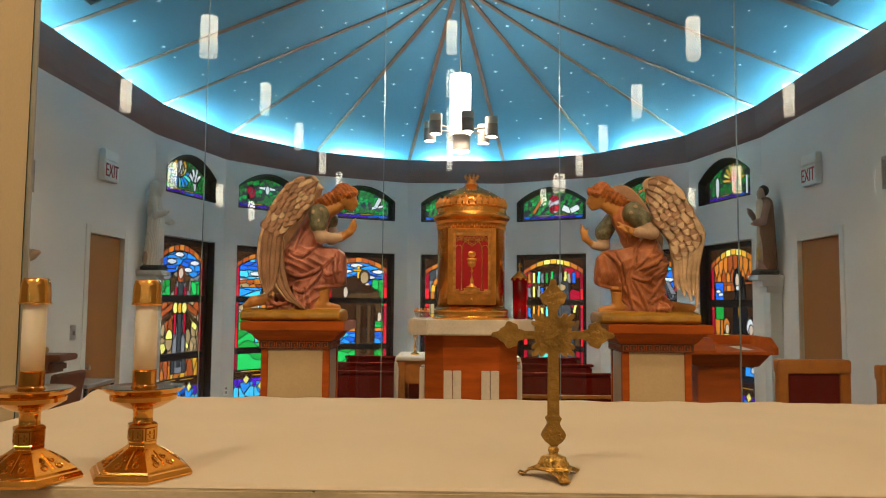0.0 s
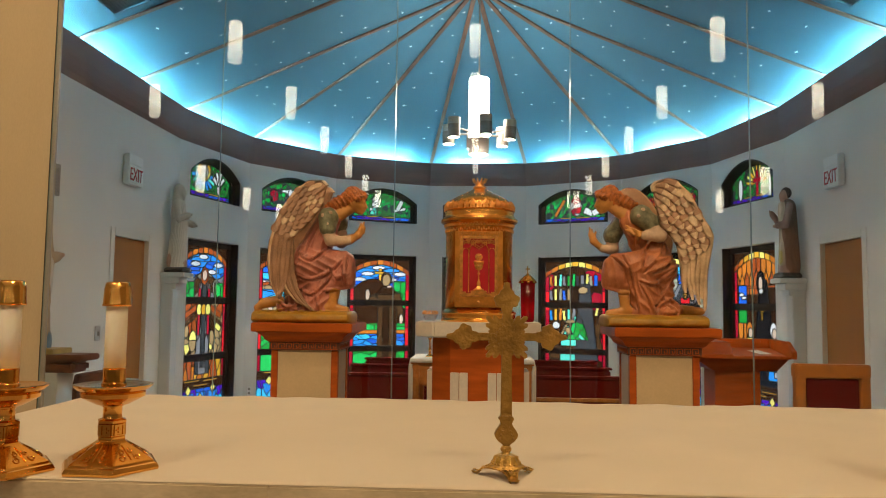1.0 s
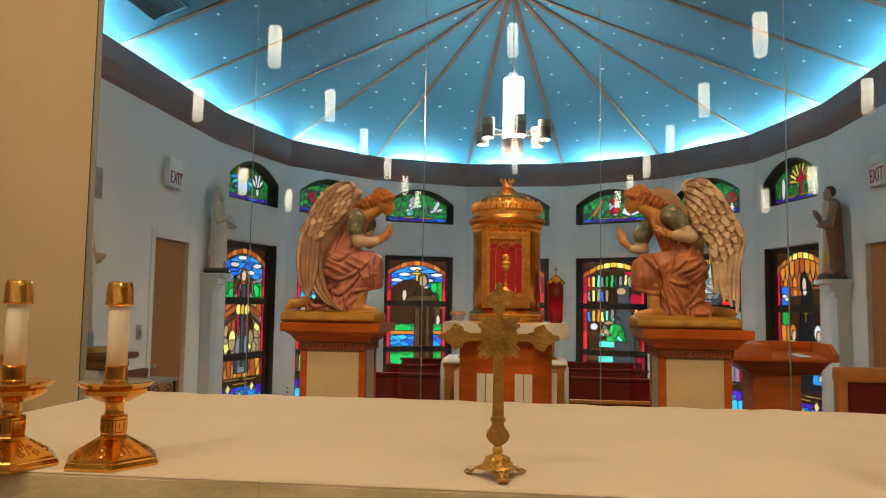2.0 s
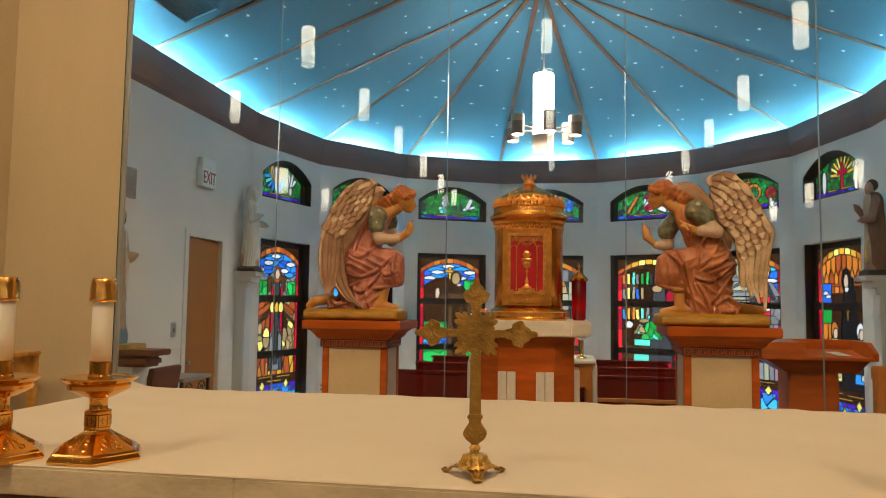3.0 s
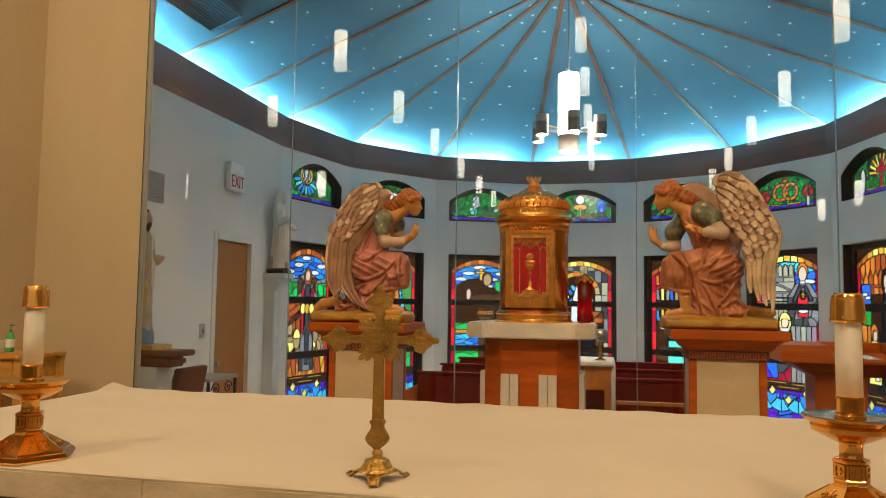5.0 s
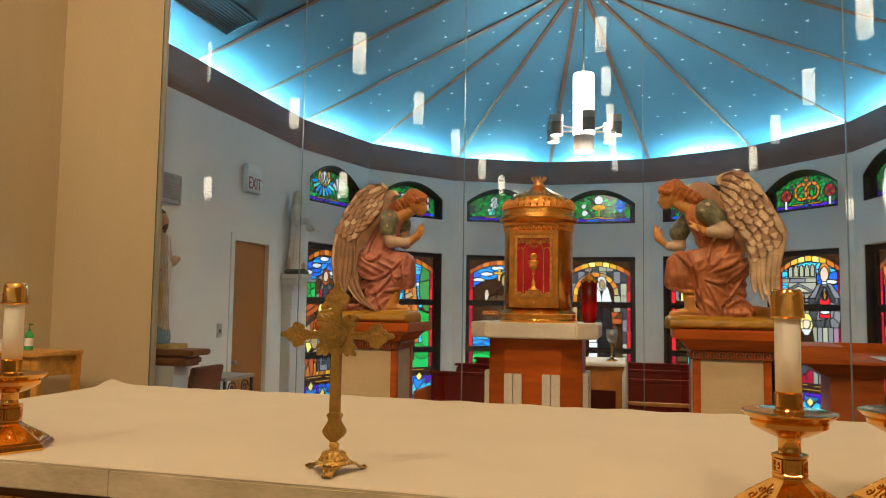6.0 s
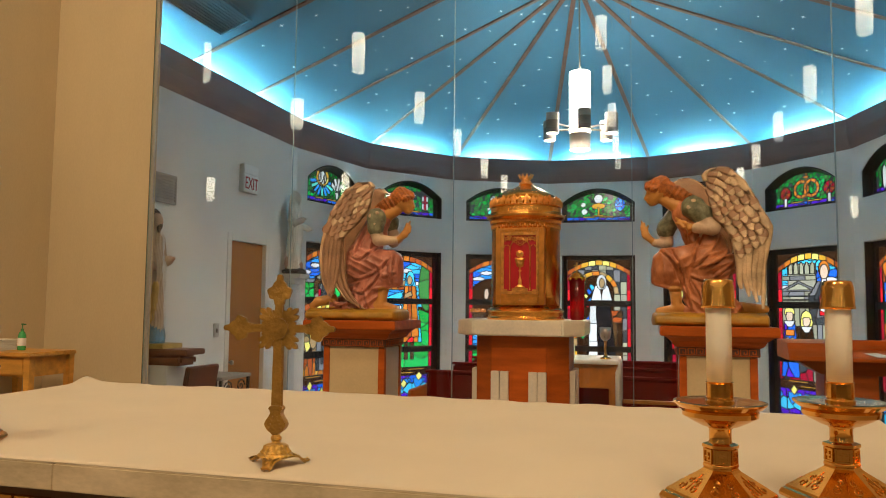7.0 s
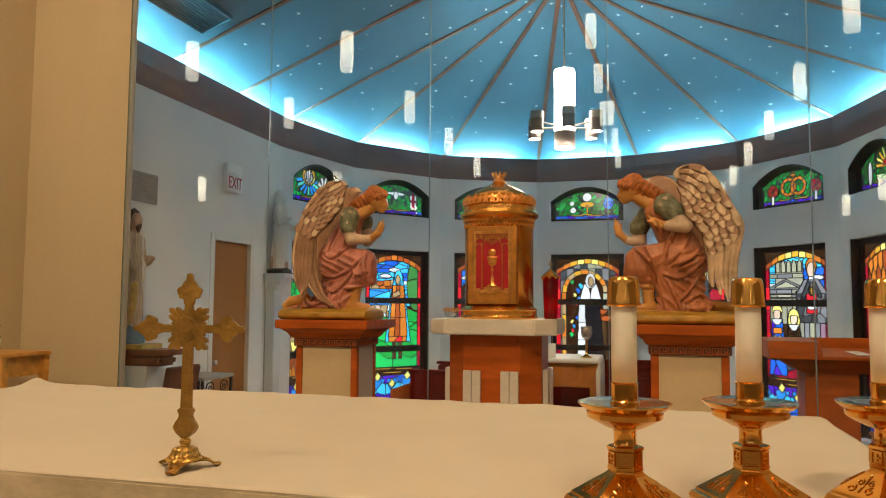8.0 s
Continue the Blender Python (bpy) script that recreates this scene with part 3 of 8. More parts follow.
def common_ground(c, warm):
    """Frame of every lower window: red borders, arch of bricks, base with arcs and diamonds."""
    top = 2.17 - 0.22 * (c.u / GH) ** 2
    c.fill(c.z > -9, "brown")
    for i in range(9):
        m = (c.z < top) & (c.z > top - 0.1) & (c.u > -GH + i * 0.14) & (c.u <= -GH + (i + 1) * 0.14)
        c.fill(m, (("rust", "orange", "gold", "yellow", "gold", "yellow", "gold", "orange", "rust") if warm else ("rust", "rust", "orange", "rust", "orange", "rust", "rust", "orange", "rust"))[i])
    body = (c.z < top - 0.1) & (c.z > 0.05)
    for s in (-1, 1):
        for j in range(6):
            c.fill(body & (s * c.u > GH - 0.09) & (c.z > 0.05 + j * 0.38) & (c.z <= 0.05 + (j + 1) * 0.38), "red" if j % 2 else "crimson")
    # base: swags of blue panes hung between three yellow diamonds
    c.pieces(c.z < -0.08, ["purple", "deep_blue", "purple"], 0.22)
    c.fill(c.rect(-GH, GH, -0.1, 0.05), "brown")
    c.fill(c.rect(-0.46, -0.06, 0.005, 0.03), "gold")
    c.fill(c.rect(0.06, 0.44, -0.005, 0.02), "gold")
    c.fill(c.rect(-0.22, 0.18, -0.06, -0.035), "gold")
    for s, zc in ((-0.49, -0.16), (-0.17, -0.16), (0.17, -0.16), (0.5, -0.16)):
        a = ((c.u - s) ** 2 + (c.z - zc) ** 2) ** 0.5
        t = np.arctan2(c.z - zc, c.u - s)
        for q in range(4):
            lo = -math.pi + q * math.pi / 4
            c.fill((a < 0.3) & (a > 0.1) & (t > lo) & (t <= lo + math.pi / 4) & (c.z < -0.12 - 0.1 * abs(c.u - s)), "azure" if q % 3 else "sky_blue")
    for s, zc in ((-0.34, -0.12), (-0.02, -0.25), (0.33, -0.12)):
        c.fill((abs(c.u - s) * 1.1 + abs(c.z - zc) < 0.085), "yellow")
    return body & (abs(c.u) < GH - 0.09)


def sky(c, body, z, blue="sky_blue"):
    c.pieces(body & (c.z > z), [blue, blue, "deep_blue" if blue != "deep_blue" else "sky_blue", blue], 0.26, 0.34)
    for i in range(5):
        c.fill(body & c.ellipse(-0.45 + 0.22 * i + c.rng.uniform(-0.05, 0.05), z + 0.15 + 0.12 * (i % 3), 0.13, 0.04), "white")


def figure(c, u, z_head, robe, inner="white", w=0.2, hood=None, face="flesh", foot=0.1):
    """A plain robed shape of panes with no features."""
    zs = z_head - 0.15
    shade = {"orange": "rust", "grey": "slate", "umber": "brown", "black": "slate", "white": "stone"}.get(robe, robe)
    for a, b in ((foot, 0.75), (0.75, 1.15), (1.15, zs)):
        c.pieces(c.taper(u, w * (1.15 - 0.15 * (a - foot)), w * (1.15 - 0.15 * (b - foot)), a, b), [robe, robe, shade], 0.2, 1.9, 0.3)
    c.fill(c.taper(u, w * 0.95, w * 0.5, zs - 0.12, zs + 0.04), robe)
    c.fill(c.taper(u, 0.05, 0.07, foot + 0.1, zs), inner)
    if hood:
        c.fill(c.ellipse(u, z_head - 0.015, 0.108, 0.14), hood)
    c.fill(c.ellipse(u, z_head - 0.005, 0.068, 0.09), face)


def cartoon_lower(k):
    c = Cartoon(GH, LO0 + 0.02, LO1 - 0.06, 40 + k)
    body = common_ground(c, k >= 0)
    if k == -3:
        sky(c, body, 1.62, "sky_blue")
        c.pieces(body & (c.z < 1.72 + 0.06 * np.cos(c.u * 9)) & (c.z > 1.3), ["stone", "grey", "umber"], 0.2)
        c.pieces(body & (abs(c.u) > 0.28) & (c.z < 1.6) & (c.z > 1.25), ["emerald", "green"], 0.2)
        c.pieces(body & (c.z < 1.3) & (c.z > 0.3), ["tan", "brown", "tan", "rust"], 0.18, 1.6)
        for u, z, a, b in ((-0.47, 0.8, 0.09, 0.16), (-0.45, 0.58, 0.12, 0.13), (-0.27, 0.66, 0.1, 0.17), (0.24, 0.66, 0.09, 0.16), (0.43, 0.82, 0.11, 0.17), (0.4, 0.56, 0.11, 0.13)):
            c.pieces(body & c.ellipse(u, z, a, b), ["yellow", "yellow", "tan"], 0.22, 1.2, 0.3)
        for s in (-1, 1):
            c.fill(body & c.band(s * 0.18, 1.2, s * 0.5, 1.05, 0.05), "rust")
            c.fill(body & c.band(s * 0.2, 1.08, s * 0.52, 0.9, 0.03), "umber")
        c.pieces(body & (c.z < 0.4), ["orange", "rust", "gold"], 0.13, 3)
        figure(c, 0.0, 1.72, "grey", "slate", 0.17, hood="rust", foot=0.12)
        for s in (-0.13, 0.13):
            c.fill(c.rect(s - 0.04, s + 0.04, 0.75, 1.5), "crimson")
        for s in (-0.12, 0.0, 0.12):
            c.fill(c.ellipse(s, 1.16, 0.075, 0.09), "yellow" if s else "gold")
    elif k == -2:
        sky(c, body, 1.5, "azure")
        c.pieces(body & (c.u < 0.0) & (c.z < 1.7 + 0.1 * c.u) & (c.z > 1.52), ["rust", "tan", "orange"], 0.15, 0.8, 0.2)
        c.pieces(body & (c.z < 1.52) & (c.z > 1.2), ["azure", "sky_blue", "azure"], 0.34, 0.4)
        c.pieces(body & (c.u < -0.08) & (c.z < 1.22) & (c.z > 1.0), ["yellow", "white", "flesh", "tan"], 0.13, 1.4)
        c.pieces(body & c.ellipse(0.5, 1.62, 0.2, 0.5), ["leaf", "leaf", "green"], 0.4)
        for j, (top, tone) in enumerate(((1.08, "green"), (0.98, "emerald"), (0.84, "green"), (0.66, "emerald"), (0.48, "green"), (0.3, "emerald"))):
            for side in (-1, 1):
                c.fill(body & (side * (c.u - 0.1 + 0.12 * (j % 2)) > 0) & (c.z < top + 0.09 * np.sin(c.u * (4 + j) + 1.3 * j + side)), tone)
        # veil, then the robe in long folds
        c.fill(c.taper(0.1, 0.29, 0.1, 0.52, 1.8), "azure")
        for ua, ub, tone in ((-0.22, -0.08, "orange"), (-0.08, 0.05, "rust"), (0.05, 0.22, "orange")):
            f = np.clip((1.62 - c.z) / 1.05, 0, 1)
            for za, zb in ((0.62, 0.98), (0.98, 1.6)):
                c.fill((c.u - 0.1 > ua * (0.55 + 0.45 * f)) & (c.u - 0.1 <= ub * (0.55 + 0.45 * f)) & (c.z > za) & (c.z <= zb), tone)
        c.pieces(c.taper(0.1, 0.2, 0.2, 0.52, 0.62), ["red", "orange"], 0.22)
        c.fill(c.band(-0.02, 1.4, 0.14, 1.46, 0.045), "tan")
        c.fill(c.ellipse(0.1, 1.74, 0.095, 0.14), "azure")
        c.fill(c.ellipse(0.09, 1.71, 0.055, 0.09), "tan")
        for s in (0.02, 0.16):
            c.fill(c.rect(s - 0.035, s + 0.035, 0.2, 0.52), "umber")
    elif k == -1:
        sky(c, body, 1.62, "sky_blue")
        c.fill(c.rect(-0.03, 0.03, 1.72, 2.0), "gold")
        c.fill(c.rect(-0.12, 0.12, 1.88, 1.93), "gold")
        c.fill(body & (c.z < 1.78 - 1.2 * (c.u + 0.15) ** 2) & (c.z > 0.85), "brown")
        c.pieces(body & (c.u > 0.3) & (c.z < 1.75) & (c.z > 1.2), ["emerald", "green"], 0.2)
        c.pieces(body & (c.z < 0.9), ["emerald", "green"], 0.35, 0.5)
        c.fill(body & (abs(c.z - 0.72) < 0.035), "orange")
        c.pieces(body & (c.z < 0.68) & (c.z > 0.4), ["sky_blue", "azure", "deep_blue"], 0.2, 0.4)
        # brown habit: skirt in long folds, cape, bent sleeves
        for ua, ub, tone in ((-0.2, -0.09, "umber"), (-0.09, 0.03, "brown"), (0.03, 0.12, "umber"), (0.12, 0.2, "brown")):
            for za, zb in ((0.14, 0.62), (0.62, 1.22)):
                c.fill((c.u - 0.16 > ua) & (c.u - 0.16 <= ub) & (c.z > za) & (c.z <= zb), tone)
        c.fill(c.taper(0.16, 0.27, 0.2, 1.22, 1.5), "umber")
        c.fill(c.taper(0.16, 0.25, 0.1, 1.47, 1.62), "brown")
        for ua, za, ub, zb in ((-0.06, 1.42, -0.24, 1.32), (0.36, 1.5, 0.45, 1.06)):
            c.fill(c.band(ua, za, ub, zb, 0.07), "umber")
        c.fill(c.ellipse(0.13, 1.79, 0.112, 0.135), "umber")
        c.fill(c.ellipse(0.13, 1.765, 0.088, 0.12), "tan")
        c.fill(c.ellipse(0.2, 1.635, 0.05, 0.03), "flesh")
        c.fill(c.ellipse(-0.26, 1.47, 0.05, 0.11), "flesh")
        c.fill(c.ellipse(0.46, 0.98, 0.045, 0.1), "flesh")
        for s in (-0.06, 0.1):
            c.fill(c.ellipse(0.15 + s, 0.13, 0.06, 0.04), "tan")
    elif k == 0:
        for i in range(8):
            for j in range(9):
                cell = body & (c.u > -0.56 + 0.14 * i) & (c.u <= -0.42 + 0.14 * i) & (c.z > 0.05 + 0.24 * j) & (c.z <= 0.29 + 0.24 * j)
                c.fill(cell, ("slate", "stone", "grey", "olive", "slate")[(i * 3 + j * 2) % 5])
        rad = ((c.u + 0.06) ** 2 + (c.z - 1.5) ** 2) ** 0.5
        a = np.arctan2(c.z - 1.5, c.u + 0.06)
        c.fill(body & ((rad < 0.36) | ((abs(c.u + 0.06) < 0.36) & (c.z < 1.5))), "brown")
        for i in range(9):
            c.fill(body & (rad < 0.45) & (rad > 0.36) & (a >= i * math.pi / 9) & (a < (i + 1) * math.pi / 9), ("tan", "orange", "gold")[i % 3])
        for j in range(6):
            c.fill(body & (abs(c.u + 0.47) < 0.045) & (c.z > 0.15 + 0.225 * j) & (c.z <= 0.375 + 0.225 * j), ("gold", "tan", "orange")[j % 3])
        for i in range(13):
            u, z = -0.34 + 0.27 * c.rng.rand(), 0.6 + 1.15 * (i + 0.5) / 13
            d = c.rng.uniform(0.05, 0.085)
            tri = (abs(c.u - u) + abs(c.z - z) < d) & ((c.u - u) * c.rng.choice((-1, 1)) < 0.02 + (c.z - z) * 0.5)
            c.fill(body & tri & (rad < 0.36 if z > 1.5 else c.u > -0.41), ("emerald", "red", "sky_blue", "yellow", "deep_blue", "azure")[i % 6])
        c.pieces(body & (c.u > 0.1) & (c.u < 0.46) & (c.z < 1.16) & (c.z > 0.92), ["rust", "umber", "rust"], 0.2, 0.5)
        c.pieces(body & (c.u > 0.1) & (c.u < 0.46) & (c.z < 0.92) & (c.z > 0.2), ["umber", "brown"], 0.09, 5)
        c.fill(c.taper(0.04, 0.3, 0.16, 0.12, 1.5), "black")
        for za, zb in ((0.2, 0.55), (0.55, 0.9), (0.9, 1.28)):
            c.fill(c.taper(-0.12, 0.1 - 0.03 * za, 0.1 - 0.03 * zb, za, zb), "white")
        for s in (-1, 1):
            c.fill(c.taper(0.05 + s * 0.09, 0.12, 0.04, 1.36, 1.66) & ((c.u - 0.05) * s > 0), "white")
        c.fill(c.ellipse(0.05, 1.73, 0.1, 0.15), "white")
        c.fill(c.ellipse(0.06, 1.71, 0.056, 0.095), "tan")
    elif k == 1:
        c.pieces(body, ["brown", "umber", "crimson", "brown"], 0.26)
        for row, z in enumerate((1.68, 1.4, 1.0)):
            cols = ("orange", "tan", "slate", "yellow", "brown", "grey", "aqua", "purple", "yellow", "grey", "sky_blue", "stone", "green", "gold", "deep_blue", "emerald")
            for i in range(11 if row == 0 else 6):
                u = -0.5 + 0.092 * i
                ln = 0.02 * ((i * 7 + row * 3) % 3 - 1)
                c.fill(body & c.band(u, z, u + ln, z + 0.2 + 0.02 * (i % 3), 0.033), cols[(i * 3 + row * 5) % 16])
        c.fill(c.taper(0.2, 0.26, 0.1, 0.2, 1.72), "slate")
        c.fill(c.ellipse(0.16, 1.6, 0.1, 0.07), "tan")
        c.pieces(c.taper(0.05, 0.22, 0.07, 0.62, 1.08), ["aqua", "emerald", "green", "slate"], 0.11, 1.4)
        c.pieces(c.taper(-0.18, 0.13, 0.03, 0.72, 0.92), ["aqua", "tan"], 0.1)
        c.fill(c.rect(-0.3, 0.02, 0.5, 0.62), "aqua")
        c.fill(c.rect(-0.32, 0.0, 0.16, 0.34), "aqua")
        c.fill(c.ellipse(-0.4, 0.9, 0.08, 0.07), "white")
        c.fill(c.band(0.42, 1.1, 0.46, 1.28, 0.03), "yellow")
        c.fill(c.ellipse(-0.1, 0.98, 0.1, 0.04), "tan")
    elif k == 2:
        sky(c, body, 1.45, "azure")
        hall = body & (c.u < 0.14)
        c.fill(hall & (c.z < 2.0) & (c.u > -0.42), "stone")
        for i in range(5):
            c.fill(body & (c.z > 1.82) & (c.z < 2.02) & (abs(c.u + 0.36 - 0.11 * i) < 0.045 * np.clip((2.06 - c.z) / 0.1, 0, 1)), "olive")
        for j, (za, zb) in enumerate(((1.72, 1.8), (1.46, 1.53), (1.4, 1.45))):
            c.pieces(hall & (c.z > za) & (c.z <= zb), ["olive", "stone", "grey"], 0.3, 1.0, 0.1)
        c.fill(hall & (c.z > 1.54) & (c.z < 1.71 - 0.42 * abs(c.u + 0.2)), "grey")
        c.fill(hall & (c.z > 1.56) & (c.z < 1.67 - 0.42 * abs(c.u + 0.2)), "olive")
        for i in range(6):
            c.fill(body & (c.z > 0.95) & (c.z <= 1.39) & (c.u > -0.54 + 0.115 * i) & (c.u <= -0.425 + 0.115 * i), ("olive", "stone")[i % 2])
        c.pieces(body & (c.z < 0.95) & (c.u < 0.1), ["slate", "crimson", "brown", "slate"], 0.2, 1.8)
        for i in range(5):
            c.fill(body & (c.u > 0.04 + 0.1 * i) & (c.u <= 0.14 + 0.1 * i) & (c.z < 1.2), ("stone", "grey", "olive", "grey", "mauve")[i])
        c.pieces(c.taper(0.3, 0.3, 0.3, 0.98, 1.5), ["grey", "slate", "grey"], 0.16, 1.5, 0.3)
        c.fill(c.taper(0.3, 0.3, 0.13, 1.46, 1.7), "grey")
        for s in (-1, 1):
            c.fill(c.band(0.3 + s * 0.04, 1.66, 0.3 + s * 0.17, 1.4, 0.035), "slate")
        c.fill(c.ellipse(0.3, 1.9, 0.105, 0.14), "orange")
        c.fill(c.ellipse(0.3, 1.85, 0.08, 0.125), "flesh")
        c.fill(c.rect(0.25, 0.35, 1.68, 1.73), "white")
        c.fill(c.rect(0.2, 0.4, 1.14, 1.46), "red")
        c.fill(c.ellipse(0.3, 1.235, 0.1, 0.035), "white")
        c.fill(c.ellipse(0.3, 1.5, 0.06, 0.075), "brown")
        c.fill(c.rect(0.285, 0.315, 1.45, 1.56), "gold")
        c.fill(c.rect(0.255, 0.345, 1.5, 1.525), "gold")
        for u, zf, robe in ((-0.4, 1.13, "deep_blue"), (-0.06, 1.05, "brown")):
            c.pieces(c.taper(u, 0.19, 0.11, 0.08 if robe != "brown" else 0.45, zf - 0.12), [robe, robe, "purple" if robe == "deep_blue" else robe], 0.24, 1.6)
            if robe == "brown":
                c.fill(c.ellipse(u, zf - 0.03, 0.125, 0.13), "yellow")
            c.fill(c.ellipse(u, zf + 0.04, 0.105, 0.12) & (c.z > zf + 0.02), "yellow")
            c.fill(c.ellipse(u, zf - 0.01, 0.075, 0.095) & (c.z < zf + 0.05), "flesh")
            c.fill(c.taper(u, 0.04, 0.12, zf - 0.2, zf - 0.1), "white")
            for s in (-1, 1):
                c.fill(c.ellipse(u + s * (0.05 if robe == "deep_blue" else 0.15), zf - 0.42, 0.045, 0.05), "flesh")
        c.fill(c.rect(-0.49, -0.31, 0.78, 0.88), "orange")
    else:
        c.fill(body, "brown")
        c.pieces(body & ((c.z > 1.5 + 0.5 * np.clip(c.u, 0, 1)) | (c.u < -0.3)) & (c.z > 0.5), ["orange", "rust", "orange"], 0.13, 4, 0.12)
        c.fill(body & (abs(c.z - 1.62) < 0.02), "rust")
        c.fill(c.rect(-0.52, -0.28, 1.05, 1.65), "green")
        c.fill(c.rect(-0.52, -0.28, 1.3, 1.65), "deep_blue")
        for s in (0, 1):
            c.fill(c.ellipse(-0.43 + 0.07 * s, 1.5 - 0.05 * s, 0.075, 0.03), "white")
        c.fill(c.taper(0.16, 0.34, 0.1, 0.1, 1.72), "black")
        c.fill(c.ellipse(0.1, 1.68, 0.115, 0.18), "black")
        c.fill(c.ellipse(0.09, 1.67, 0.06, 0.11), "flesh")
        c.fill(c.ellipse(0.1, 1.55, 0.06, 0.04), "white")
        c.fill(c.rect(0.1, 0.13, 1.1, 1.3), "gold")
        c.fill(c.rect(0.07, 0.17, 1.22, 1.25), "gold")
        for u, robe, hair in ((-0.22, "yellow", "orange"), (0.4, "sky_blue", "white")):
            c.fill(c.taper(u, 0.16, 0.08, 0.2, 0.82), robe)
            c.fill(c.taper(u + 0.05, 0.05, 0.04, 0.25, 0.8), "white")
            c.fill(c.ellipse(u, 0.95, 0.09, 0.12), hair)
            c.fill(c.ellipse(u + 0.02, 0.9, 0.06, 0.08), "flesh")
    return c


def ringmask(c, u, z, r0, r1):
    r = ((c.u - u) ** 2 + (c.z - z) ** 2) ** 0.5
    return (r < r1) & (r > r0)


def cartoon_upper(k):
    c = Cartoon(GH, UP0 + 0.03, UP1, 70 + k)
    c.pieces(c.z > -9, ["leaf", "green", "emerald", "leaf", "green", "slate"], 0.075, 0.9, 0.6)
    c.pieces(c.z < UP0 + 0.12, ["purple", "deep_blue"], 0.13, 0.6)
    if k == -3:
        for q in range(9):
            a = -math.pi + (q + 0.5) * math.pi / 9
            c.fill(c.band(-0.12 + 0.12 * math.cos(a), 3.36 + 0.12 * math.sin(a), -0.12 + 0.34 * math.cos(a), 3.36 + 0.28 * math.sin(a), 0.032), ("sky_blue", "aqua", "sky_blue")[q % 3])
        c.pieces(c.ellipse(-0.12, 3.42, 0.18, 0.16), ["gold", "yellow", "gold"], 0.1)
        c.pieces(c.ellipse(-0.12, 3.41, 0.11, 0.12), ["white"], 0.05, 3)
        c.fill(c.ellipse(0.3, 3.2, 0.05, 0.13), "white")
        for ue, ze in ((0.14, 3.34), (0.46, 3.36), (0.24, 3.44), (0.36, 3.45)):
            c.fill(c.band(0.3, 3.22, ue, ze, 0.035), "white")
    elif k == -2:
        c.fill(c.ellipse(0.02, 3.36, 0.2, 0.035), "white")
        c.fill(c.ellipse(0.02, 3.33, 0.05, 0.08), "white")
        c.fill(c.rect(0.34, 0.5, 3.1, 3.36), "white")
        c.fill(c.rect(0.4, 0.44, 3.08, 3.38), "crimson")
        c.fill(c.rect(0.34, 0.5, 3.22, 3.26), "crimson")
        c.pieces(c.ellipse(-0.35, 3.25, 0.1, 0.14), ["crimson", "brown"], 0.09)
    elif k == -1:
        c.pieces(c.ellipse(-0.12, 3.34, 0.09, 0.13), ["white"], 0.06)
        c.pieces(c.rect(-0.26, -0.1, 3.08, 3.22), ["aqua", "white"], 0.06, 2)
        c.fill(c.band(0.26, 3.18, 0.52, 3.24, 0.03), "white")
        c.fill(c.band(0.34, 3.2, 0.44, 3.4, 0.045), "white")
    elif k == 0:
        c.fill(c.ellipse(0, 3.42, 0.09, 0.09), "white")
        c.fill(c.ellipse(0, 3.27, 0.14, 0.06), "gold")
        c.fill(c.rect(-0.02, 0.02, 3.08, 3.25), "gold")
        c.fill(c.rect(-0.1, 0.1, 3.06, 3.09), "gold")
        c.fill(c.ellipse(-0.28, 3.16, 0.06, 0.06), "white")
        c.fill(c.ellipse(-0.3, 3.3, 0.05, 0.05), "white")
        c.pieces(c.ellipse(0.42, 3.3, 0.1, 0.14), ["sky_blue", "deep_blue"], 0.07)
    elif k == 1:
        c.fill(c.band(-0.42, 3.1, -0.22, 3.42, 0.035), "orange")
        c.pieces(c.ellipse(0.02, 3.28, 0.12, 0.2), ["red", "white", "crimson"], 0.1)
        for s in (-1, 1):
            c.fill(c.band(0.36, 3.12, 0.36 + s * 0.17, 3.2, 0.06), "white")
    elif k == 2:
        for s in (-0.1, 0.1):
            for q in range(8):
                a = np.arctan2(c.z - 3.26, c.u - s)
                lo = -math.pi + q * math.pi / 4
                c.fill(ringmask(c, s, 3.26, 0.1, 0.16) & (a >= lo) & (a < lo + math.pi / 4), "orange")
        c.fill(c.rect(-0.015, 0.015, 3.4, 3.52), "orange")
        c.fill(c.rect(-0.05, 0.05, 3.44, 3.47), "orange")
        for s in (-0.42, 0.44):
            for q in range(8):
                a = np.arctan2(c.z - 3.22, c.u - s)
                lo = -math.pi + q * math.pi / 4
                c.fill((((c.u - s) ** 2 + (c.z - 3.22) ** 2) < 0.0121) & (a >= lo) & (a < lo + math.pi / 4), ("crimson", "rust")[q % 2])
            c.fill(c.rect(s - 0.03, s + 0.03, 2.98, 3.14), "white")
    else:
        c.fill(c.ellipse(-0.4, 3.2, 0.06, 0.18), "white")
        for q in range(9):
            a = 0.15 + q * 0.36
            c.fill(c.band(0.05, 3.25, 0.05 + 0.3 * math.cos(a), 3.25 + 0.3 * math.sin(a), 0.025), ("gold", "yellow")[q % 2])
        c.fill(c.rect(0.02, 0.1, 3.06, 3.45), "crimson")
        c.fill(c.rect(-0.06, 0.18, 3.26, 3.33), "crimson")
        c.fill(c.rect(0.36, 0.42, 3.0, 3.3), "white")
    for a, b in ((-0.3, -0.08), (0.02, 0.3)):
        c.fill(c.rect(a, b, UP0 + 0.1, UP0 + 0.135), "gold")
    return c


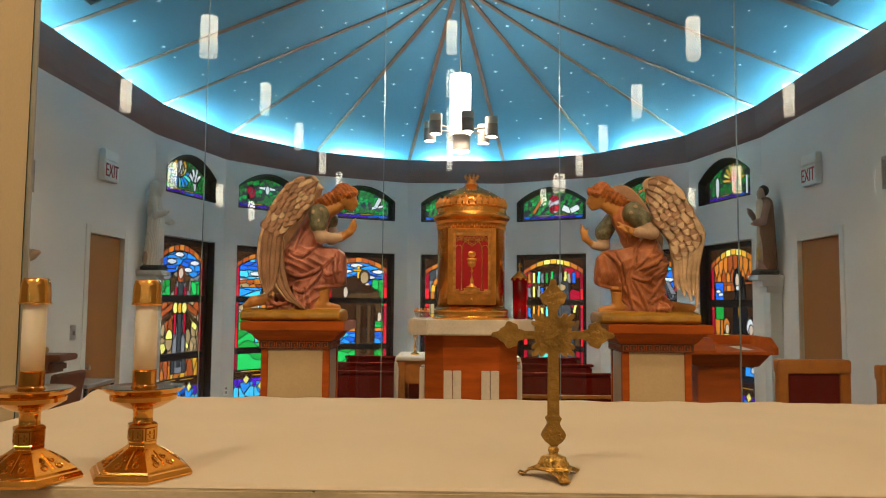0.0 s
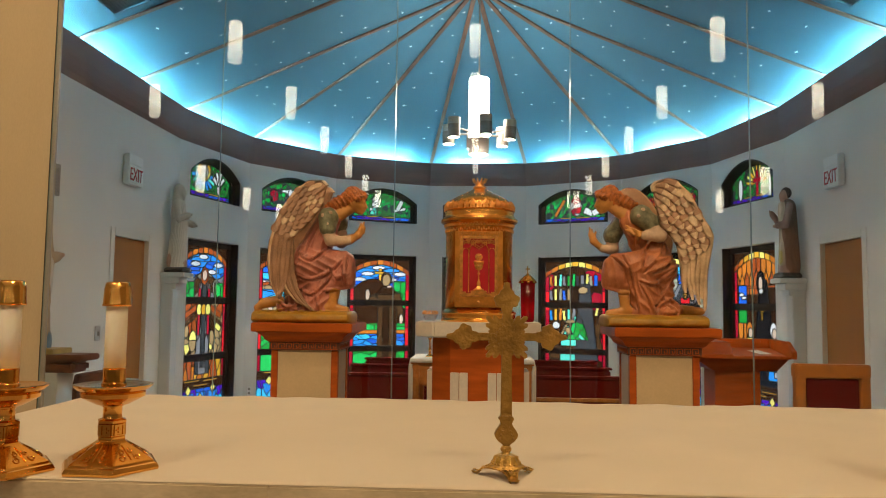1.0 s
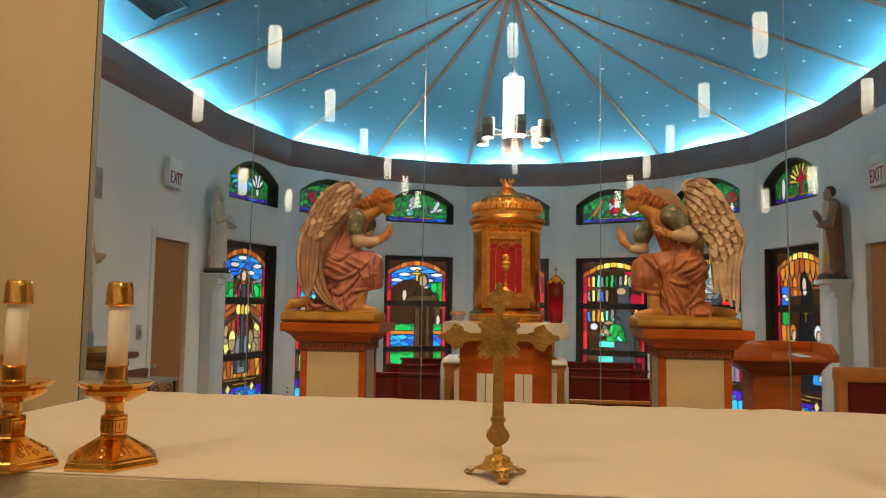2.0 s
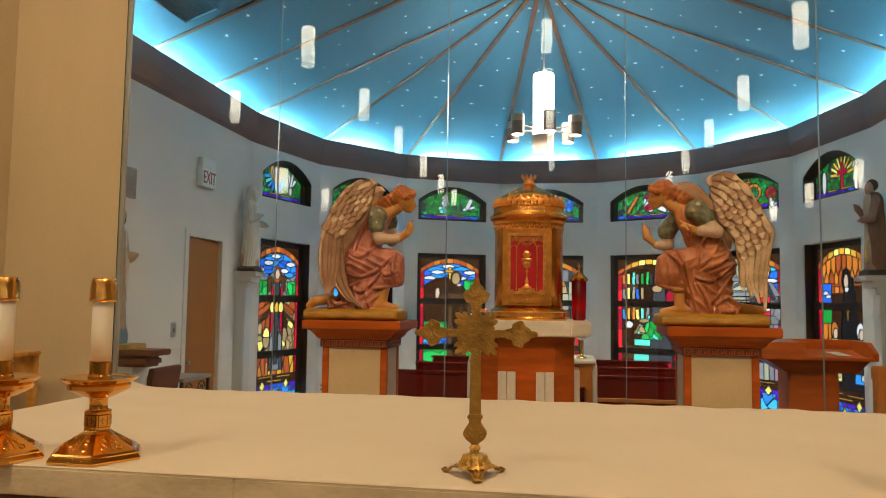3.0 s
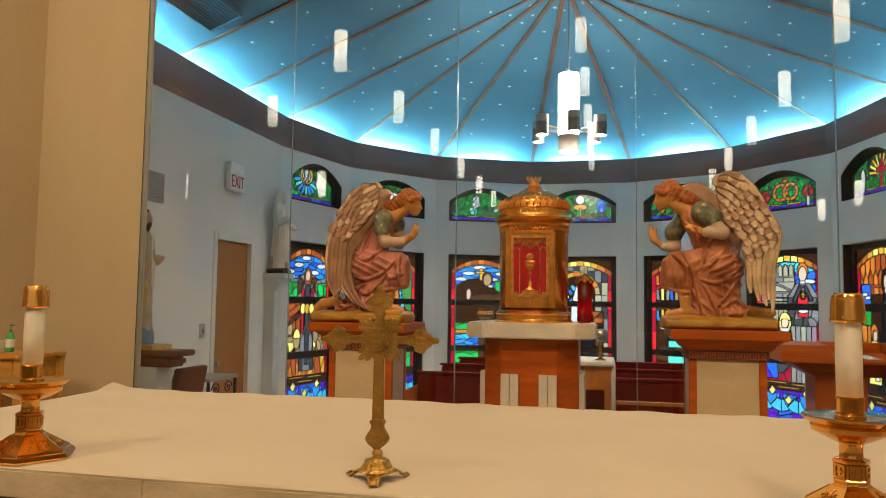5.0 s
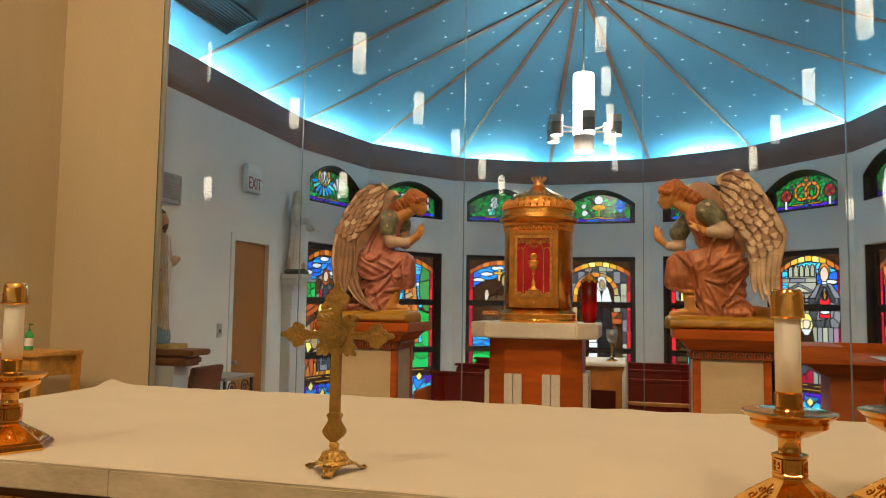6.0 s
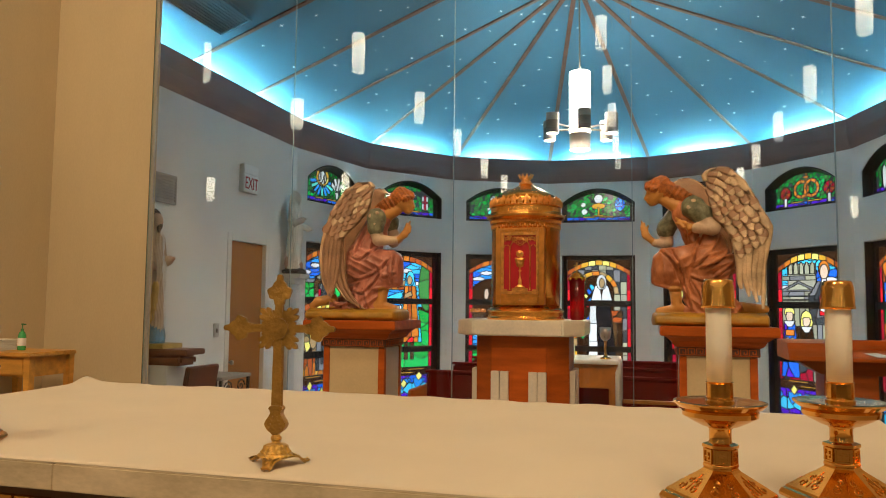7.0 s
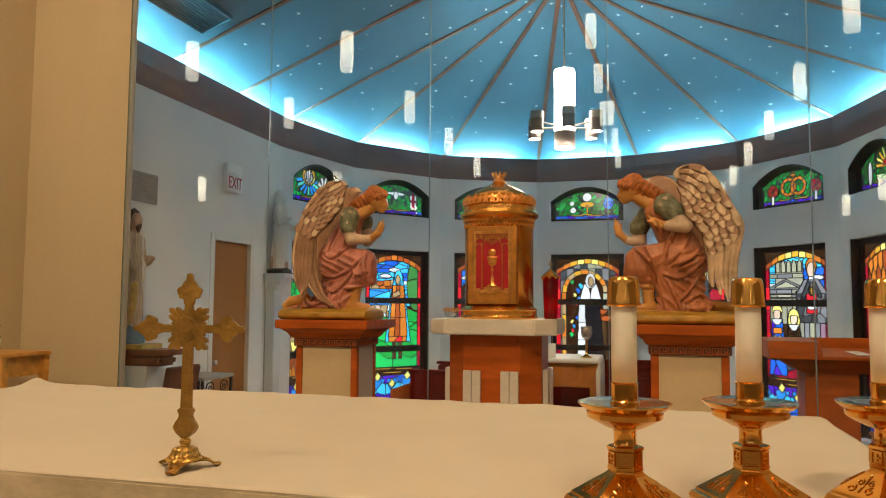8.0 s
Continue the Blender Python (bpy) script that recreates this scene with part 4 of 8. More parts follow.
TITLES = ("a crowd under a blue sky", "a robed figure in green hills", "a brown-robed figure before a hill and river", "a white-veiled figure under an arch", "rows of coloured books over a seated shape", "a grey-robed figure with two small ones before a temple", "a dark-robed figure against orange boards")
for k in FACETS:
    low = thing("window_%d" % (k + 4), (0, 0, 0), "tall stained glass window of " + TITLES[k + 3], "window")
    low["kind"] = "structure"
    low.matrix_world = facet_matrix(k)
    holder = new("glazing")
    holder.parent = low
    holder.location = (0, 0.17, 0)
    cartoon_lower(k).build(holder)
    frame_liner(k, LO0, LO1, False, low, BARS)
    upw = thing("window_%d" % (k + 11), (0, 0, 0), "small arched stained glass window of green leaves round an emblem", "window")
    upw["kind"] = "structure"
    upw.matrix_world = facet_matrix(k)
    holder = new("glazing")
    holder.parent = upw
    holder.location = (0, 0.17, 0)
    c = cartoon_upper(k)
    c.build(holder, open_mask=c.z < np.vectorize(arch)(c.u) - 0.08)
    frame_liner(k, UP0, UP1, True, upw)

# ---- chandelier of the chapel ----
DRUM = glowing("drum_glass", (1.0, 0.92, 0.76), 35.0)
SHADE = material("lamp_shade_grey", (0.3, 0.25, 0.21), 0.5, vary=0.1)
SHADETOP = material("lamp_shade_pale", (0.55, 0.52, 0.46), 0.5, vary=0.05)
BULB = glowing("bulb", (1.0, 0.86, 0.7), 360.0)
ch = thing("chandelier", (0.25, 10.4, 0), "white glass drum chandelier ringed by grey downlight cups", "chandelier")
part("drum", turned([(0.14, 3.66), (0.142, 3.68), (0.142, 4.5), (0.135, 4.52)], 36, flute=0.012, nfl=24), DRUM, ch, "lit white ribbed glass drum")


def open_cup(r, z0, z1, seg, at=(0, 0, 0)):
    """A thin-walled cup that is open below."""
    bm = turned([(r - 0.009, z0), (r, z0), (r + 0.003, z1), (0.001, z1 + 0.008), (0.001, z1 - 0.006), (r - 0.007, z1 - 0.012), (r - 0.009, z0 + 0.001)], seg, at=at)
    bmesh.ops.delete(bm, geom=[f for f in bm.faces if len(f.verts) > 4], context="FACES_ONLY")
    return bm


part("cup", open_cup(0.142, 3.42, 3.65, 32), SHADE, ch)
part("bulb", turned([(0.0, 3.458), (0.128, 3.459), (0.128, 3.464), (0.0, 3.465)], 24), BULB, ch)
part("cord", turned([(0.012, 4.52), (0.012, 5.84)], 8), SHADE, ch)
part("collar", turned([(0.05, 4.5), (0.05, 4.54), (0.015, 4.58)], 16), SHADE, ch)
for q in range(6):
    a = math.radians(-78 + q * 60)
    dx, dy = 0.46 * math.cos(a), 0.46 * math.sin(a)
    part("arm", tube(bmesh.new(), [(0.1 * math.cos(a), 0.1 * math.sin(a), 3.72), (dx, dy, 3.75)], 0.014, 8), SHADE, ch)
    cup = part("spot", open_cup(0.086, 3.6, 3.85, 24, (dx, dy, 0)), SHADE, ch)
    part("spot_top", turned([(0.089, 3.78), (0.089, 3.88), (0.03, 3.885)], 24, at=(dx, dy, 0)), SHADETOP, cup, "pale upper half of the cup")
    part("bulb", turned([(0.0, 3.624), (0.073, 3.625), (0.073, 3.63), (0.0, 3.631)], 20, at=(dx, dy, 0)), BULB, cup)

# ---- doors, signs and grilles on the side walls ----
DOORWOOD = material("door_veneer", (0.36, 0.135, 0.02), 0.5, vary=0.07, scale=2.5, stretch=(5, 5, 0.5), bump=0.03)
JAMB = material("door_jamb_paint", (0.7, 0.69, 0.63), 0.55, vary=0.05)
WHITE = material("white_plastic", (0.78, 0.78, 0.75), 0.5, vary=0.03)
SIGNWHITE = material("sign_white", (0.84, 0.85, 0.82), 0.5, vary=0.05)
SIGNRED = material("sign_red", (0.45, 0.02, 0.03), 0.5, vary=0.05)
VENT = material("grille_grey", (0.33, 0.31, 0.28), 0.6, vary=0.1)
STEEL = material("steel", (0.55, 0.53, 0.5), 0.3, metal=1.0)


def chapel_door(no, x, s):
    """A flush door set deep in its opening. s: +1 where the wall lies to the west."""
    a, b, h = DOORS[-s]
    d = thing("door_%d" % no, (x, (a + b) / 2, FL), "closed flush tan wooden door in a pale frame", "door")
    d["kind"] = "structure"
    w, hh = (b - a) / 2, h - FL
    x0, x1 = sorted((-s * 0.05, -s * 0.09))
    part("leaf", boxed(x0, x1, -w + 0.1, w - 0.1, 0.01, hh - 0.1, bevel=0.004), DOORWOOD, d)
    for ya, yb in ((-w + 0.001, -w + 0.1), (w - 0.1, w - 0.001)):
        xa, xb = sorted((s * 0.012, -s * 0.28))
        part("jamb", boxed(xa, xb, ya, yb, 0.0, hh - 0.002, bevel=0.004), JAMB, d)
    xa, xb = sorted((s * 0.012, -s * 0.28))
    part("head", boxed(xa, xb, -w + 0.1, w - 0.1, hh - 0.1, hh - 0.002, bevel=0.004), JAMB, d)
    knob = turned([(0.012, 0), (0.012, 0.04), (0.03, 0.05), (0.03, 0.075), (0.015, 0.085)], 16)
    ob = part("handle", knob, STEEL, d)
    ob.matrix_local = pose(-s * 0.05, -w + 0.18, 1.25, 0, 90 * s, 0)


chapel_door(1, XL, 1)
chapel_door(2, XR, -1)


def words(text, size, mat, parent, m, depth=0.002):
    cu = bpy.data.curves.new("lettering", "FONT")
    cu.body, cu.size, cu.extrude, cu.align_x, cu.align_y = text, size, depth, "CENTER", "CENTER"
    cu.materials.append(mat)
    ob = new("lettering", cu)
    ob.parent = parent
    ob.matrix_local = m
    return ob


def exit_sign(x, s, y):
    e = thing("exit_sign", (x, y, 2.93), "white exit sign with red letters on the wall", "exit sign", "exit signs")
    x0, x1 = sorted((s * 0.003, s * 0.085))
    part("box", boxed(x0, x1, -0.195, 0.195, -0.15, 0.1, bevel=0.008), SIGNWHITE, e)
    x0, x1 = sorted((s * 0.003, s * 0.082))
    part("lamp_box", boxed(x0, x1, -0.19, 0.19, 0.106, 0.235, bevel=0.008), SIGNWHITE, e, "white plastic emergency lamp housing")
    words("EXIT", 0.25, SIGNRED, e, pose(s * 0.088, 0, -0.03, 90, 0, 90 * s) @ Matrix.Diagonal((0.68, 0.95, 1, 1)))


exit_sign(XL, 1, 9.26)
exit_sign(XR, -1, 9.22)


def wall_grille(x, s, ya, yb, za, zb):
    g = thing("wall_vent", (x, (ya + yb) / 2, (za + zb) / 2), "grey metal ventilation grille on the wall", "vent", "wall vents")
    w, h = (yb - ya) / 2, (zb - za) / 2
    x0, x1 = sorted((s * 0.002, s * 0.01))
    part("backing", boxed(x0, x1, -w, w, -h, h), VENT, g)
    for j in range(9):
        z = -h + 0.03 + j * (2 * h - 0.06) / 8
        x0, x1 = sorted((s * 0.01, s * 0.024))
        part("slat", boxed(x0, x1, -w + 0.02, w - 0.02, z - 0.008, z + 0.008), VENT, g)
    for ya2, yb2, za2, zb2 in ((-w, -w + 0.02, -h, h), (w - 0.02, w, -h, h), (-w + 0.02, w - 0.02, -h, -h + 0.02), (-w + 0.02, w - 0.02, h - 0.02, h)):
        x0, x1 = sorted((s * 0.01, s * 0.028))
        part("frame", boxed(x0, x1, ya2, yb2, za2, zb2), VENT, g)


wall_grille(XL, 1, 7.05, 7.66, 2.4, 2.74)
wall_grille(XR, -1, 7.2, 7.75, 2.5, 2.84)

sw = thing("light_switch", (XL, 8.62, 0.9), "steel light switch plate on the wall", "light switch")
part("plate", boxed(0.001, 0.012, -0.06, 0.06, -0.09, 0.09, bevel=0.003), STEEL, sw)
part("toggle", boxed(0.012, 0.03, -0.012, 0.012, -0.03, 0.02, bevel=0.003), SHADE, sw)

so = thing("wall_socket", (0, 0, 0), "small white socket plate low on the apse wall", "socket")
so.matrix_world = facet_matrix(-2) @ pose(-0.87, 0, -0.25)
part("plate", boxed(-0.05, 0.05, -0.012, -0.001, -0.08, 0.08, bevel=0.003), WHITE, so)
for zz in (-0.035, 0.035):
    part("outlet", boxed(-0.022, 0.022, -0.016, -0.0121, zz - 0.02, zz + 0.02, bevel=0.003), VENT, so)

# grille in the ceiling, parallel to its panel
a, b = CEIL_LO[0], CEIL_LO[1]
CVENT = material("ceiling_vent_paint", (0.1, 0.23, 0.32), 0.6, vary=0.1)
for side in (-1, 1):
    e1 = Vector((0, 1, 0))
    e2 = Vector((side * -4.95, 0, 1.76)).normalized()
    nrm = e1.cross(e2)
    if nrm.z > 0:
        nrm = -nrm
        e1 = -e1
    g = thing("ceiling_vent", (0, 0, 0), "dark louvred air grille in the blue ceiling", "vent", "ceiling vents")
    m = Matrix.Identity(4)
    m.col[0][:3], m.col[1][:3], m.col[2][:3] = e1, e2, nrm
    m.col[3][:3] = Vector((X0 + side * 3.8, 7.2, 4.58)) + nrm * 0.03
    g.matrix_world = m
    part("backing", boxed(-0.6, 0.6, -0.22, 0.22, -0.05, 0.004), CVENT, g)
    for j in range(11):
        y = -0.19 + j * 0.038
        part("slat", boxed(-0.57, 0.57, y - 0.012, y + 0.014, 0.004, 0.012), CVENT, g)
    for q in ((-0.6, 0.6, -0.22, -0.2), (-0.6, 0.6, 0.2, 0.22), (-0.6, -0.57, -0.2, 0.2), (0.57, 0.6, -0.2, 0.2)):
        part("frame", boxed(*q, 0.004, 0.03), CVENT, g)

# ---- materials of the sanctuary things ----
LINEN = material("altar_linen", (0.605, 0.525, 0.405), 0.9, vary=0.03, scale=4, bump=0.12, bump_scale=500, sheen=0.2)
MARBLE = material("white_marble", (0.69, 0.61, 0.5), 0.35, vary=0.1, scale=3.5, bump=0.01, tint=(0.5, 0.47, 0.42))
ALTARSTONE = material("veined_altar_marble", (0.64, 0.53, 0.37), 0.4, vary=0.1, scale=5, bump=0.02, tint=(0.42, 0.34, 0.22), stretch=(1, 1, 2.5))
CREAMSTONE = material("cream_marble_panel", (0.6, 0.46, 0.27), 0.4, vary=0.07, scale=4, bump=0.01)
BRASS = material("polished_brass", (0.88, 0.46, 0.11), 0.14, metal=1.0, vary=0.08, scale=9, bump=0.006)
OLDBRASS = material("aged_brass", (0.42, 0.235, 0.05), 0.42, metal=0.55, vary=0.2, scale=25, bump=0.3, bump_scale=90)
FOOTBRASS = material("bright_cast_brass", (0.72, 0.45, 0.12), 0.3, metal=0.9, vary=0.25, scale=40, bump=0.5, bump_scale=110)
GOLDWORK = material("gilt_bronze", (0.94, 0.45, 0.1), 0.25, metal=0.94, vary=0.14, scale=12, bump=0.04, bump_scale=70)
GILTFLAT = material("gilt_lacquer", (0.74, 0.31, 0.06), 0.3, metal=0.75, vary=0.16, scale=12, bump=0.06, bump_scale=70)
GOLDRELIEF = material("gilt_relief", (0.8, 0.38, 0.1), 0.38, metal=1.0, vary=0.2, scale=30, bump=0.12, bump_scale=120)
RUBY = material("red_enamel", (0.4, 0.002, 0.006), 0.4, vary=0.1, scale=5)
WAX = material("candle_wax", (0.9, 0.84, 0.72), 0.55, vary=0.03, scale=6)
CHERRY = material("cherry_wood", (0.47, 0.098, 0.011), 0.33, vary=0.16, scale=3, stretch=(1, 1, 7), coat=0.04, spec=0.3, bump=0.02)
CHERRYFLAT = material("cherry_wood_level", (0.47, 0.1, 0.012), 0.33, vary=0.16, scale=3, stretch=(1, 6, 6), coat=0.03, spec=0.25, bump=0.02)
DARKBAND = material("dark_fret", (0.09, 0.035, 0.018), 0.5, vary=0.1)
CARVED = material("carved_wood", (0.16, 0.075, 0.03), 0.5, vary=0.2, scale=8)

# ---- the altar ----
AX0, AX1, AY0, AY1, AZ = -1.08, 1.78, 1.44, 2.68, 0.94
al = thing("altar", (0.35, 2.03, PL), "stone-topped altar with a carved dark frieze", "altar")


def rel(bm, at=(0.35, 2.03, PL)):
    bmesh.ops.translate(bm, verts=bm.verts, vec=-Vector(at))
    return bm


for xa, xb in ((AX0, -0.07), (-0.07, 0.94), (0.94, AX1)):
    part("top_slab", rel(boxed(xa + 0.0001, xb - 0.0001, AY0, AY1, 0.885, 0.9405, bevel=0.0025)), ALTARSTONE, al)
part("frieze", rel(boxed(AX0 + 0.05, AX1 - 0.05, AY0 + 0.04, AY1 - 0.04, 0.76, 0.885)), CARVED, al)
bm = bmesh.new()
n = 60
for i in range(n):
    x = AX0 + 0.07 + (AX1 - AX0 - 0.14) * (i + 0.5) / n
    box(bm, x - 0.019, x + 0.019, AY0 + 0.026, AY0 + 0.04, 0.85, 0.86)
    box(bm, x - 0.019, x - 0.013, AY0 + 0.026, AY0 + 0.04, 0.78, 0.85)
    box(bm, x - 0.005, x + 0.019, AY0 + 0.026, AY0 + 0.04, 0.78, 0.79)
    box(bm, x - 0.002, x + 0.004, AY0 + 0.026, AY0 + 0.04, 0.79, 0.83)
part("fretwork", rel(bm), GOLDWORK, al)
part("body", rel(boxed(AX0 + 0.25, AX1 - 0.25, AY0 + 0.2, AY1 - 0.2, PL + 0.08, 0.76, bevel=0.01)), CREAMSTONE, al)
part("plinth", rel(boxed(AX0 + 0.18, AX1 - 0.18, AY0 + 0.14, AY1 - 0.14, PL, PL + 0.08, bevel=0.01)), CHERRYFLAT, al)

# the cloth: rippled linen that hangs over the far side and the ends
bm = bmesh.new()
nx, ny = 150, 60
rows = []
for j in range(ny + 1):
    row = []
    for i in range(nx + 1):
        s = -0.16 + (AX1 - AX0 + 0.32) * i / nx
        t = 0.003 + (AY1 - AY0 + 0.247) * j / ny
        x, y, z = AX0 + s, AY0 + t, AZ + 0.006
        wave = noise.noise((x * 2.3, y * 2.6, 0.3)) * 0.0035 + noise.noise((x * 7, y * 7, 4.0)) * 0.0012
        hem = max(0.0, 1 - t / 0.05)
        wave *= 1 - hem
        z -= 0.0022 * hem
        over_y = y - (AY1 + 0.004)
        over_x = max(AX0 - 0.004 - x, x - AX1 - 0.004, 0)
        if over_x > 0:
            x = (AX0 - 0.006 if x < 0 else AX1 + 0.006) + (0.012 + 0.012 * math.sin(y * 17)) * min(1, over_x * 9) * (-1 if x < 0 else 1)
            z -= over_x
        if over_y > 0:
            y = AY1 + 0.006 + (0.012 + 0.012 * math.sin(x * 19 + 1)) * min(1, over_y * 9)
            z -= over_y
        edge = max(0, 1 - abs(min(AY1 - y, 0.2)) / 0.06) * 0.006 * (0.5 + noise.noise((x * 9, 0, 2)))
        corner = 0.022 * math.exp(-((x - AX0) ** 2 + (y - AY1) ** 2) / 0.004)
        row.append(bm.verts.new((x, y, z + wave + max(edge, 0) + corner)))
    rows.append(row)
for j in range(ny):
    for i in range(nx):
        bm.faces.new((rows[j][i], rows[j][i + 1], rows[j + 1][i + 1], rows[j + 1][i]))
cl = put("altar_cloth", bm, LINEN, smooth=True)
sol = cl.modifiers.new("thickness", "SOLIDIFY")
sol.thickness, sol.offset = 0.003, -1
tagged(cl, "plain cream linen cloth spread over the altar", "altar cloth")

# ---- standing brass cross ----


def altar_cross(at):
    e = thing("altar_cross", at, "tarnished brass standing cross with a sunburst seen from its back", "cross", turn=4)
    # foot: a fluted bell over three strap legs
    bm = turned([(0.02, 0.016), (0.034, 0.0165), (0.0365, 0.019), (0.034, 0.0225), (0.029, 0.0245), (0.0275, 0.029), (0.0245, 0.036), (0.0215, 0.04), (0.0165, 0.0425), (0.0095, 0.044), (0.0082, 0.047), (0.0108, 0.051), (0.0108, 0.055), (0.006, 0.0615)], 60, flute=0.03, nfl=15)
    for rr, zz, nb, size in ((0.0355, 0.0195, 26, 0.0021), (0.0285, 0.0265, 18, 0.0026), (0.0235, 0.0375, 15, 0.002)):
        for q in range(nb):
            a = 2 * math.pi * q / nb
            bmesh.ops.create_icosphere(bm, subdivisions=1, radius=size, matrix=Matrix.Translation((rr * math.cos(a), rr * math.sin(a), zz)))
    part("foot", bm, FOOTBRASS, e)
    # three flat strap legs with pierced rims, turned up at the toe
    for q in range(3):
        m = Matrix.Rotation(math.radians(-90 + q * 120 + 8), 4, "Z")
        bm = bmesh.new()
        line = [(0.02, 0.0175), (0.032, 0.0172), (0.044, 0.0145), (0.053, 0.0085), (0.059, 0.0042), (0.065, 0.0038), (0.069, 0.0062), (0.068, 0.0098), (0.064, 0.0105)]
        half = [0.022, 0.019, 0.0125, 0.0095, 0.0088, 0.0088, 0.0085, 0.008, 0.007]
        last = None
        for (r, z), w in zip(line, half):
            row = [bm.verts.new((r, w * f, z - 0.002 * abs(f))) for f in (-1, -0.5, 0, 0.5, 1)]
            if last:
                for i in range(4):
                    bm.faces.new((last[i], row[i], row[i + 1], last[i + 1]))
            last = row
        bmesh.ops.solidify(bm, geom=bm.faces[:], thickness=0.0022)
        for s in (-1, 1):
            tube(bm, [(r, s * w, z + 0.0005) for (r, z), w in zip(line[:7], half)], 0.0016, 5)
        for j in range(5):
            r, z = 0.038 + 0.0055 * j, 0.0175 - 0.0022 * j - (0.0006 * j * j if j > 2 else 0)
            for s in (-1, 1):
                bmesh.ops.create_icosphere(bm, subdivisions=1, radius=0.0024, matrix=Matrix.Translation((r, s * 0.005, z)))
        bmesh.ops.transform(bm, matrix=m, verts=bm.verts)
        part("claw", bm, FOOTBRASS, e, smooth=True)
    # flat leaf-shaped knop and shaft
    leaf = [(0.006, 0.0605), (0.009, 0.064), (0.0165, 0.069), (0.022, 0.0765), (0.0235, 0.082), (0.0205, 0.089), (0.0145, 0.097), (0.0112, 0.1035), (0.0125, 0.109), (0.0158, 0.1125), (0.014, 0.116), (0.0105, 0.119)]
    bm = plate(bmesh.new(), [(x, z) for x, z in leaf] + [(-x, z) for x, z in reversed(leaf)], -0.009, 0.009)
    for s in (-1, 1):
        for j in range(4):
            bmesh.ops.create_icosphere(bm, subdivisions=1, radius=0.0035 - 0.0004 * j, matrix=Matrix.Translation((s * (0.0135 - 0.0028 * j), -0.009, 0.075 + 0.0075 * j)))
    part("knop", bm, OLDBRASS, e, bevel=0.004)
    part("shaft", plate(bmesh.new(), [(-0.0115, 0.115), (0.0115, 0.115), (0.0095, 0.30), (-0.0095, 0.30)], -0.005, 0.005), OLDBRASS, e, bevel=0.0015)
    part("crossbar", plate(bmesh.new(), [(-0.07, 0.268), (0.07, 0.268), (0.07, 0.284), (-0.07, 0.284)], -0.0046, 0.0046), OLDBRASS, e, bevel=0.0015)
    # three leafy ends
    for (cx, cz, ang) in ((0.085, 0.276, 0), (-0.085, 0.276, 180), (0.0, 0.35, 90)):
        out = []
        for q in range(40):
            th = 2 * math.pi * q / 40
            r = 0.019 + 0.007 * abs(math.cos(2 * th)) ** 1.5 + 0.0015 * math.cos(9 * th) + (0.006 if abs(th) < 0.2 or abs(th - 2 * math.pi) < 0.2 else 0)
            u, v = r * 1.12 * math.cos(th), r * math.sin(th)
            ca, sa = math.cos(math.radians(ang)), math.sin(math.radians(ang))
            out.append((cx + u * ca - v * sa, cz + u * sa + v * ca))
        bm = plate(bmesh.new(), out, -0.004, 0.004)
        for q in range(5):
            th = math.radians(ang + 72 * q)
            bmesh.ops.create_icosphere(bm, subdivisions=1, radius=0.003, matrix=Matrix.Translation((cx + 0.012 * math.cos(th), -0.003, cz + 0.012 * math.sin(th))) @ Matrix.Diagonal((1, 0.5, 1, 1)))
        part("finial", bm, OLDBRASS, e)
    # neck under the top end
    part("neck", plate(bmesh.new(), [(-0.009, 0.30), (0.009, 0.30), (0.0075, 0.335), (-0.0075, 0.335)], -0.0045, 0.0045), OLDBRASS, e)
    # sunburst: four bundles of rays
    for q in range(20):
        bm = bmesh.new()
        k = q % 5 - 2
        th = math.radians(45 + 90 * (q // 5) + 13.5 * k)
        r1 = (0.058, 0.05, 0.039)[abs(k)]
        c, s = math.cos(th), math.sin(th)
        ray = [(0.01, 0.0035), (r1 - 0.012, 0.0052), (r1 - 0.004, 0.0046), (r1, 0.0012)]
        ring = [(u, v) for u, v in ray] + [(u, -v) for u, v in reversed(ray)]
        plate(bm, [(u * c - v * s, 0.276 + u * s + v * c) for u, v in reversed(ring)], -0.0032 - 0.0008 * (2 - abs(k)), 0.003 + 0.0006 * (2 - abs(k)))
        part("ray", bm, OLDBRASS, e)
    part("boss", plate(bmesh.new(), [(0.024 * math.cos(q * math.pi / 8), 0.276 + 0.024 * math.sin(q * math.pi / 8)) for q in range(16)], -0.0075, 0.0052), OLDBRASS, e, bevel=0.002)
    return e


altar_cross((0.38, 1.546, AZ + 0.007))

# ---- brass candlesticks ----


def hexring(bm, levels, seg=6, turn=0.0):
    rings = []
    for r, z in levels:
        rings.append([bm.verts.new((r * math.cos(turn + 2 * math.pi * i / seg), r * math.sin(turn + 2 * math.pi * i / seg), z)) for i in range(seg)])
    for a, b in zip(rings, rings[1:]):
        for i in range(seg):
            bm.faces.new((a[i], a[(i + 1) % seg], b[(i + 1) % seg], b[i]))
    bm.faces.new(list(reversed(rings[0])))
    bm.faces.new(rings[-1])
    return bm


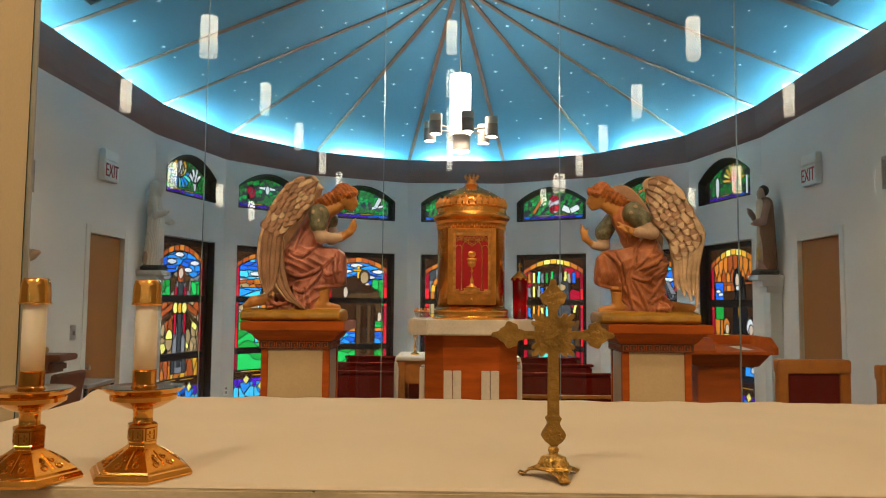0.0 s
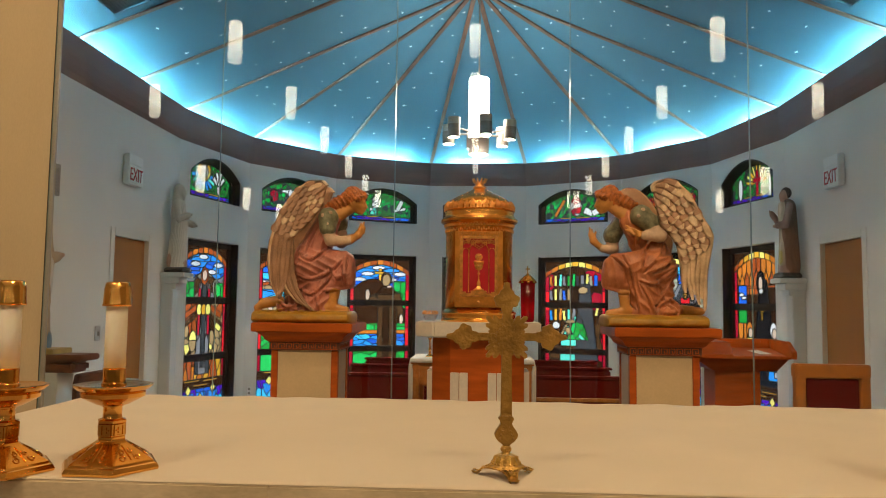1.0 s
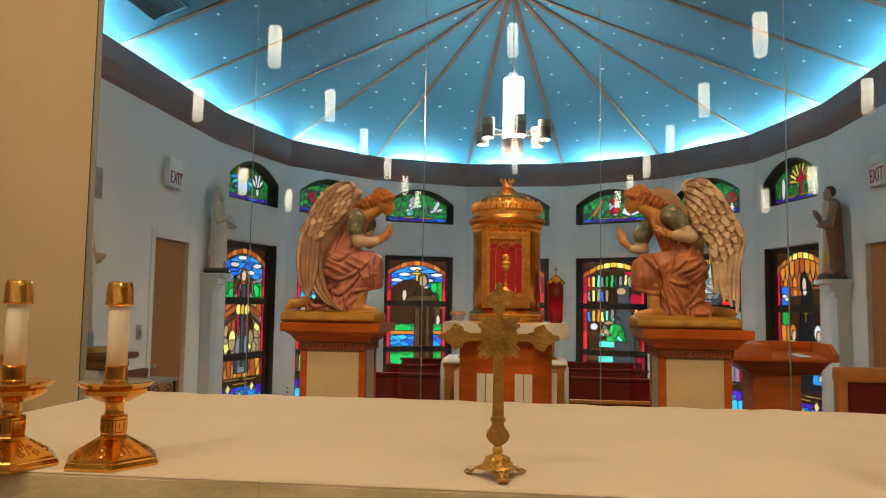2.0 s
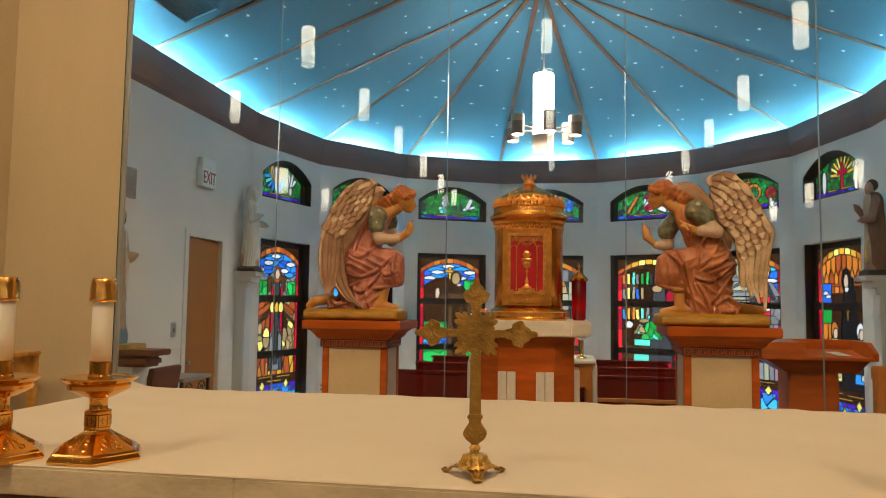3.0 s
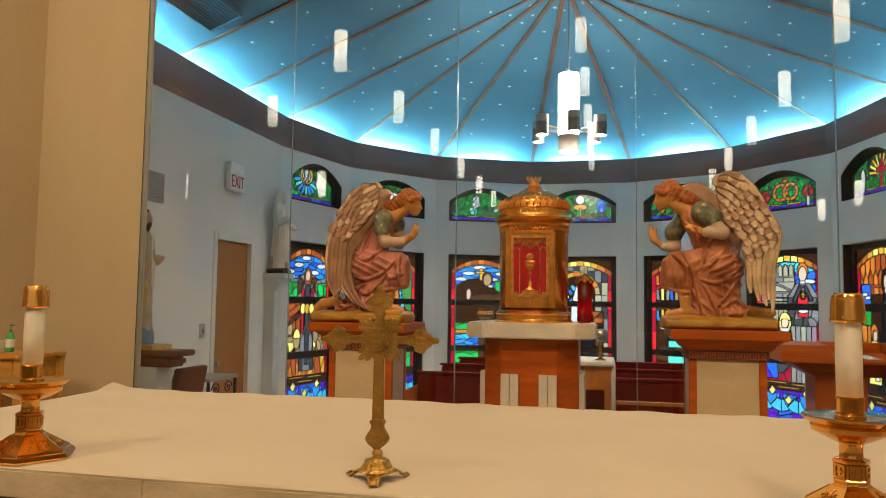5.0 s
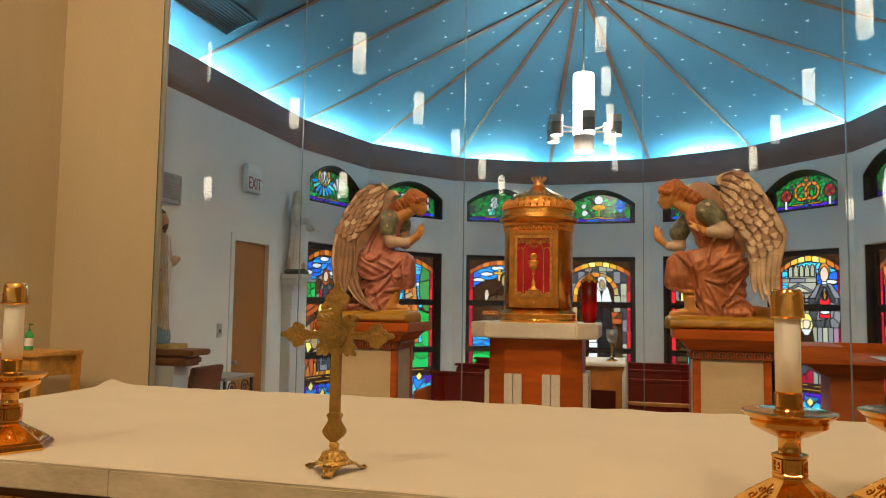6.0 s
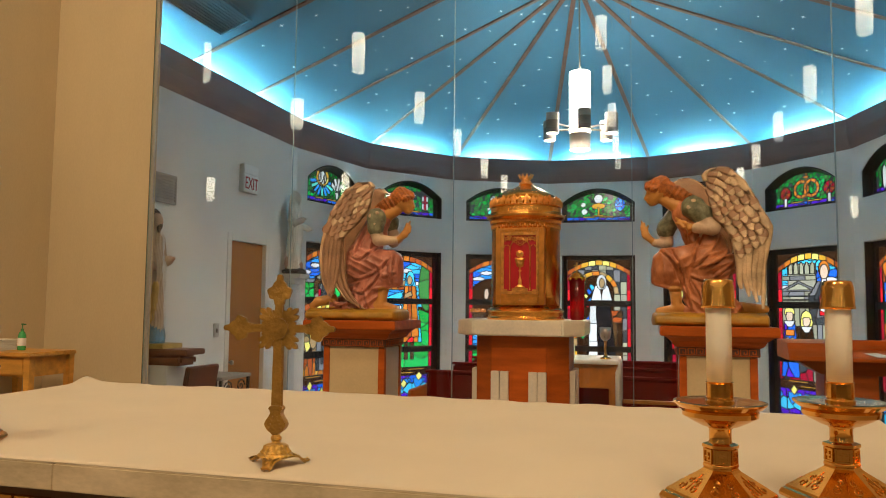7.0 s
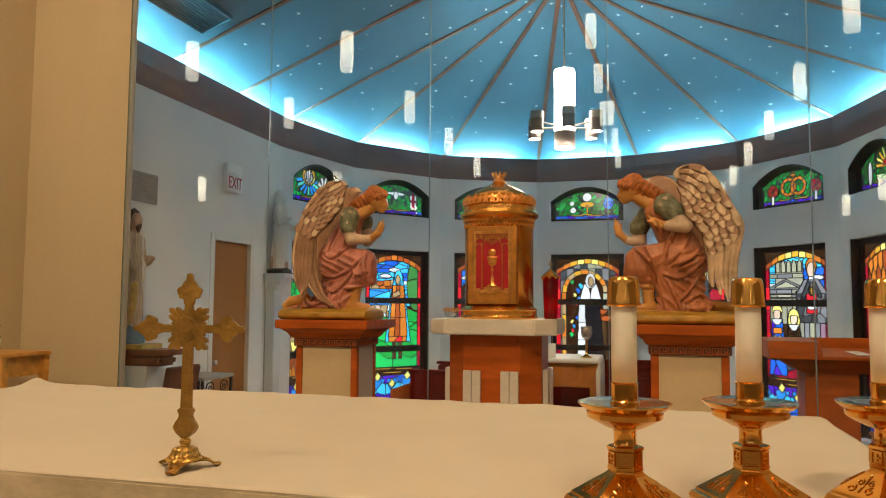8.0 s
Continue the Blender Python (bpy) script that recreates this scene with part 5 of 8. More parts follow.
def candlestick():
    e = thing("candlestick", (0, 0, 0), "polished brass altar candlestick with a stubby white candle", "candlestick", "altar candlesticks")
    base = part("base", hexring(bmesh.new(), [(0.1, 0.0), (0.102, 0.005), (0.097, 0.013), (0.091, 0.015), (0.089, 0.019), (0.034, 0.052), (0.029, 0.056), (0.027, 0.06)], turn=math.radians(0)), BRASS, e)
    # chased vine on each face of the foot
    for q in range(6):
        a = math.radians(30 + 60 * q)
        m = Matrix.Rotation(a, 4, "Z")
        bm = bmesh.new()
        def on_face(rr, w):
            return m @ Vector((rr, w, 0.0202 + (0.077 - rr) * 0.69))
        tube(bm, [on_face(0.07 - 0.005 * j, 0) for j in range(8)], 0.0011, 5)
        for s in (-1, 1):
            for cr, cw, size in ((0.064, 0.017, 0.0085), (0.05, 0.0105, 0.0065)):
                tube(bm, [on_face(cr - size * (1 - j / 14) * math.cos(j * 0.75), s * (cw - size * (1 - j / 14) * math.sin(j * 0.75))) for j in range(11)], 0.001, 5)
        part("vine", bm, BRASS, base)
    part("stem", hexring(bmesh.new(), [(0.025, 0.056), (0.029, 0.06), (0.029, 0.064), (0.0275, 0.066), (0.0275, 0.09), (0.03, 0.092), (0.03, 0.097), (0.022, 0.1)], turn=math.radians(0)), BRASS, e)
    # square cross plaques on the stem
    for q in range(6):
        a = math.radians(30 + 60 * q)
        m = Matrix.Rotation(a, 4, "Z") @ Matrix.Translation((0.0242, 0, 0.078))
        bm = bmesh.new()
        for (ya, yb, za, zb) in ((-0.0105, 0.0105, 0.009, 0.0115), (-0.0105, 0.0105, -0.0115, -0.009), (-0.0105, -0.0085, -0.009, 0.009), (0.0085, 0.0105, -0.009, 0.009), (-0.0012, 0.0012, -0.006, 0.006), (-0.006, -0.0012, -0.0012, 0.0012), (0.0012, 0.006, -0.0012, 0.0012)):
            box(bm, 0, 0.002, ya, yb, za, zb)
        bmesh.ops.transform(bm, matrix=m, verts=bm.verts)
        part("plaque", bm, BRASS, e)
    part("neck", turned([(0.021, 0.098), (0.0185, 0.102), (0.0185, 0.123), (0.024, 0.127)], 28), BRASS, e, smooth=True)
    part("bowl", turned([(0.022, 0.126), (0.032, 0.129), (0.05, 0.138), (0.062, 0.145), (0.063, 0.153), (0.06, 0.156), (0.068, 0.159), (0.076, 0.166), (0.077, 0.169), (0.072, 0.17), (0.05, 0.168), (0.01, 0.168)], 48), BRASS, e, smooth=False)
    part("socket", turned([(0.0245, 0.167), (0.0245, 0.171), (0.0222, 0.173), (0.0222, 0.2), (0.023, 0.202), (0.0212, 0.203)], 32), BRASS, e, smooth=False)
    part("candle", turned([(0.0208, 0.2), (0.0212, 0.27), (0.0208, 0.35), (0.019, 0.352)], 32), WAX, e, smooth=True, label="white wax candle")
    part("follower", turned([(0.0225, 0.329), (0.0285, 0.329), (0.0288, 0.333), (0.0276, 0.336), (0.0264, 0.366), (0.024, 0.376), (0.0215, 0.379), (0.0205, 0.377), (0.012, 0.362)], 36), BRASS, e, smooth=True, label="bright brass candle follower")
    part("wick", turned([(0.0015, 0.36), (0.0012, 0.3795)], 6), LEAD, e)
    return e


STICKS = [(-0.427, 1.537, 0), (-0.623, 1.487, 8), (1.232, 1.522, 0), (1.437, 1.6, -6), (1.66, 1.66, 5)]
first = candlestick()
first.matrix_world = pose(STICKS[0][0], STICKS[0][1], AZ + 0.006, 0, 0, 0)
for x, y, r in STICKS[1:]:
    copy_thing(first, pose(x, y, AZ + 0.006, 0, 0, r))

# ---- pedestals of the angels ----


def pedestal(x):
    """A square post with cream panels, fret band, cornice and top slab."""
    p = thing("statue_pedestal", (x, 5.25, PL), "cherry wood pedestal with cream stone panels and a fret band", "pedestal", "angel pedestals")
    h = -PL
    w, d = 0.23, 0.19
    part("core", boxed(-w + 0.012, w - 0.012, -d + 0.012, d - 0.012, 0.12, h + 0.965), CREAMSTONE, p)
    for sx in (-1, 1):
        for sy in (-1, 1):
            x0, x1 = sorted((sx * w, sx * (w - 0.045)))
            y0, y1 = sorted((sy * d, sy * (d - 0.045)))
            part("post", boxed(x0, x1, y0, y1, 0.12, h + 0.965, bevel=0.003), CHERRY, p)
    for sy in (-1, 1):
        y0, y1 = sorted((sy * (d - 0.006), sy * (d - 0.02)))
        part("panel", boxed(-w + 0.047, w - 0.047, y0, y1, 0.18, h + 0.955, bevel=0.002), CREAMSTONE, p, "cream stone panel")
        part("rail", boxed(-w + 0.046, w - 0.046, min(sy * (d - 0.022), sy * d), max(sy * (d - 0.022), sy * d), 0.12, 0.178, bevel=0.003), CHERRY, p)
    for sx in (-1, 1):
        x0, x1 = sorted((sx * (w - 0.006), sx * (w - 0.02)))
        part("panel", boxed(x0, x1, -d + 0.047, d - 0.047, 0.18, h + 0.955, bevel=0.002), MARBLE, p, "pale stone side panel")
    part("plinth", boxed(-w - 0.04, w + 0.04, -d - 0.04, d + 0.04, 0, 0.12, bevel=0.01), CHERRYFLAT, p)
    part("fret_band", boxed(-w - 0.012, w + 0.012, -d - 0.012, d + 0.012, h + 0.966, h + 1.02), DARKBAND, p)
    # greek key on the band, proud by a little
    bm = bmesh.new()

    def key(n, half, place):
        st = 2 * half / n
        for i in range(n):
            c = -half + (i + 0.5) * st
            q = st * 0.1
            for (a0, a1, z0, z1) in ((c - st * 0.5, c + st * 0.34, 0.042, 0.047), (c + st * 0.34 - q, c + st * 0.34, 0.014, 0.042), (c - st * 0.1, c + st * 0.34 - q, 0.014, 0.019), (c - st * 0.1, c - st * 0.1 + q, 0.019, 0.032), (c - st * 0.5, c - st * 0.5 + q, 0.004, 0.042), (c - st * 0.5 + q, c + st * 0.5, 0.004, 0.009)):
                place(a0, a1, z0 + h + 0.967, z1 + h + 0.967)
    for sy in (-1, 1):
        ya, yb = sorted((sy * (d + 0.012), sy * (d + 0.0155)))
        key(9, w, lambda a0, a1, z0, z1: box(bm, a0, a1, ya, yb, z0, z1))
    for sx in (-1, 1):
        xa, xb = sorted((sx * (w + 0.012), sx * (w + 0.0155)))
        key(7, d, lambda a0, a1, z0, z1: box(bm, xa, xb, a0, a1, z0, z1))
    part("greek_key", bm, CHERRY, p, "fine wooden key pattern")
    bm = bmesh.new()
    rings = []
    for o, z in ((0.014, 1.02), (0.03, 1.03), (0.04, 1.042), (0.05, 1.06), (0.072, 1.078), (0.09, 1.09)):
        rings.append([bm.verts.new(v) for v in ((-w - o, -d - o, h + z), (w + o, -d - o, h + z), (w + o, d + o, h + z), (-w - o, d + o, h + z))])
    for a, b in zip(rings, rings[1:]):
        for i in range(4):
            bm.faces.new((a[i], a[(i + 1) % 4], b[(i + 1) % 4], b[i]))
    bm.faces.new(list(reversed(rings[0])))
    bm.faces.new(rings[-1])
    part("cornice", bm, CHERRYFLAT, p)
    part("top", boxed(-w - 0.115, w + 0.115, -d - 0.115, d + 0.115, h + 1.0905, h + 1.152, bevel=0.006), CHERRYFLAT, p)
    return p


PEDX = (-0.885, 1.54)
ped = pedestal(PEDX[0])
copy_thing(ped, pose(PEDX[1], 5.25, PL))

# ---- tabernacle on its stand ----
TX, TY = 0.30, 5.30
st = thing("tabernacle_stand", (TX, 5.33, PL), "octagonal cherry stand with a white marble top", "stand")
hh = -PL


def octagon(w, d, c):
    return [(-w + c, -d), (w - c, -d), (w, -d + c), (w, d - c), (w - c, d), (-w + c, d), (-w, d - c), (-w, -d + c)]


bm = slab(bmesh.new(), octagon(0.425, 0.40, 0.13), hh + 1.07, hh + 1.172)
part("top", bm, MARBLE, st, "thick white marble top", bevel=0.008)
part("column", slab(bmesh.new(), octagon(0.315, 0.3, 0.13), 0.1, hh + 1.0695), CHERRY, st, bevel=0.004)
part("plinth", slab(bmesh.new(), octagon(0.4, 0.38, 0.15), 0.0, 0.0995), MARBLE, st, bevel=0.006)
for a, r, w in ((-0.125, -0.302, 0), (0.125, -0.302, 0), (-0.125, 0.302, 0), (0.125, 0.302, 0)):
    for o in (-0.03, 0.03):
        y0, y1 = sorted((r * 1.002, r + (0.035 if r > 0 else -0.035)))
        part("fin", boxed(a + o - 0.028, a + o + 0.028, y0, y1, 0.1, hh + 0.835, bevel=0.003), MARBLE, st, "pale marble fin")
for sx in (-1, 1):
    for yy in (-0.1, 0.1):
        x0, x1 = sorted((sx * 0.316, sx * 0.352))
        part("fin", boxed(x0, x1, yy - 0.05, yy + 0.05, 0.1, hh + 0.835, bevel=0.003), MARBLE, st, "pale marble fin")

tb = thing("tabernacle", (TX, TY, 1.172), "gilded round tabernacle with a domed crown and red door", "tabernacle")
part("base", turned([(0.246, 0.0), (0.249, 0.01), (0.243, 0.018), (0.239, 0.024), (0.241, 0.052), (0.246, 0.06), (0.238, 0.07), (0.229, 0.076), (0.222, 0.084)], 64), GOLDWORK, tb, smooth=False)
part("body", turned([(0.219, 0.084), (0.219, 0.66), (0.222, 0.664)], 72), GOLDWORK, tb, smooth=True)
part("cornice", turned([(0.222, 0.655), (0.226, 0.665), (0.222, 0.675), (0.236, 0.69), (0.25, 0.7), (0.254, 0.715), (0.25, 0.722), (0.236, 0.728), (0.232, 0.74)], 64), GOLDWORK, tb, smooth=False)
part("drum", turned([(0.228, 0.738), (0.226, 0.77), (0.231, 0.778), (0.226, 0.786), (0.216, 0.80)], 64), GOLDWORK, tb, smooth=False)
part("dome", turned([(0.222, 0.80), (0.212, 0.832), (0.186, 0.862), (0.14, 0.892), (0.092, 0.917), (0.056, 0.936), (0.044, 0.948), (0.034, 0.953), (0.03, 0.968)], 64), GOLDWORK, tb, smooth=True)
part("finial_base", turned([(0.04, 0.952), (0.046, 0.958), (0.034, 0.966), (0.028, 0.978), (0.036, 0.99)], 32), GOLDRELIEF, tb, smooth=True)
for q in range(10):
    a = 2 * math.pi * q / 10
    bm = tube(bmesh.new(), [(0.026 * math.cos(a), 0.026 * math.sin(a), 0.985), (0.038 * math.cos(a), 0.038 * math.sin(a), 1.0), (0.044 * math.cos(a), 0.044 * math.sin(a), 1.014)], [0.006, 0.009, 0.003], 6)
    bmesh.ops.create_icosphere(bm, subdivisions=1, radius=0.007, matrix=Matrix.Translation((0.046 * math.cos(a), 0.046 * math.sin(a), 1.016)))
    part("crown_leaf", bm, GOLDRELIEF, tb, smooth=True)
# leafy cresting round the foot of the dome
leaf_bm = bmesh.new()
pts = []
for q in range(28):
    th = 2 * math.pi * q / 28
    r = 0.027 * (1 + 0.25 * math.cos(5 * th))
    pts.append((r * math.sin(th) * 0.95, r * math.cos(th)))
plate(leaf_bm, pts, -0.007, 0.007)
for q in range(6):
    th = 2 * math.pi * q / 6
    bmesh.ops.create_icosphere(leaf_bm, subdivisions=1, radius=0.008, matrix=Matrix.Translation((0.013 * math.sin(th), -0.008, 0.013 * math.cos(th))))
bmesh.ops.create_icosphere(leaf_bm, subdivisions=1, radius=0.01, matrix=Matrix.Translation((0, -0.01, 0)))
leaf0 = part("cresting_leaf", leaf_bm, GOLDRELIEF, tb)
NL = 34
for q in range(NL):
    a = 2 * math.pi * q / NL
    ob = leaf0 if q == 0 else new("cresting_leaf", leaf0.data)
    ob.parent = tb
    ob.matrix_local = pose(0.222 * math.sin(a), -0.222 * math.cos(a), 0.808 + 0.006 * (q % 2), -16, 0, math.degrees(a)) @ Matrix.Diagonal((0.74, 0.8, 0.95 + 0.2 * (q % 2), 1))
# running leaf band under the cornice, of beads and bars
bm = bmesh.new()
for q in range(90):
    a = 2 * math.pi * q / 90
    bmesh.ops.create_icosphere(bm, subdivisions=1, radius=0.0075, matrix=Matrix.Translation((0.222 * math.sin(a), -0.222 * math.cos(a), 0.638 + 0.004 * (-1) ** q)) @ Matrix.Rotation(a, 4, "Z") @ Matrix.Diagonal((0.8, 0.7, 1.5, 1)))
part("beading", bm, GOLDRELIEF, tb)

# the door: flat frame in front of the drum
D0 = -0.222
dr = part("door_frame", plate(bmesh.new(), [(-0.15, 0.1), (0.15, 0.1), (0.15, 0.62), (-0.15, 0.62)], D0, -0.13), GILTFLAT, tb, bevel=0.004)
for (xa, xb, za, zb) in ((-0.15, -0.118, 0.1, 0.62), (0.118, 0.15, 0.1, 0.62), (-0.1175, 0.1175, 0.588, 0.62), (-0.1175, 0.1175, 0.1, 0.17)):
    part("moulding", boxed(xa, xb, D0 - 0.012, D0 - 0.0005, za, zb, bevel=0.004), GILTFLAT, dr)
bm = bmesh.new()
for i in range(20):
    x = -0.128 + 0.256 * i / 19
    bmesh.ops.create_icosphere(bm, subdivisions=1, radius=0.006, matrix=Matrix.Translation((x, D0 - 0.013, 0.604)) @ Matrix.Diagonal((0.9, 0.7, 1.5, 1)))
part("frieze_relief", bm, GOLDRELIEF, dr)
part("keyhole", turned([(0.009, 0), (0.009, 0.004), (0.004, 0.006)], 14), GOLDRELIEF, dr).matrix_local = pose(0, D0 - 0.018, 0.135, 90, 0, 0)
part("door_panel", boxed(-0.117, 0.117, D0 - 0.0025, D0 - 0.0005, 0.172, 0.587), RUBY, dr, "deep red enamel panel")
for (xa, xb, za, zb) in ((-0.117, -0.1, 0.172, 0.587), (0.1, 0.117, 0.172, 0.587), (-0.0995, 0.0995, 0.567, 0.587)):
    part("inner_frame", boxed(xa, xb, D0 - 0.009, D0 - 0.003, za, zb, bevel=0.002), GOLDRELIEF, dr)
# thin columns and tracery of pointed arches
for s in (-1, 1):
    part("colonnette", turned([(0.0055, 0.2), (0.0035, 0.21), (0.0035, 0.47), (0.006, 0.478)], 10, at=(s * 0.063, D0 - 0.006, 0)), GOLDRELIEF, dr)
bm = bmesh.new()
for cx, hw in ((-0.082, 0.02), (0.0, 0.06), (0.082, 0.02)):
    for s in (-1, 1):
        pts = [(cx + s * hw * math.cos(t * 1.35), D0 - 0.006, 0.478 + min(hw * 1.25, 0.07) * math.sin(t * 1.35)) for t in (0, 0.2, 0.4, 0.6, 0.8, 1.0)]
        tube(bm, pts, 0.0035, 6)
rr = random.Random(3)
for i in range(15):
    x = -0.095 + 0.19 * i / 14
    z0 = 0.505 + 0.05 * (1 - min(1, abs(abs(x) - 0.07) / 0.07))
    for z in (z0, 0.545):
        cpt = [(x + 0.009 * math.cos(q), D0 - 0.006, z + 0.009 * math.sin(q)) for q in [k * math.pi / 3 for k in range(7)]]
        tube(bm, cpt, 0.0024, 5)
for i in range(9):
    x = -0.088 + 0.176 * i / 8
    tube(bm, [(x - 0.011, D0 - 0.006, 0.563), (x, D0 - 0.007, 0.548), (x + 0.011, D0 - 0.006, 0.563)], 0.0024, 5)
    tube(bm, [(x, D0 - 0.006, 0.548), (x, D0 - 0.006, 0.53)], 0.0022, 5)
part("tracery", bm, GOLDRELIEF, dr)
# a drawer front with a knob below the door, and a second leafy band above it
part("drawer_front", boxed(-0.112, 0.112, D0 - 0.018, D0 - 0.0125, 0.112, 0.16, bevel=0.003), GILTFLAT, dr)
bm = bmesh.new()
for q in range(36):
    a = math.pi * (q + 0.5) / 36 - math.pi / 2
    tube(bm, [(0.226 * math.sin(a - 0.035), -0.226 * math.cos(a - 0.035), 0.664), (0.229 * math.sin(a), -0.229 * math.cos(a), 0.681), (0.226 * math.sin(a + 0.035), -0.226 * math.cos(a + 0.035), 0.664)], 0.004, 5)
part("leaf_band", bm, GOLDRELIEF, tb)
# relief of a chalice with a disc
bm = bmesh.new()
lathe(bm, [(0.034, 0.212), (0.032, 0.222), (0.016, 0.232), (0.011, 0.25), (0.013, 0.262), (0.006, 0.285), (0.0045, 0.318), (0.011, 0.328), (0.005, 0.338), (0.006, 0.35), (0.02, 0.358), (0.026, 0.372), (0.028, 0.386), (0.024, 0.39), (0.032, 0.394), (0.033, 0.414), (0.029, 0.416)], 20, at=(0, D0 - 0.001, 0))
bmesh.ops.scale(bm, vec=(1, 0.45, 1), space=Matrix.Translation((0, -(D0 - 0.001), 0)), verts=bm.verts)
part("chalice_relief", bm, GOLDRELIEF, dr, smooth=True)
bm = turned([(0.024, 0), (0.024, 0.006), (0.019, 0.008), (0.017, 0.005), (0.009, 0.007)], 24)
ob = part("disc_relief", bm, GOLDRELIEF, dr)
ob.matrix_local = pose(0, D0 - 0.003, 0.441, 90, 0, 0)
bm = bmesh.new()
for x0, x1, z1 in ((-0.1, -0.078, 0.205), (-0.078, -0.05, 0.195), (-0.05, 0.05, 0.213), (0.05, 0.078, 0.195), (0.078, 0.1, 0.205)):
    box(bm, x0, x1, D0 - 0.01, D0 - 0.003, 0.173, z1)
part("steps_relief", bm, GOLDRELIEF, dr)

tb.matrix_world = pose(TX, TY, 1.172) @ Matrix.Diagonal((1.085, 1.085, 1, 1))

# red sanctuary lamp beside it
RUBYGLASS = stained("ruby_glass", (0.34, 0.004, 0.014))
sl = thing("sanctuary_lamp", (0.65, 5.36, 1.172), "tall ruby glass candle jar with a pierced brass crown", "sanctuary lamp")
part("jar", turned([(0.038, 0.0), (0.046, 0.01), (0.05, 0.15), (0.052, 0.3), (0.049, 0.3)], 32), RUBYGLASS, sl, smooth=True)
bm = turned([(0.056, 0.29), (0.058, 0.297), (0.05, 0.305), (0.03, 0.325), (0.012, 0.338), (0.006, 0.345)], 24)
for q in range(8):
    a = 2 * math.pi * q / 8
    bmesh.ops.create_icosphere(bm, subdivisions=1, radius=0.011, matrix=Matrix.Translation((0.056 * math.cos(a), 0.056 * math.sin(a), 0.283)))
part("crown", bm, GOLDWORK, sl)
bm = bmesh.new()
box(bm, -0.004, 0.004, -0.004, 0.004, 0.344, 0.4)
box(bm, -0.016, 0.016, -0.0038, 0.0038, 0.374, 0.382)
part("cross", bm, OLDBRASS, sl)
part("flame", turned([(0.004, 0.06), (0.018, 0.08), (0.012, 0.12), (0.002, 0.14)], 12), glowing("lamp_flame", (1.0, 0.5, 0.2), 2.5), sl)

DISHGLASS = clear_glass("thin_clear_glass", 0.12, (0.93, 0.95, 0.95))
dish = thing("lidded_dish", (-0.045, 5.32, 1.172), "small glass dish with a gilt leafy lid", "dish")
part("bowl", turned([(0.0, 0.001), (0.03, 0.0), (0.04, 0.006), (0.05, 0.025), (0.055, 0.046), (0.052, 0.046), (0.046, 0.025), (0.036, 0.01), (0.0, 0.007)], 32), DISHGLASS, dish, smooth=True)
bm = turned([(0.05, 0.0462), (0.058, 0.0465), (0.059, 0.051), (0.05, 0.054), (0.02, 0.058), (0.0, 0.059)], 32)
for q in range(11):
    a = 2 * math.pi * q / 11
    c, s = math.cos(a), math.sin(a)
    tube(bm, [(0.056 * c, 0.056 * s, 0.05), (0.05 * c, 0.05 * s, 0.06), (0.043 * c, 0.043 * s, 0.066 + 0.004 * (q % 2)), (0.034 * c, 0.034 * s, 0.062)], [0.005, 0.008, 0.006, 0.003], 6)
part("lid", bm, GOLDRELIEF, dish)
bw = WAX.node_tree.nodes["Principled BSDF"]
bw.inputs["Subsurface Weight"].default_value = 0.15
bw.inputs["Subsurface Radius"].default_value = (0.02, 0.012, 0.006)

# ---- statues, shaped from blended rounds ----


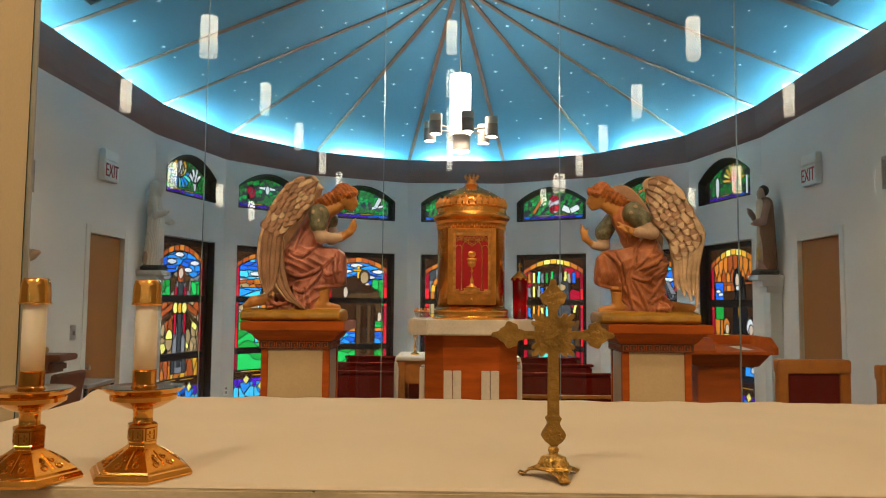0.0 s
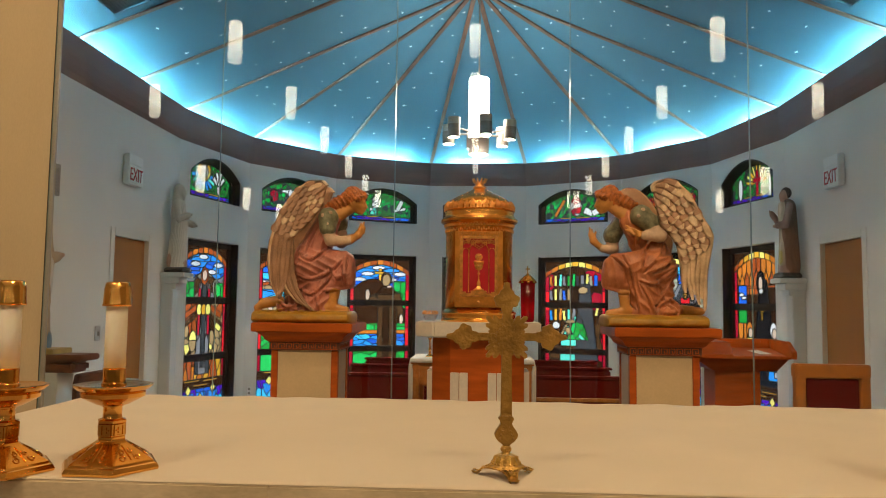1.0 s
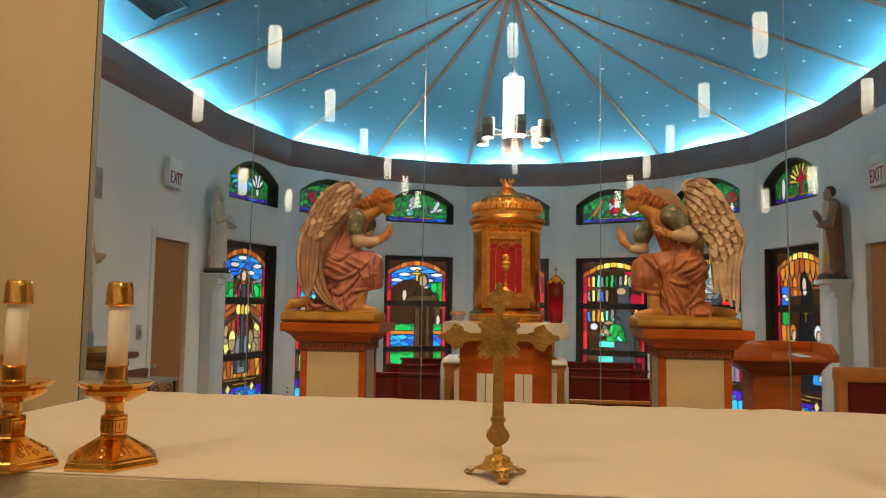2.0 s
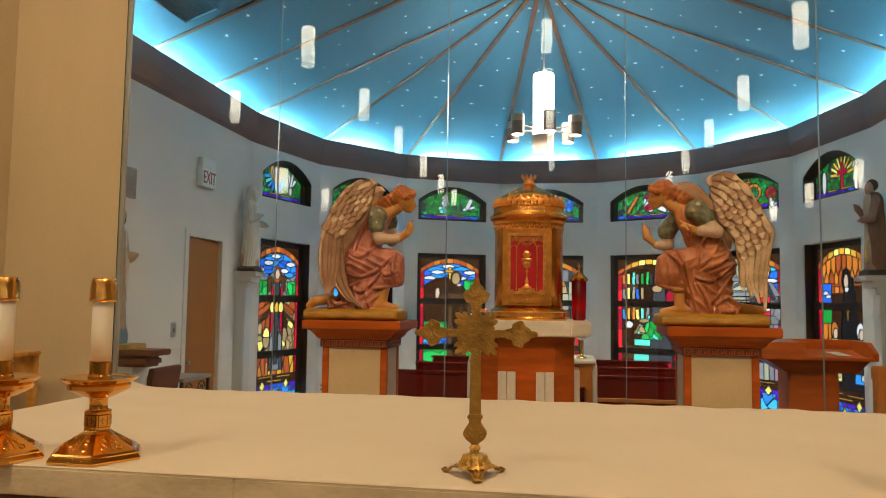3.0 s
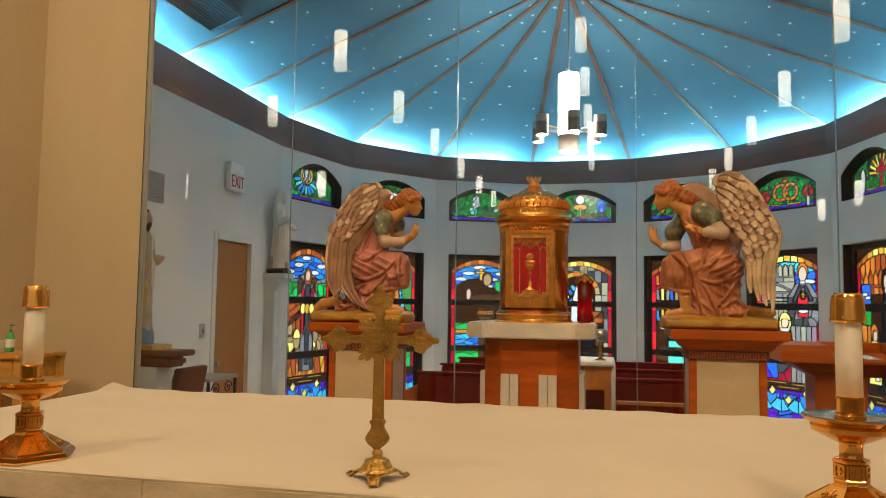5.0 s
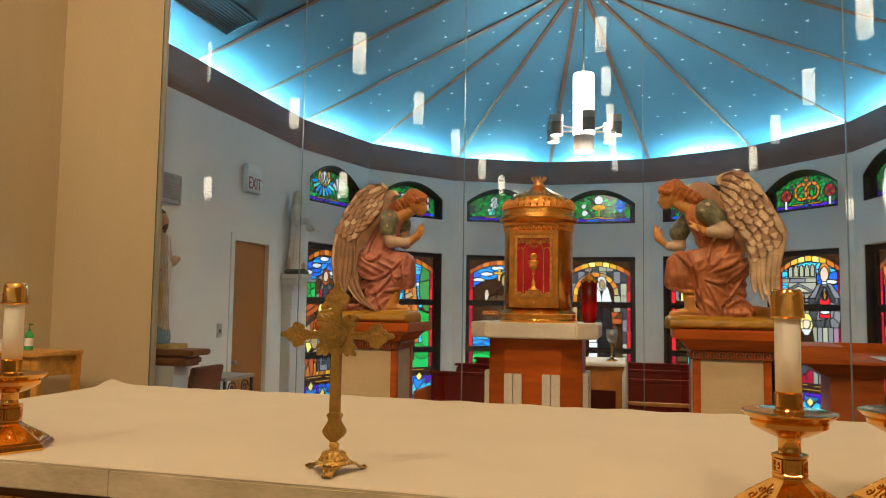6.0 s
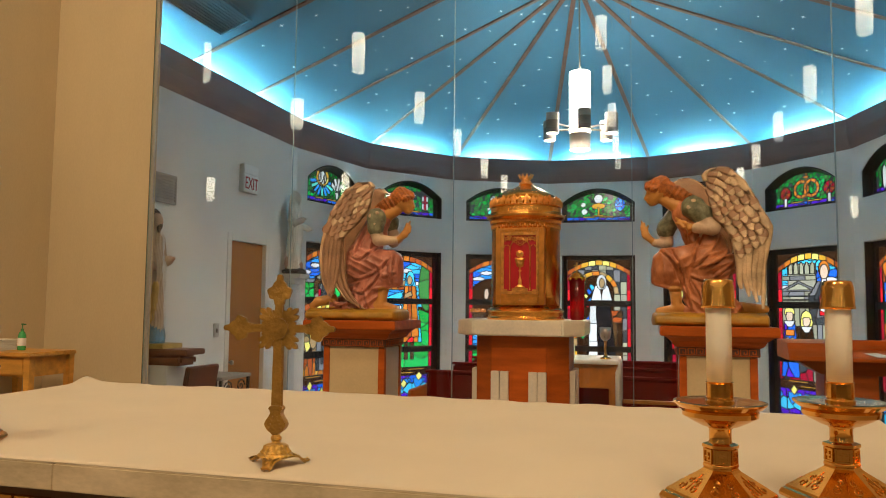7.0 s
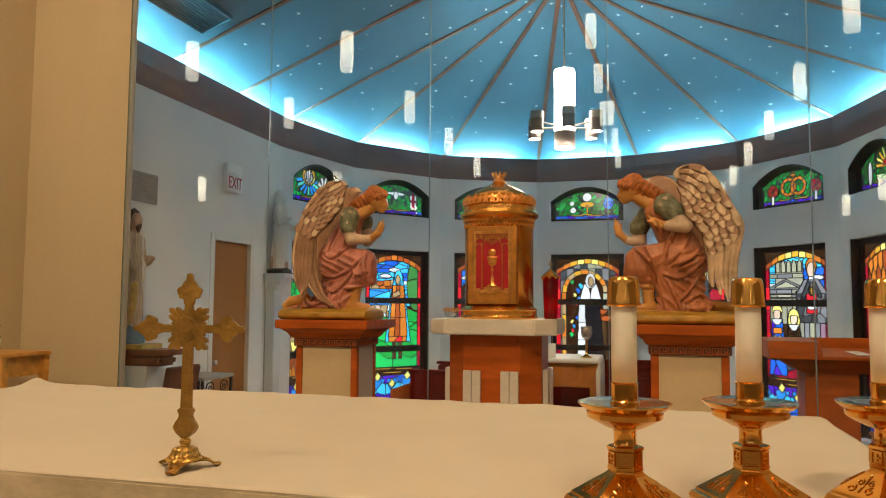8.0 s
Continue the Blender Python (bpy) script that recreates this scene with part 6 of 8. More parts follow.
def rounded(prims, lo, hi, cell, blend, creases=()):
    """A closed skin round blended capsules and ellipsoids. Each: (material, a, b, ra, rb, fold, squash)."""
    lo, hi = np.array(lo, float), np.array(hi, float)
    n = np.ceil((hi - lo) / cell).astype(int) + 1
    gx, gy, gz = [lo[i] + cell * np.arange(n[i]) for i in range(3)]
    X, Y, Z = np.meshgrid(gx, gy, gz, indexing="ij")

    def dist(p, X, Y, Z):
        _, a, b, ra, rb, fold, sq = p
        a, b = np.array(a, float), np.array(b, float)
        d = b - a
        L2 = max(d @ d, 1e-9)
        t = np.clip(((X - a[0]) * d[0] + (Y - a[1]) * d[1] + (Z - a[2]) * d[2]) / L2, 0, 1)
        qx, qy, qz = X - a[0] - t * d[0], (Y - a[1] - t * d[1]) / sq, Z - a[2] - t * d[2]
        v = (np.sqrt(qx * qx + qy * qy + qz * qz) - (ra + (rb - ra) * t)) * min(1.0, sq)
        if fold:
            amp, fx, fy, fz, ph = fold
            w = np.sin(X * fx + Y * fy + Z * fz + ph + 1.7 * np.sin(Z * 13 + X * 7 + ph))
            v = v - amp * (1 - np.abs(w)) + amp * 0.4
        return v
    D = None
    for p in prims:
        v = dist(p, X, Y, Z)
        if D is None:
            D = v
        else:
            h = np.clip(0.5 + 0.5 * (D - v) / blend, 0, 1)
            D = D * (1 - h) + v * h - blend * h * (1 - h)
    # folds of cloth, thin rolls laid on the front of the body
    for mat, r, line in creases:
        pts = []
        for x, z in line:
            i, k = int(round((x - lo[0]) / cell)), int(round((z - lo[2]) / cell))
            col = D[i, :, k] if 0 <= i < n[0] and 0 <= k < n[2] else np.ones(1)
            if col.min() < 0:
                pts.append((x, gy[int(np.argmax(col < 0))] - r * 0.05, z))
        m = len(pts) - 1
        for q in range(m):
            taper = [r * (0.35 + 0.65 * math.sin(math.pi * (0.12 + 0.76 * w / m))) for w in (q, q + 1)]
            p = (mat, pts[q], pts[q + 1], taper[0], taper[1], None, 1.0)
            v = dist(p, X, Y, Z)
            b = 0.007
            h = np.clip(0.5 + 0.5 * (D - v) / b, 0, 1)
            D = D * (1 - h) + v * h - b * h * (1 - h)
        # the valley that shades the roll
        low = []
        for q in range(m + 1):
            dx, dz = pts[min(q + 1, m)][0] - pts[max(q - 1, 0)][0], pts[min(q + 1, m)][2] - pts[max(q - 1, 0)][2]
            ln = math.hypot(dx, dz) + 1e-9
            sx, sz = (dz / ln, -dx / ln) if dx > 0 else (-dz / ln, dx / ln)
            x, z = pts[q][0] + sx * r * 1.25, pts[q][2] + sz * r * 1.25
            i, k = int(round((x - lo[0]) / cell)), int(round((z - lo[2]) / cell))
            col = D[i, :, k] if 0 <= i < n[0] and 0 <= k < n[2] else np.ones(1)
            if col.min() < 0:
                low.append((x, gy[int(np.argmax(col < 0))], z))
        for q in range(len(low) - 1):
            if abs(low[q][1] - low[q + 1][1]) > 0.03:
                continue
            g = r * 0.8 * (0.3 + 0.7 * math.sin(math.pi * (q + 0.5) / (len(low) - 1)))
            v = -dist((mat, low[q], low[q + 1], g, g, None, 1.0), X, Y, Z)
            b = 0.006
            h = np.clip(0.5 + 0.5 * (v - D) / b, 0, 1)
            D = D * (1 - h) + v * h + b * h * (1 - h)
    ins = D < 0
    nx, ny, nz = n - 1
    acc = np.zeros((nx, ny, nz, 3))
    cnt = np.zeros((nx, ny, nz))
    offs = [(i, j, k) for i in (0, 1) for j in (0, 1) for k in (0, 1)]
    for o in offs:
        for ax in range(3):
            if o[ax]:
                continue
            e = list(o)
            e[ax] = 1
            A = D[o[0]:o[0] + nx, o[1]:o[1] + ny, o[2]:o[2] + nz]
            B = D[e[0]:e[0] + nx, e[1]:e[1] + ny, e[2]:e[2] + nz]
            m = (A < 0) != (B < 0)
            t = np.where(m, A / np.where(m, A - B, 1), 0)
            for c in range(3):
                acc[..., c] += np.where(m, o[c] + (t if c == ax else 0), 0)
            cnt += m
    act = cnt > 0
    idx = -np.ones(act.shape, int)
    idx[act] = np.arange(act.sum())
    where = np.argwhere(act)
    V = lo + cell * (where + acc[act] / cnt[act][:, None])
    F = []
    for ax in range(3):
        o1, o2 = [(1, 2), (2, 0), (0, 1)][ax]
        A = np.moveaxis(ins, (ax, o1, o2), (0, 1, 2))
        I = np.moveaxis(idx, (ax, o1, o2), (0, 1, 2))
        ch = A[:-1, 1:-1, 1:-1] != A[1:, 1:-1, 1:-1]
        for i, j, k in np.argwhere(ch):
            j1, k1 = j + 1, k + 1
            q = (I[i, j1 - 1, k1 - 1], I[i, j1, k1 - 1], I[i, j1, k1], I[i, j1 - 1, k1])
            F.append(q if A[i, j1, k1] else q[::-1])
    F = np.array(F)
    C = V[F].mean(1)
    near = np.array([dist(p, C[:, 0], C[:, 1], C[:, 2]) for p in prims])
    M = np.array([p[0] for p in prims])[near.argmin(0)]
    return V, F, M


def seg(mat, a, b, ra, rb=None, fold=None, sq=1.0):
    return (mat, a, b, ra, ra if rb is None else rb, fold, sq)


def ball(mat, c, r, sq=1.0, fold=None):
    return (mat, c, (c[0], c[1], c[2] + 1e-4), r, r, fold, sq)


ROBE = material("painted_rose_robe", (0.5, 0.185, 0.072), 0.42, vary=0.18, scale=7, bump=0.3, bump_scale=40, stretch=(1.3, 1.3, 0.6), coat=0.05, tint=(0.26, 0.08, 0.035))
SKIN = material("painted_skin", (0.56, 0.255, 0.06), 0.45, vary=0.1, scale=6, coat=0.1)
HAIR = material("painted_auburn_hair", (0.48, 0.14, 0.025), 0.5, vary=0.3, scale=30, bump=0.5, bump_scale=120)
SLEEVE = material("painted_green_sleeve", (0.2, 0.2, 0.12), 0.5, vary=0.3, scale=22, bump=0.15)
CUFF = material("painted_cream_sleeve", (0.56, 0.4, 0.27), 0.5, vary=0.12, scale=8)
FEATHER = material("painted_feather", (0.38, 0.21, 0.115), 0.45, vary=0.2, scale=9, bump=0.2, bump_scale=160, coat=0.1)
FEATHERRIM = material("painted_feather_gold", (0.6, 0.42, 0.25), 0.4, vary=0.2, scale=12, bump=0.2, bump_scale=160)
OCHRE = material("painted_ochre_rock", (0.4, 0.21, 0.015), 0.5, vary=0.15, scale=9, bump=0.2, bump_scale=40)
ROSE = material("painted_pink_robe", (0.5, 0.19, 0.125), 0.42, vary=0.18, scale=7, bump=0.3, bump_scale=40, stretch=(1.3, 1.3, 0.6), coat=0.05, tint=(0.27, 0.085, 0.055))
ANGELMATS = [ROBE, SKIN, HAIR, SLEEVE, CUFF, FEATHER, FEATHERRIM, OCHRE]


def along(line, t):
    """A point at the share t of a line of (x, z)."""
    ln = [0.0]
    for (xa, za), (xb, zb) in zip(line, line[1:]):
        ln.append(ln[-1] + math.hypot(xb - xa, zb - za))
    d = min(max(t, 0), 1) * ln[-1]
    for i in range(len(line) - 1):
        if d <= ln[i + 1] or i == len(line) - 2:
            f = (d - ln[i]) / max(1e-9, ln[i + 1] - ln[i])
            return Vector((line[i][0] + (line[i + 1][0] - line[i][0]) * f, line[i][1] + (line[i + 1][1] - line[i][1]) * f))


def blade(w, n):
    """Half widths of a feather of n points: narrow root, round tip."""
    out = []
    for k in range(n):
        f = k / (n - 1)
        out.append(w * (0.62 + 0.43 * min(1, f / 0.4)) * (1 if f < 0.6 else math.sqrt(max(0.05, 1 - ((f - 0.6) / 0.41) ** 2))))
    return out


def plume(V, F, M, mids, widths, y, lift, mat, quill=0.3, edge=None):
    """One feather along a line of points, tiled over the next by its lift. edge: paint of its tip."""
    n = len(mids)
    i = len(V)
    for k, c in enumerate(mids):
        d = (mids[min(k + 1, n - 1)] - mids[max(k - 1, 0)])
        d = d.normalized() if d.length else Vector((0, -1))
        s = Vector((-d.y, d.x)) * widths[k]
        f = k / (n - 1)
        yy = y - lift * f
        V.extend([Vector((c.x - s.x, yy, c.y - s.y)), Vector((c.x - s.x * 0.45, yy - widths[k] * quill, c.y - s.y * 0.45)), Vector((c.x, yy - widths[k] * quill * 0.75, c.y)),
                  Vector((c.x + s.x * 0.45, yy - widths[k] * quill, c.y + s.y * 0.45)), Vector((c.x + s.x, yy, c.y + s.y)), Vector((c.x, yy + 0.014, c.y))])
    for k in range(n - 1):
        a, b = i + 6 * k, i + 6 * k + 6
        for p in range(6):
            q = (p + 1) % 6
            F.append((a + p, b + p, b + q, a + q))
            M.append(edge if edge is not None and k >= n - 3 else mat)
    F.append(tuple(i + 6 * (n - 1) + p for p in range(6)))
    M.append(mat if edge is None else edge)


def wing(V, F, M, outer, inner, y, seed, rows, reach, nlong, tips, size, plain=False):
    """A wing between its outer and inner edge: a core, scales above, long feathers below."""
    rg = random.Random(seed)

    def at(s, t):
        o, n = along(outer, t), along(inner, t)
        return o.lerp(n, s)
    # core, a cushion between the edges
    ns, nt = 6, 18
    base = len(V)
    full = 1.0 if plain else reach + 0.14
    for sgn in (-1, 1):
        for j in range(nt + 1):
            for i in range(ns + 1):
                p = at(i / ns, full * j / nt)
                V.append(Vector((p.x, y + sgn * (0.006 + 0.02 * math.sin(math.pi * i / ns)) * (1 - 0.5 * j / nt), p.y)))
    st = (ns + 1) * (nt + 1)
    for k in range(2):
        for j in range(nt):
            for i in range(ns):
                q = [base + k * st + j * (ns + 1) + i, base + k * st + j * (ns + 1) + i + 1, base + k * st + (j + 1) * (ns + 1) + i + 1, base + k * st + (j + 1) * (ns + 1) + i]
                F.append(tuple(q if k == 0 else q[::-1]))
                M.append(5)
    for j in range(nt):
        for i in (0, ns):
            q = [base + j * (ns + 1) + i, base + (j + 1) * (ns + 1) + i, base + st + (j + 1) * (ns + 1) + i, base + st + j * (ns + 1) + i]
            F.append(tuple(q))
            M.append(6)
    # rolled leading edge
    k0 = len(V)
    npt, sg = 20, 8
    for j in range(npt + 1):
        t = (0.9 if plain else reach + 0.12) * j / npt
        p = at(0.03, t)
        r = 0.019 * (1 - 0.55 * t)
        for q in range(sg):
            a = 2 * math.pi * q / sg
            V.append(Vector((p.x + r * math.cos(a), y - 0.012 + r * 1.2 * math.sin(a), p.y)))
    for j in range(npt):
        for q in range(sg):
            a, b = k0 + j * sg, k0 + (j + 1) * sg
            F.append((a + q, a + (q + 1) % sg, b + (q + 1) % sg, b + q))
            M.append(6)
    # long feathers
    for j in range(nlong):
        s = (j + 0.5) / nlong
        t1 = tips[0] + (tips[1] - tips[0]) * s + rg.uniform(-0.02, 0.01) - (0 if plain else 0.05 * (j % 2))
        ts = [reach - 0.1 + (t1 - reach + 0.1) * q / 9 for q in range(10)]
        mids = [at(s, t) for t in ts]
        gaps = [(along(outer, t) - along(inner, t)).length / nlong * (0.72 if plain else 0.68) for t in ts]
        ws = [max(0.006 if plain else 0.0165, g * (1 if plain else 0.86)) * w for g, w in zip(gaps, (0.7, 0.95, 1, 1, 1, 1, 1, 0.95, 0.85, 0.45))]
        if not plain:
            mids = [p + Vector((0.006 * math.sin(5 * q / 9 + j * 1.7), 0)) for q, p in enumerate(mids)]
        plume(V, F, M, mids, ws, y - 0.018, (0.004 if plain else 0.01) + 0.004 * (j % 2), 5 if plain else 6, 0.1 if plain else 0.35)
    # rows of scales, the lowest first
    for r in range(rows - 1, -1, -1):
        t0 = 0.06 + (reach - 0.06) * r / rows
        dt = (reach / rows) * 1.5
        wide = (along(outer, t0 + dt / 2) - along(inner, t0 + dt / 2)).length
        n = max(2, int(round(wide / (size * (0.8 + 0.35 * r / rows)))))
        for j in range(n):
            s = (j + (0.5 if r % 2 else 0.25) + rg.uniform(-0.05, 0.05)) / n
            if not (0.27 if size < 0.04 else 0.08) < s < 0.99:
                continue
            ts = [t0 + dt * rg.uniform(0.9, 1.12) * q / 7 for q in range(8)]
            lean = rg.uniform(-0.002, 0.002)
            mids = [at(s + lean * q, t) for q, t in enumerate(ts)]
            w = wide / n * rg.uniform(0.5, 0.6)
            light = rg.random() < (0.1 + 0.9 * max(0, s - 0.6) if plain else 0.25)
            plume(V, F, M, mids, blade(w, 8), y - 0.022, 0.012 if plain else 0.017, 6 if light else 5, 0.12, 6 if light or not plain else None)


def bend(*pts):
    """A smooth line of seven points through three or four of (x, z)."""
    p = [Vector(q) for q in pts]
    out = []
    for i in range(len(p) - 1):
        a, b, c, d = p[max(i - 1, 0)], p[i], p[i + 1], p[min(i + 2, len(p) - 1)]
        for t in (0, 1 / 3, 2 / 3):
            out.append(0.5 * (2 * b + (c - a) * t + (2 * a - 5 * b + 4 * c - d) * t * t + (3 * b - a - 3 * c + d) * t ** 3))
    return [(v.x, v.y) for v in out + [p[-1]]]


def head(P, x, z):
    """Face, neck-long hair and fringe of a figure that looks to +x and a little down."""
    curl = (0.005, 95, 50, 70, 0.0)
    P += [ball(1, (x, 0, z), 0.07, 0.82), ball(1, (x + 0.03, 0, z - 0.03), 0.053, 0.8), seg(1, (x + 0.03, 0, z - 0.07), (x + 0.045, 0, z - 0.078), 0.026, 0.022)]
    P += [seg(1, (x + 0.068, 0, z - 0.018), (x + 0.084, 0, z - 0.046), 0.008, 0.011), seg(1, (x + 0.066, 0, z - 0.064), (x + 0.068, 0, z - 0.07), 0.01), seg(1, (x + 0.06, -0.03, z - 0.006), (x + 0.06, 0.03, z - 0.006), 0.014)]
    P += [ball(2, (x - 0.015, 0, z + 0.03), 0.074, 0.95, curl), seg(2, (x + 0.062, 0, z + 0.042), (x - 0.02, 0, z + 0.055), 0.028, 0.05, curl), seg(2, (x + 0.075, -0.02, z + 0.026), (x + 0.03, -0.055, z + 0.01), 0.018, 0.022, curl)]
    P += [seg(2, (x - 0.055, 0, z + 0.005), (x - 0.13, 0, z - 0.025), 0.062, 0.05, (0.011, 70, 30, 40, 0.9)), seg(2, (x - 0.13, 0, z - 0.025), (x - 0.19, 0, z - 0.035), 0.046, 0.024, (0.01, 70, 30, 40, 0.4))]


def angel(x, face, pose_b):
    """A kneeling winged figure. face: +1 turned to +x. pose_b: one hand on the chest."""
    f1 = (0.013, 44, 12, -26, 0.5)
    f2 = (0.011, 22, 10, 46, 1.0)
    f3 = (0.016, 60, 14, 14, 0.2)
    P = []
    if pose_b:
        # torso, hips, thigh, skirt over the shin
        P += [seg(0, (0.03, 0, 0.5), (0.17, 0, 0.73), 0.118, 0.088, (0.009, 52, 14, -20, 0.2), 0.95), seg(0, (-0.01, 0.0, 0.4), (0.04, 0.0, 0.5), 0.125, 0.115, f2)]
        P += [seg(0, (0.06, -0.06, 0.42), (0.28, -0.065, 0.425), 0.11, 0.082, f2), seg(0, (0.29, -0.065, 0.42), (0.298, -0.065, 0.35), 0.083, 0.09, (0.008, 46, 26, -16, 0.3))]
        P += [seg(0, (0.235, -0.065, 0.282), (0.358, -0.065, 0.29), 0.036, 0.034, None, 1.6), seg(0, (0.366, -0.065, 0.3), (0.35, -0.065, 0.43), 0.03, 0.034, None, 1.6)]
        P += [seg(0, (0.12, -0.03, 0.37), (0.08, -0.03, 0.13), 0.12, 0.1, f1), seg(0, (-0.01, 0.03, 0.36), (-0.02, 0.03, 0.13), 0.11, 0.095, f1)]
        P += [seg(0, (0.0, -0.02, 0.115), (-0.12, 0.0, 0.11), 0.055, 0.045, f3), seg(0, (0.16, -0.07, 0.1), (-0.08, -0.09, 0.1), 0.03, 0.035, f3)]
        P += [seg(1, (0.25, -0.065, 0.29), (0.235, -0.065, 0.13), 0.042, 0.034), seg(1, (0.215, -0.065, 0.112), (0.35, -0.07, 0.094), 0.032, 0.019), seg(1, (-0.17, 0.02, 0.12), (-0.31, 0.05, 0.11), 0.036, 0.026)]
        P += [seg(1, (0.2, 0, 0.76), (0.3, 0, 0.83), 0.047, 0.042)]
        head(P, 0.34, 0.885)
        P += [ball(3, (0.13, -0.1, 0.765), 0.07, 1.0, (0.005, 40, 30, 26, 0.0)), seg(3, (0.13, -0.105, 0.76), (0.075, -0.12, 0.71), 0.072, 0.066, (0.005, 40, 30, 26, 0.0)), seg(3, (0.23, 0.08, 0.74), (0.293, 0.1, 0.645), 0.058, 0.064, (0.005, 40, 30, 26, 0.4))]
        P += [seg(4, (0.29, 0.11, 0.6), (0.285, 0.11, 0.55), 0.042, 0.04), seg(4, (0.29, 0.11, 0.545), (0.36, 0.1, 0.547), 0.04, 0.028), seg(1, (0.37, 0.1, 0.552), (0.425, 0.1, 0.6), 0.021, 0.024), seg(1, (0.425, 0.1, 0.605), (0.443, 0.1, 0.648), 0.026, 0.02), seg(1, (0.443, 0.1, 0.65), (0.452, 0.1, 0.7), 0.012, 0.007), seg(1, (0.432, 0.115, 0.645), (0.434, 0.118, 0.688), 0.011, 0.007), seg(1, (0.42, 0.095, 0.63), (0.408, 0.095, 0.668), 0.01, 0.007)]
        P += [seg(4, (0.06, -0.13, 0.665), (0.015, -0.145, 0.622), 0.048, 0.045, (0.004, 50, 20, 10, 0)), seg(4, (0.015, -0.145, 0.618), (0.11, -0.155, 0.62), 0.045, 0.033), seg(1, (0.12, -0.15, 0.618), (0.19, -0.13, 0.645), 0.023, 0.024), seg(1, (0.19, -0.13, 0.65), (0.236, -0.11, 0.692), 0.018, 0.007), seg(1, (0.185, -0.135, 0.64), (0.24, -0.125, 0.66), 0.012, 0.007)]
        P += [ball(4, (0.13 + dx, -0.168, 0.765 + dz), 0.011) for dx, dz in ((0.0, 0.03), (0.03, -0.012), (-0.035, -0.02))]
        P += [seg(7, (-0.288, 0, zc), (0.363, 0, zc), r, r, (0.0007, 12, 16, 20, 0), sq) for zc, r, sq in ((0.016, 0.03, 6.3), (0.036, 0.03, 6.3), (0.056, 0.028, 6.5))]
        C = [bend((0.085, 0.585), (0.12, 0.49), (0.145, 0.4)), bend((-0.02, 0.585), (0.02, 0.49), (0.13, 0.38)), bend((-0.095, 0.53), (-0.045, 0.44), (0.085, 0.375)), bend((-0.125, 0.43), (-0.02, 0.335), (0.06, 0.295), (0.145, 0.32)),
             bend((-0.09, 0.335), (-0.01, 0.215), (0.08, 0.14)), bend((0.25, 0.49), (0.2, 0.375), (0.16, 0.215), (0.135, 0.11)), bend((0.325, 0.49), (0.24, 0.4), (0.195, 0.265)), bend((0.385, 0.272), (0.305, 0.245), (0.215, 0.235)),
             bend((0.135, 0.295), (0.085, 0.19), (0.045, 0.105)), bend((0.02, 0.14), (-0.07, 0.19), (-0.145, 0.14), (-0.16, 0.1)), bend((-0.045, 0.165), (-0.095, 0.11), (-0.02, 0.1)), bend((0.2, 0.69), (0.16, 0.62), (0.15, 0.56))]
        V0, F0, M0 = rounded(P, (-0.4, -0.26, -0.04), (0.52, 0.26, 1.04), 0.006, 0.012, [(0, 0.0135, c) for c in C])
        outer = [(0.053, 0.92), (0.063, 0.959), (0.032, 0.999), (-0.026, 1.012), (-0.091, 0.993), (-0.154, 0.934), (-0.205, 0.856), (-0.25, 0.765), (-0.295, 0.687), (-0.328, 0.622), (-0.318, 0.55), (-0.296, 0.45), (-0.281, 0.376), (-0.273, 0.247), (-0.257, 0.081)]
        inner = [(0.053, 0.907), (0.047, 0.854), (0.028, 0.776), (0.01, 0.685), (-0.034, 0.633), (-0.085, 0.569), (-0.103, 0.504), (-0.115, 0.375), (-0.12, 0.272), (-0.15, 0.169), (-0.2, 0.125), (-0.245, 0.081)]
        wings = [(1, 0.18, outer, inner, 9, 0.56, 6, (1.0, 0.84), 0.054), (-1, 0.0, outer, inner, 9, 0.56, 6, (1.0, 0.84), 0.054)]
    else:
        P += [seg(0, (-0.005, 0, 0.46), (0.11, 0, 0.735), 0.122, 0.086, (0.009, 52, 14, -20, 0.2), 0.95), seg(0, (0.0, 0.0, 0.37), (0.0, 0.0, 0.46), 0.132, 0.125, f2)]
        P += [seg(0, (0.03, -0.06, 0.41), (0.225, -0.065, 0.42), 0.11, 0.084, f2), seg(0, (0.232, -0.065, 0.42), (0.228, -0.065, 0.335), 0.084, 0.09, (0.008, 46, 26, -16, 0.3))]
        P += [seg(0, (0.145, -0.065, 0.268), (0.285, -0.065, 0.275), 0.036, 0.034, None, 1.6), seg(0, (0.287, -0.065, 0.285), (0.275, -0.065, 0.42), 0.03, 0.036, None, 1.6)]
        P += [seg(0, (0.0, 0.03, 0.34), (-0.02, 0.03, 0.14), 0.13, 0.115, f1), seg(0, (0.1, -0.03, 0.34), (0.04, -0.03, 0.13), 0.11, 0.1, f1)]
        P += [seg(0, (-0.08, 0.0, 0.15), (-0.22, 0.02, 0.11), 0.085, 0.04, f3), seg(0, (0.09, -0.07, 0.1), (-0.2, -0.1, 0.1), 0.034, 0.03, f3)]
        P += [seg(1, (0.18, -0.065, 0.28), (0.16, -0.065, 0.13), 0.045, 0.036), seg(1, (0.13, -0.065, 0.112), (0.265, -0.07, 0.094), 0.034, 0.019), seg(1, (-0.22, -0.07, 0.15), (-0.32, -0.09, 0.13), 0.04, 0.034), seg(1, (-0.32, -0.09, 0.13), (-0.365, -0.1, 0.1), 0.034, 0.022)]
        P += [seg(1, (0.15, 0, 0.75), (0.25, 0, 0.81), 0.047, 0.042)]
        head(P, 0.293, 0.868)
